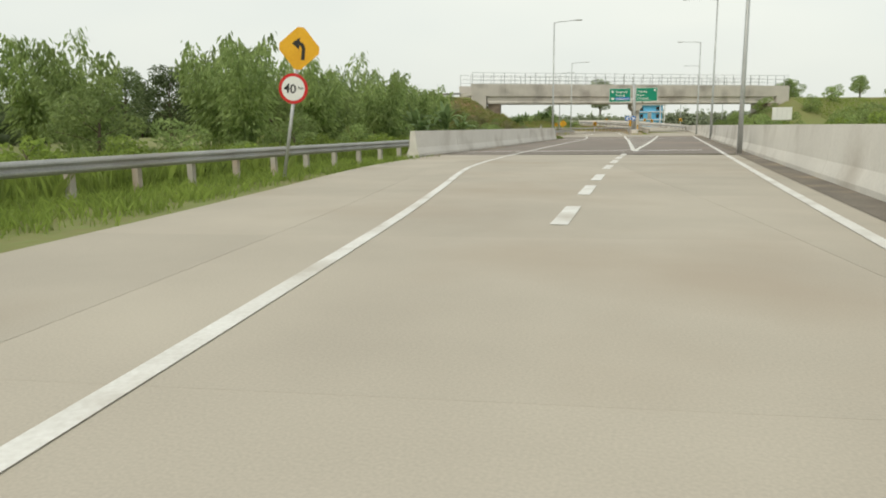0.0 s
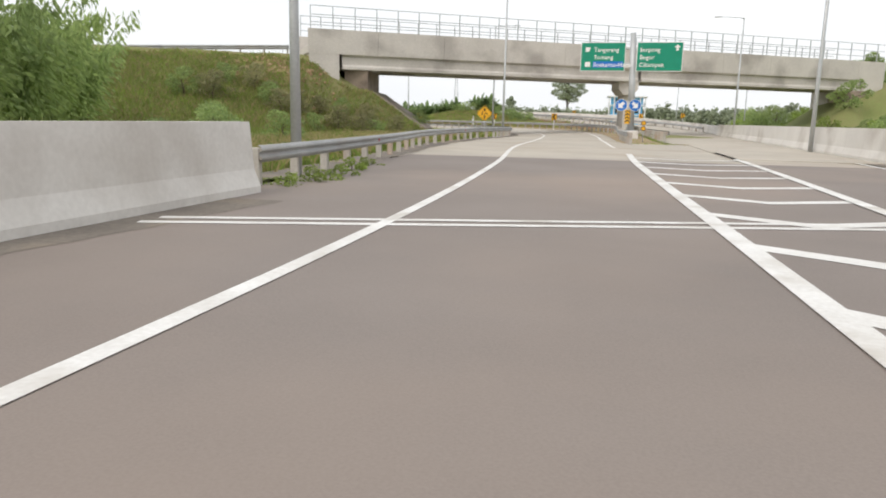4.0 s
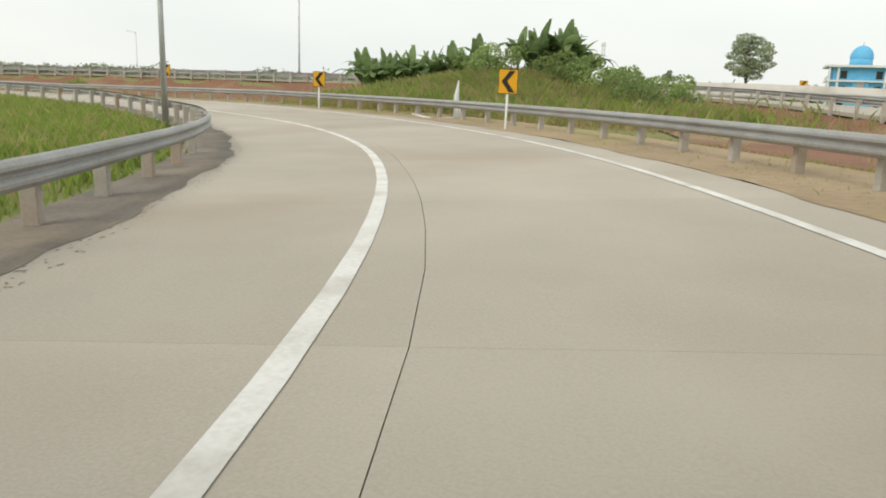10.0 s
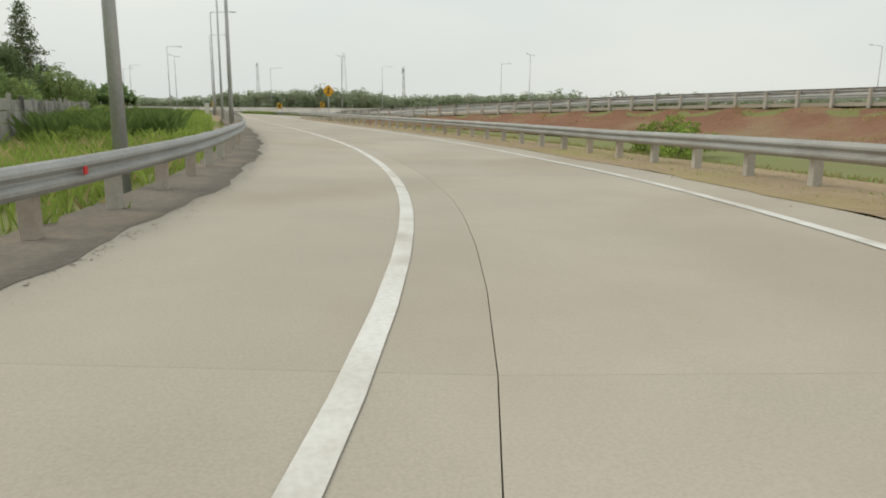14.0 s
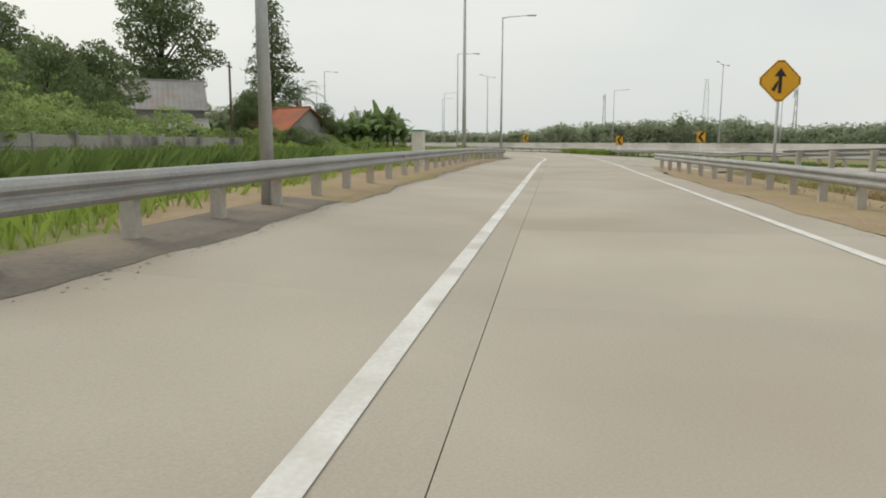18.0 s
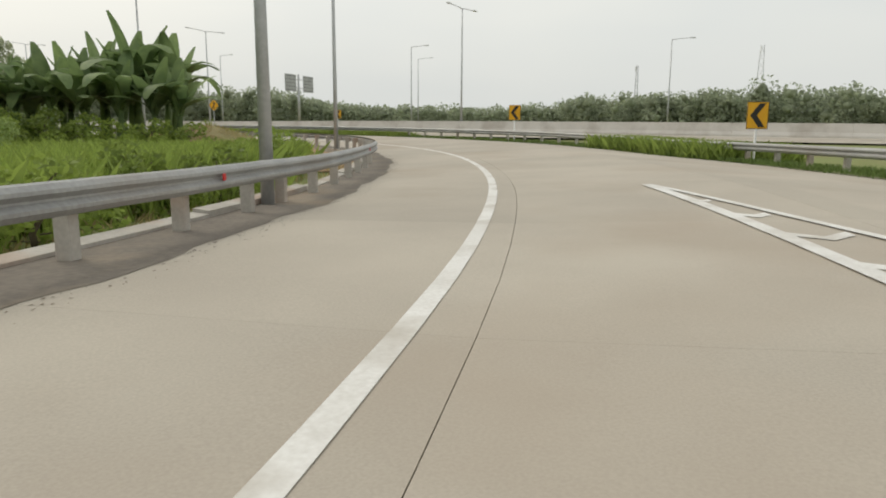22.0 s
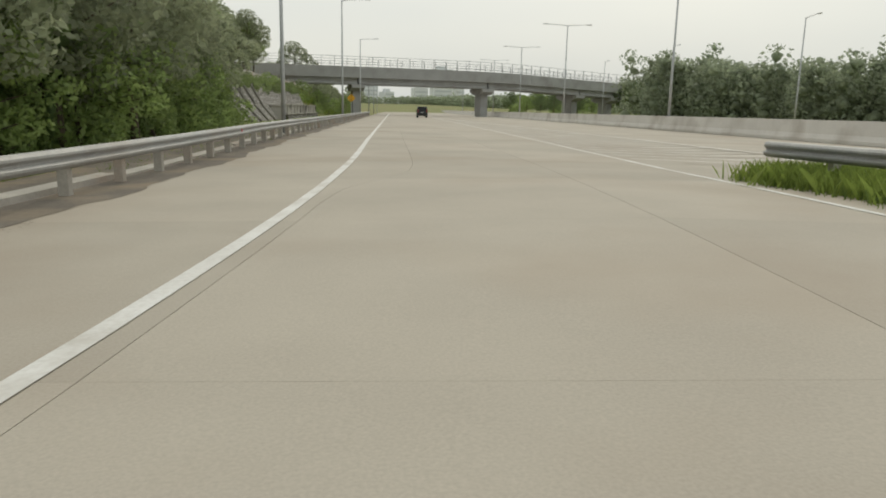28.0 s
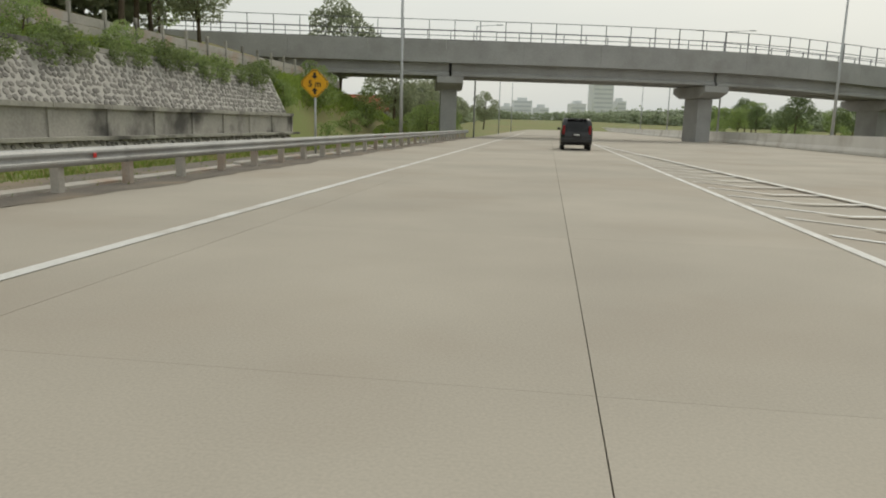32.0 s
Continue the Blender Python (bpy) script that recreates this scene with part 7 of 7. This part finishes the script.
# both far trees wear the leaf colour with haze mixed in
big = tree("very tall broad tree with a layered crown, hazed pale", 27, 9.5, 5200, 1.0, LEAF4, 31, trunk=0.55, bare=0.38, clumps=18, flat=0.5)
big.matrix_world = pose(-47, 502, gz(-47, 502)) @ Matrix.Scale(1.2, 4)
big2 = tree("smaller tree beside the tall one, hazed pale", 15, 5.0, 2600, 0.9, LEAF4, 32, trunk=0.3, bare=0.2, clumps=12)
big2.matrix_world = pose(-82, 502, gz(-82, 502))
bb = tree("big broadleaf tree behind the old house", 19, 7.5, 11000, 0.42, LEAF2, 33, trunk=0.45, bare=0.42, clumps=22, flat=0.5)
bb.matrix_world = pose(-162.4, 107.3, gz(-162.4, 107.3))
copy_thing(bb, pose(-150, 96, gz(-150, 96), 0, 0, 130)).scale = (0.8, 0.8, 0.85)
cf = conifer("tall dark conifer with drooping tiers beside the hut", 41, 17.0, 4.4)
cf.matrix_world = pose(-169.3, 117.6, gz(-169.3, 117.6)) @ Matrix.Scale(1.06, 4)
copy_thing(cf, pose(-108, 132, gz(-108, 132), 0, 0, 80)).scale = (0.85, 0.85, 0.8)
copy_thing(cf, pose(-92, 140, gz(-92, 140), 0, 0, 200)).scale = (0.7, 0.7, 0.72)
pm = palm("oil palm with long drooping fronds", 51, 6.2, 17, 3.6)
pm.matrix_world = pose(-168.6, 121.2, gz(-168.6, 121.2))
copy_thing(pm, pose(-101, 143, gz(-101, 143), 0, 0, 70)).scale = (0.8, 0.8, 0.8)

stub = empty("dead_trunk", -23.3, 169.9, gz(-23.3, 169.9))
tagged(stub, "bleached white dead trunk stub on the slope", "dead tree")
part("stump", tube_bm([(0, 0, -0.2), (0.05, 0, 0.5), (-0.03, 0.02, 1.0), (0.06, 0, 1.7)], [0.2, 0.15, 0.12, 0.02], 8), WHITEPL, stub)
part("root", tube_bm([(-0.1, 0, 0.1), (-0.9, -0.3, 0.06), (-1.9, -0.4, 0.25)], [0.1, 0.07, 0.02], 6), WHITEPL, stub)

# broken stone and spoil on the slope at the bridge's wall
rub = random.Random(171)
vs, fs = [], []
for k in range(420):
    a_, b_ = -2.6 + rub.gauss(0, 1.7), -1.2 - abs(rub.gauss(0, 2.6))
    x, y = B1A + B1U * a_ + B1N * b_
    r, k0 = rub.uniform(0.08, 0.26), len(vs)
    zc = gz(x, y) + 0.2 * r
    for th, ph_ in [(0, 1.57)] + [(i * 1.257, 0.45) for i in range(5)] + [(0.6 + i * 1.257, -0.6) for i in range(5)]:
        q = r * rub.uniform(0.7, 1.25)
        vs.append((x + q * math.cos(th) * math.cos(ph_), y + q * math.sin(th) * math.cos(ph_), zc + 0.7 * q * math.sin(ph_)))
    fs += [(k0, k0 + 1 + i, k0 + 1 + (i + 1) % 5) for i in range(5)]
    fs += [(k0 + 1 + i, k0 + 6 + i, k0 + 1 + (i + 1) % 5) for i in range(5)] + [(k0 + 1 + (i + 1) % 5, k0 + 6 + i, k0 + 6 + (i + 1) % 5) for i in range(5)]
tagged(new("rubble", mesh_from("rubble", vs, fs, EARTH)), "loose brown stones and spoil on the bridge slope", "rubble", kind="stuff")

# ================= far woods =================


def woods(name, label, pts, depth, high, n, leaf, material, seed):
    """A belt of tree crowns with an uneven top, seen only from far."""
    rng = np.random.default_rng(seed)
    line = Line(pts)
    blobs = []
    rr = random.Random(seed)
    for k in range(int(line.length * 4)):
        s = rr.uniform(0, line.length - 1)
        o = rr.uniform(0, depth)
        x, y = line.at(s, o)
        h = 1.07 * (high(s) if callable(high) else high) * rr.uniform(0.84, 1.0) * (0.72 + 0.30 * o / depth) * (1.0 + 0.14 * math.sin(s * 0.11) * math.sin(s * 0.047 + 1))
        r = rr.uniform(1.2, 2.3)
        if k % 23 == 0:
            h *= rr.uniform(1.1, 1.35)
        z0 = gz(x, y)
        zz = z0 + h - r
        while zz > z0 - 0.5:
            blobs.append((x + rr.uniform(-1, 1), y + rr.uniform(-1, 1), zz, r, r, r * 0.85))
            zz -= r * 1.25
            r *= 1.08
    me = cards_mesh(name, blob_points([(*q[:3], *(1.18 * e for e in q[3:])) for q in blobs], n, rng, 0.6), leaf, leaf * 0.6, material, rng=rng)
    # the dense inside of the crowns
    ico = bmesh.new()
    bmesh.ops.create_icosphere(ico, subdivisions=1, radius=1.0)
    iv, jf = np.array([v.co for v in ico.verts]), np.array([[v.index for v in f.verts] for f in ico.faces])
    ico.free()
    b = np.array(blobs)
    v = b[:, None, :3] + iv[None] * b[:, None, 3:6] * rng.uniform(0.3, 0.66, (len(b), len(iv), 1))
    f = (jf[None] + (np.arange(len(b)) * len(iv))[:, None, None]).reshape(-1)
    v0, l0, p0 = len(me.vertices), len(me.loops), len(me.polygons)
    me.vertices.add(v.shape[0] * v.shape[1])
    co = np.empty(3 * len(me.vertices))
    me.vertices.foreach_get("co", co)
    co[3 * v0:] = v.ravel()
    me.vertices.foreach_set("co", co)
    me.loops.add(len(f))
    li = np.concatenate([np.arange(l0), f + v0]).astype(np.int32)
    me.loops.foreach_set("vertex_index", li)
    me.polygons.add(len(f) // 3)
    me.polygons.foreach_set("loop_start", np.concatenate([np.arange(0, l0, 4), l0 + np.arange(0, len(f), 3)]).astype(np.int32))
    me.update(calc_edges=True)
    return tagged(new(name, me), label, "woods", kind="stuff")


# the three distant belts get their haze from the leaf colour
woods("far_woods", "belt of mixed woods beyond the motorway, green paled as haze", [(-70, 345), (-120, 325), (-175, 300), (-230, 262), (-268, 228), (-296, 180), (-308, 125), (-308, 80), (-300, 35), (-288, 0), (-282, -30)], -30, table([0, 150, 264, 290, 306, 322, 338, 358, 376, 398, 422, 444, 466, 486, 510], [3.4, 5.0, 6.2, 7.4, 7.0, 6.8, 5.9, 5.0, 5.0, 5.5, 8.0, 9.5, 10.9, 12.1, 9.8]), 330000, 0.7, LEAF4, 61)
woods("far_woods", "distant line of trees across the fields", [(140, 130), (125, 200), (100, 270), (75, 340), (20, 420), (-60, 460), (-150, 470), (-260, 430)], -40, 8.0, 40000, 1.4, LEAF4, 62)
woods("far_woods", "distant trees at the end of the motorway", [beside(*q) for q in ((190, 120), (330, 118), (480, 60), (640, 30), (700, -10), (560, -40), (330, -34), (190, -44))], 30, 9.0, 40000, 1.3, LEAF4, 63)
woods("far_woods", "trees behind the bamboo along the approach", [(*ap(-40, 0),), (*ap(-48, 30),), (*ap(-60, 62),), (*ap(-75, 90),), (*ap(-95, 110),)], -24, 6.5, 30000, 0.5, LEAF2, 64)
woods("far_woods", "wood on the bank beside the motorway, leaves paled as haze", [RAMP.at(WALL0 - 48, -22), RAMP.at(WALL0 - 10, -24), RAMP.at(WALL0 + 20, -25), RAMP.at(WALL1 - 15, -26), RAMP.at(WALL1 + 9, -27)], -18, 13.0, 130000, 0.55, LEAF5, 65)

# ================= grass =================


def grass(name, label, places, high, width, material, seed):
    """Upright blades, three corners each and bent, at the given places."""
    rng = np.random.default_rng(seed)
    p = np.asarray(places, float)
    n = len(p)
    z = np.array([gz(x, y) for x, y in p[:, :2]]) if p.shape[1] == 2 else p[:, 2]
    a = rng.uniform(0, 2 * np.pi, n)
    h = high * rng.uniform(0.45, 1.25, n)
    lean = rng.normal(0, 0.32, (n, 2)) * h[:, None]
    w = width * rng.uniform(0.6, 1.4, n)
    dx, dy = np.cos(a) * w / 2, np.sin(a) * w / 2
    base = np.stack([p[:, 0], p[:, 1], z - 0.05], -1)
    q = np.zeros((n, 4, 3))
    q[:, 0] = base + np.stack([dx, dy, 0 * h], -1)
    q[:, 1] = base + np.stack([dx * 0.7 + lean[:, 0] * 0.35, dy * 0.7 + lean[:, 1] * 0.35, h * 0.6], -1)
    q[:, 2] = base + np.stack([lean[:, 0], lean[:, 1], h], -1)
    q[:, 3] = base + np.stack([-dx, -dy, 0 * h], -1)
    me = bpy.data.meshes.new(name)
    me.vertices.add(4 * n)
    me.vertices.foreach_set("co", q.ravel())
    me.loops.add(4 * n)
    me.loops.foreach_set("vertex_index", np.arange(4 * n, dtype=np.int32))
    me.polygons.add(n)
    me.polygons.foreach_set("loop_start", np.arange(0, 4 * n, 4, dtype=np.int32))
    me.materials.append(material)
    me.update(calc_edges=True)
    return tagged(new(name, me), label, "grass", kind="stuff")


def band(line, s0, s1, a, b, n, seed, clump=0.5):
    """Places in a band beside a line, gathered in tufts."""
    rng = np.random.default_rng(seed)
    m = max(1, int(n * clump / 8))
    out = []
    af = a if callable(a) else (lambda s: a)
    bf = b if callable(b) else (lambda s: b)
    for s, k in zip(rng.uniform(s0, s1, m), rng.random(m)):
        x, y = line.at(s, af(s) + (bf(s) - af(s)) * k)
        d = rng.normal(0, 0.22, (16, 2))
        out += [(x + i, y + j) for i, j in d]
    out = out[:n]
    return out


FIELD = [q for q in band(RAMP, st(-4.1, 112), st(-70, 171), lambda s: rail_off(s) - 0.7, lambda s: rail_off(s) - 18, 110000, 71, 1.0) if gz(*q) < 0.75]
grass("tall_grass", "tall bright green grass inside the bend", FIELD, 0.42, 0.022, GRASSL, 72)
grass("tall_grass", "tall green weeds between the rail and the fence", band(RAMP, st(-70, 171), st(-163, 151), lambda s: rail_off(s) - 1.6, lambda s: rail_off(s) - 15, 64000, 73), 0.6, 0.034, GRASSL, 74)
grass("roadside_grass", "short green grass under the first guard rail", [q for q in band(Line([ap(*q) for q in ((-8.6, -14), (-8.4, 4), (-8.9, 12), (-9.3, 20), (-8.6, 31))]), 0, 45, -6, 1.0, 34000, 75)], 0.3, 0.024, GRASSL, 76)
grass("tall_grass", "tall weeds behind the approach rail", [ap(x, y) for x, y in zip(np.random.default_rng(77).uniform(-18, -10.6, 20000), np.random.default_rng(78).uniform(-10, 72, 20000))], 0.8, 0.05, GRASSL, 79)
grass("dry_grass", "dry yellow grass on the verge", band(RAMP, st(-3.6, 106), st(-126, 159.8), lambda s: wide_off(s) + 1.05, lambda s: wide_off(s) + 5.0, 80000, 80, 1.0), 0.2, 0.018, GRASSD, 81)
grass("verge_grass", "green tufts on the dry verge", band(RAMP, st(-3.6, 106), st(-90, 167), lambda s: wide_off(s) + 1.5, lambda s: wide_off(s) + 4.2, 50000, 82, 1.0), 0.22, 0.02, GRASSL, 83)
grass("mound_grass", "tall pale grass on the mound", [(x, y) for x, y in np.random.default_rng(84).normal((-25, 181.8), (4.8, 3.6), (36000, 2)) if RAMP.near(x, y)[1] > 8.2], 0.95, 0.034, GRASSL, 85)
grass("dry_grass", "pale dry stems among the mound's grass", [(x, y) for x, y in np.random.default_rng(184).normal((-25, 181.8), (4.8, 3.6), (18000, 2)) if RAMP.near(x, y)[1] > 8.2], 1.0, 0.03, GRASSD, 185)
grass("dry_grass", "dry grass on the mound's slope", [(x, y) for x, y in np.random.default_rng(86).normal((-25, 177), (6, 2.8), (26000, 2)) if RAMP.near(x, y)[1] > 7.6], 0.42, 0.03, GRASSD, 87)
grass("median_grass", "bright green weeds along the median rail", [(x, y, out_z(x, y)) for x, y in band(OUT, 14, OUT.length - 1, -0.85, 1.9, 50000, 88, 1.0)], 0.24, 0.024, WEED, 89)
grass("median_grass", "green grass at the motorway nose", [(x, y, out_z(x, y)) for x, y in band(OUT, OUT.length - 34, OUT.length - 0.8, -0.85, 1.4, 40000, 90, 1.0)], 0.42, 0.026, GRASSL, 91)
grass("bank_grass", "green grass on the bank above the walls", band(RAMP, WALL0 - 6, WALL1 + 50, -15.2, -17.6, 44000, 92, 1.0), 0.6, 0.04, GRASSL, 93)
grass("edge_weeds", "small weeds along the paving's edge", band(RAMP, st(-4.1, 112), st(-195, 106), lambda s: rail_off(s) - 0.7, lambda s: rail_off(s) + 0.2, 9000, 94), 0.16, 0.02, GRASSL, 95)
grass("slope_grass", "rough grass on the bridge embankment", [tuple(B1A + B1U * a + B1N * b) for a, b in zip(np.random.default_rng(96).uniform(-45, 1, 24000), np.random.default_rng(97).uniform(-15, -0.5, 24000))], 0.4, 0.04, GRASSL, 98)
grass("slope_grass", "rough grass on the far embankment", [tuple(B1A + B1U * a + B1N * b) for a, b in zip(np.random.default_rng(99).uniform(66, 112, 16000), np.random.default_rng(100).uniform(-15, -0.5, 16000))], 0.5, 0.06, GRASSL, 101)
grass("roadside_grass", "green grass behind the guard rail before the bridge", [q for q in band(RAMP, s_first - 2, st(-4.1, 114), lambda s: rail_off(s) - 0.6, lambda s: rail_off(s) - 9, 42000, 121, 1.0)], 0.42, 0.03, GRASSL, 122)
grass("dry_grass", "dry stems in the roadside grass", [q for q in band(RAMP, s_first - 2, st(-4.1, 114), lambda s: rail_off(s) - 0.8, lambda s: rail_off(s) - 9, 16000, 123, 1.0)], 0.5, 0.022, GRASSD, 124)
SLOPEP = []
for a_, b_ in zip(np.random.default_rng(111).uniform(-16, 11, 36000), np.random.default_rng(112).uniform(-13, -0.8, 36000)):
    if a_ - 0.4 * b_ < 12.5:
        SLOPEP.append(tuple(B1A + B1U * a_ + B1N * b_))
grass("slope_grass", "rough green grass on the slope before the bridge", SLOPEP[::2], 0.42, 0.035, GRASSL, 113)
grass("slope_grass", "dry brown grass on the slope before the bridge", SLOPEP[1::2], 0.42, 0.03, GRASSD, 114)
grass("soil_grass", "sparse dry grass on the red soil slope", [q for q in band(MAIN, 92, MAIN.length - 22, -12, -1.3, 12000, 102) if RAMP.near(*q)[1] > wide_off(RAMP.near(*q)[0]) + 2.6], 0.3, 0.03, GRASSD, 103)
grass("dry_grass", "dry yellowed stems among the tall grass", FIELD[::9], 0.5, 0.02, GRASSD, 104)
grass("dry_grass", "dry weeds on the bare earth", band(RAMP, st(-150, 155), st(-190, 127), lambda s: rail_off(s) - 0.8, lambda s: rail_off(s) - 9, 16000, 105), 0.22, 0.02, GRASSD, 106)
grass("verge_weeds", "weeds between the rail and the walls", band(RAMP, st(-195.8, 102), st(-202, 14), lambda s: rail_off(s) - 0.3, lambda s: rail_off(s) - 6.8, 40000, 107), 0.24, 0.02, GRASSL, 108)
grass("verge_weeds", "dry weeds between the rail and the walls", band(RAMP, st(-195.8, 102), st(-202, 14), lambda s: rail_off(s) + 0.1, lambda s: rail_off(s) - 6.8, 26000, 109), 0.18, 0.02, GRASSD, 110)

grass("tall_grass", "tall rough green weeds along the panel fence", band(FENCE, 4, FENCE.length - 3, 0.5, 5.5, 30000, 151, 1.0), 1.1, 0.045, WEED, 152)
grass("earth_weeds", "straggling weeds on the bare earth heap", [(x, y) for x, y in np.random.default_rng(153).normal((-184, 121), (3.0, 3.5), (9000, 2)) if RAMP.near(x, y)[1] < -5.2], 0.5, 0.03, GRASSL, 154)

grass("tall_grass", "tall bright green grass before the second bend", band(RAMP, st(-146, 156), st(-170, 148), lambda s: rail_off(s) - 2.4, lambda s: rail_off(s) - 9.5, 26000, 155, 1.0), 1.0, 0.04, GRASSL, 156)

# pale concrete gutter edge behind the guard rail's posts
kerb = empty("gutter_edge")
tagged(kerb, "pale concrete gutter edge behind the guard rail", "kerb", kind="structure")
for a in np.arange(st(-150, 155), WALL0 + 60, 5.0):
    rr_ = 0.04 * math.sin(a * 1.7)
    me = sweep(RAMP, a, a + 4.97, [(o_, z_) for o_, z_ in ((-0.62, -0.4), (-0.38, -0.4), (-0.38, 0.06), (-0.62, 0.09))], lambda s: bank(s, -3.6) + rr_, 4)
    for v in me.vertices:
        s_, o_ = RAMP.near(v.co.x, v.co.y)
        v.co.x, v.co.y = RAMP.at(s_, o_ + rail_off(s_))
    me.materials.append(POSTC)
    part("edge_stone", me, None, kerb)

# loose grit and dirt spilling past the edges of the verges
gr_ = np.random.default_rng(131)
vs, fs = [], []
for s in gr_.uniform(s_first + 3, st(-195, 106), 7000):
    o = left_off(s) + 0.14 + abs(gr_.normal(0, 0.2))
    cx, cy = RAMP.at(s, o)
    r = gr_.uniform(0.005, 0.022) * (0.6 if o > left_off(s) + 0.45 else 1.3)
    th, el, k = gr_.uniform(0, 3.14), gr_.uniform(0.35, 0.8), len(vs)
    for j in range(7):
        a, q = j * 0.8976, r * gr_.uniform(0.6, 1.3)
        u, w = q * math.cos(a), q * el * math.sin(a)
        x, y = cx + u * math.cos(th) - w * math.sin(th), cy + u * math.sin(th) + w * math.cos(th)
        vs.append((x, y, bank(*RAMP.near(x, y)) + 0.006))
    vs.append((cx, cy, bank(s, o) + 0.006 + r * 0.12))
    fs += [(k + j, k + (j + 1) % 7, k + 7) for j in range(7)]
tagged(new("grit_patches", mesh_from("grit_patches", vs, fs, GRIT)), "loose dark grit scattered past the paving's edge", "grit", kind="stuff")
W0, W1 = OUT.near(*RAMP.at(336, 10))[0], OUT.near(*RAMP.at(346, 10))[0]
grass("tall_weeds", "tall bright green weeds behind the median rail", [(x, y, out_z(x, y)) for x, y in band(OUT, W0, W1, -0.8, 3.0, 12000, 133, 1.0)], 0.75, 0.035, GRASSL, 134)

g_ = np.random.default_rng(141)
grass("tall_grass", "tall green grass before the hut", [(-148 + u * -0.64 + w * 0.77, 136 + u * 0.77 + w * 0.64) for u, w in zip(g_.uniform(-9, 7, 9000), g_.uniform(-6, 6, 9000)) if RAMP.near(-148 + u * -0.64 + w * 0.77, 136 + u * 0.77 + w * 0.64)[1] < -7.5 and math.hypot(-148 + u * -0.64 + w * 0.77 + 160.5, 136 + u * 0.77 + w * 0.64 - 125.2) > 5.0], 0.8, 0.035, GRASSL, 142)

grass("tall_grass", "tall bright grass before the banana plants", [(-166 - 0.5 * u + 0.87 * w, 133 + 0.87 * u + 0.5 * w) for u, w in zip(g_.uniform(-7, 7, 7000), g_.uniform(-1.5, 6, 7000)) if RAMP.near(-166 - 0.5 * u + 0.87 * w, 133 + 0.87 * u + 0.5 * w)[1] < -6.5], 0.75, 0.035, GRASSL, 143)
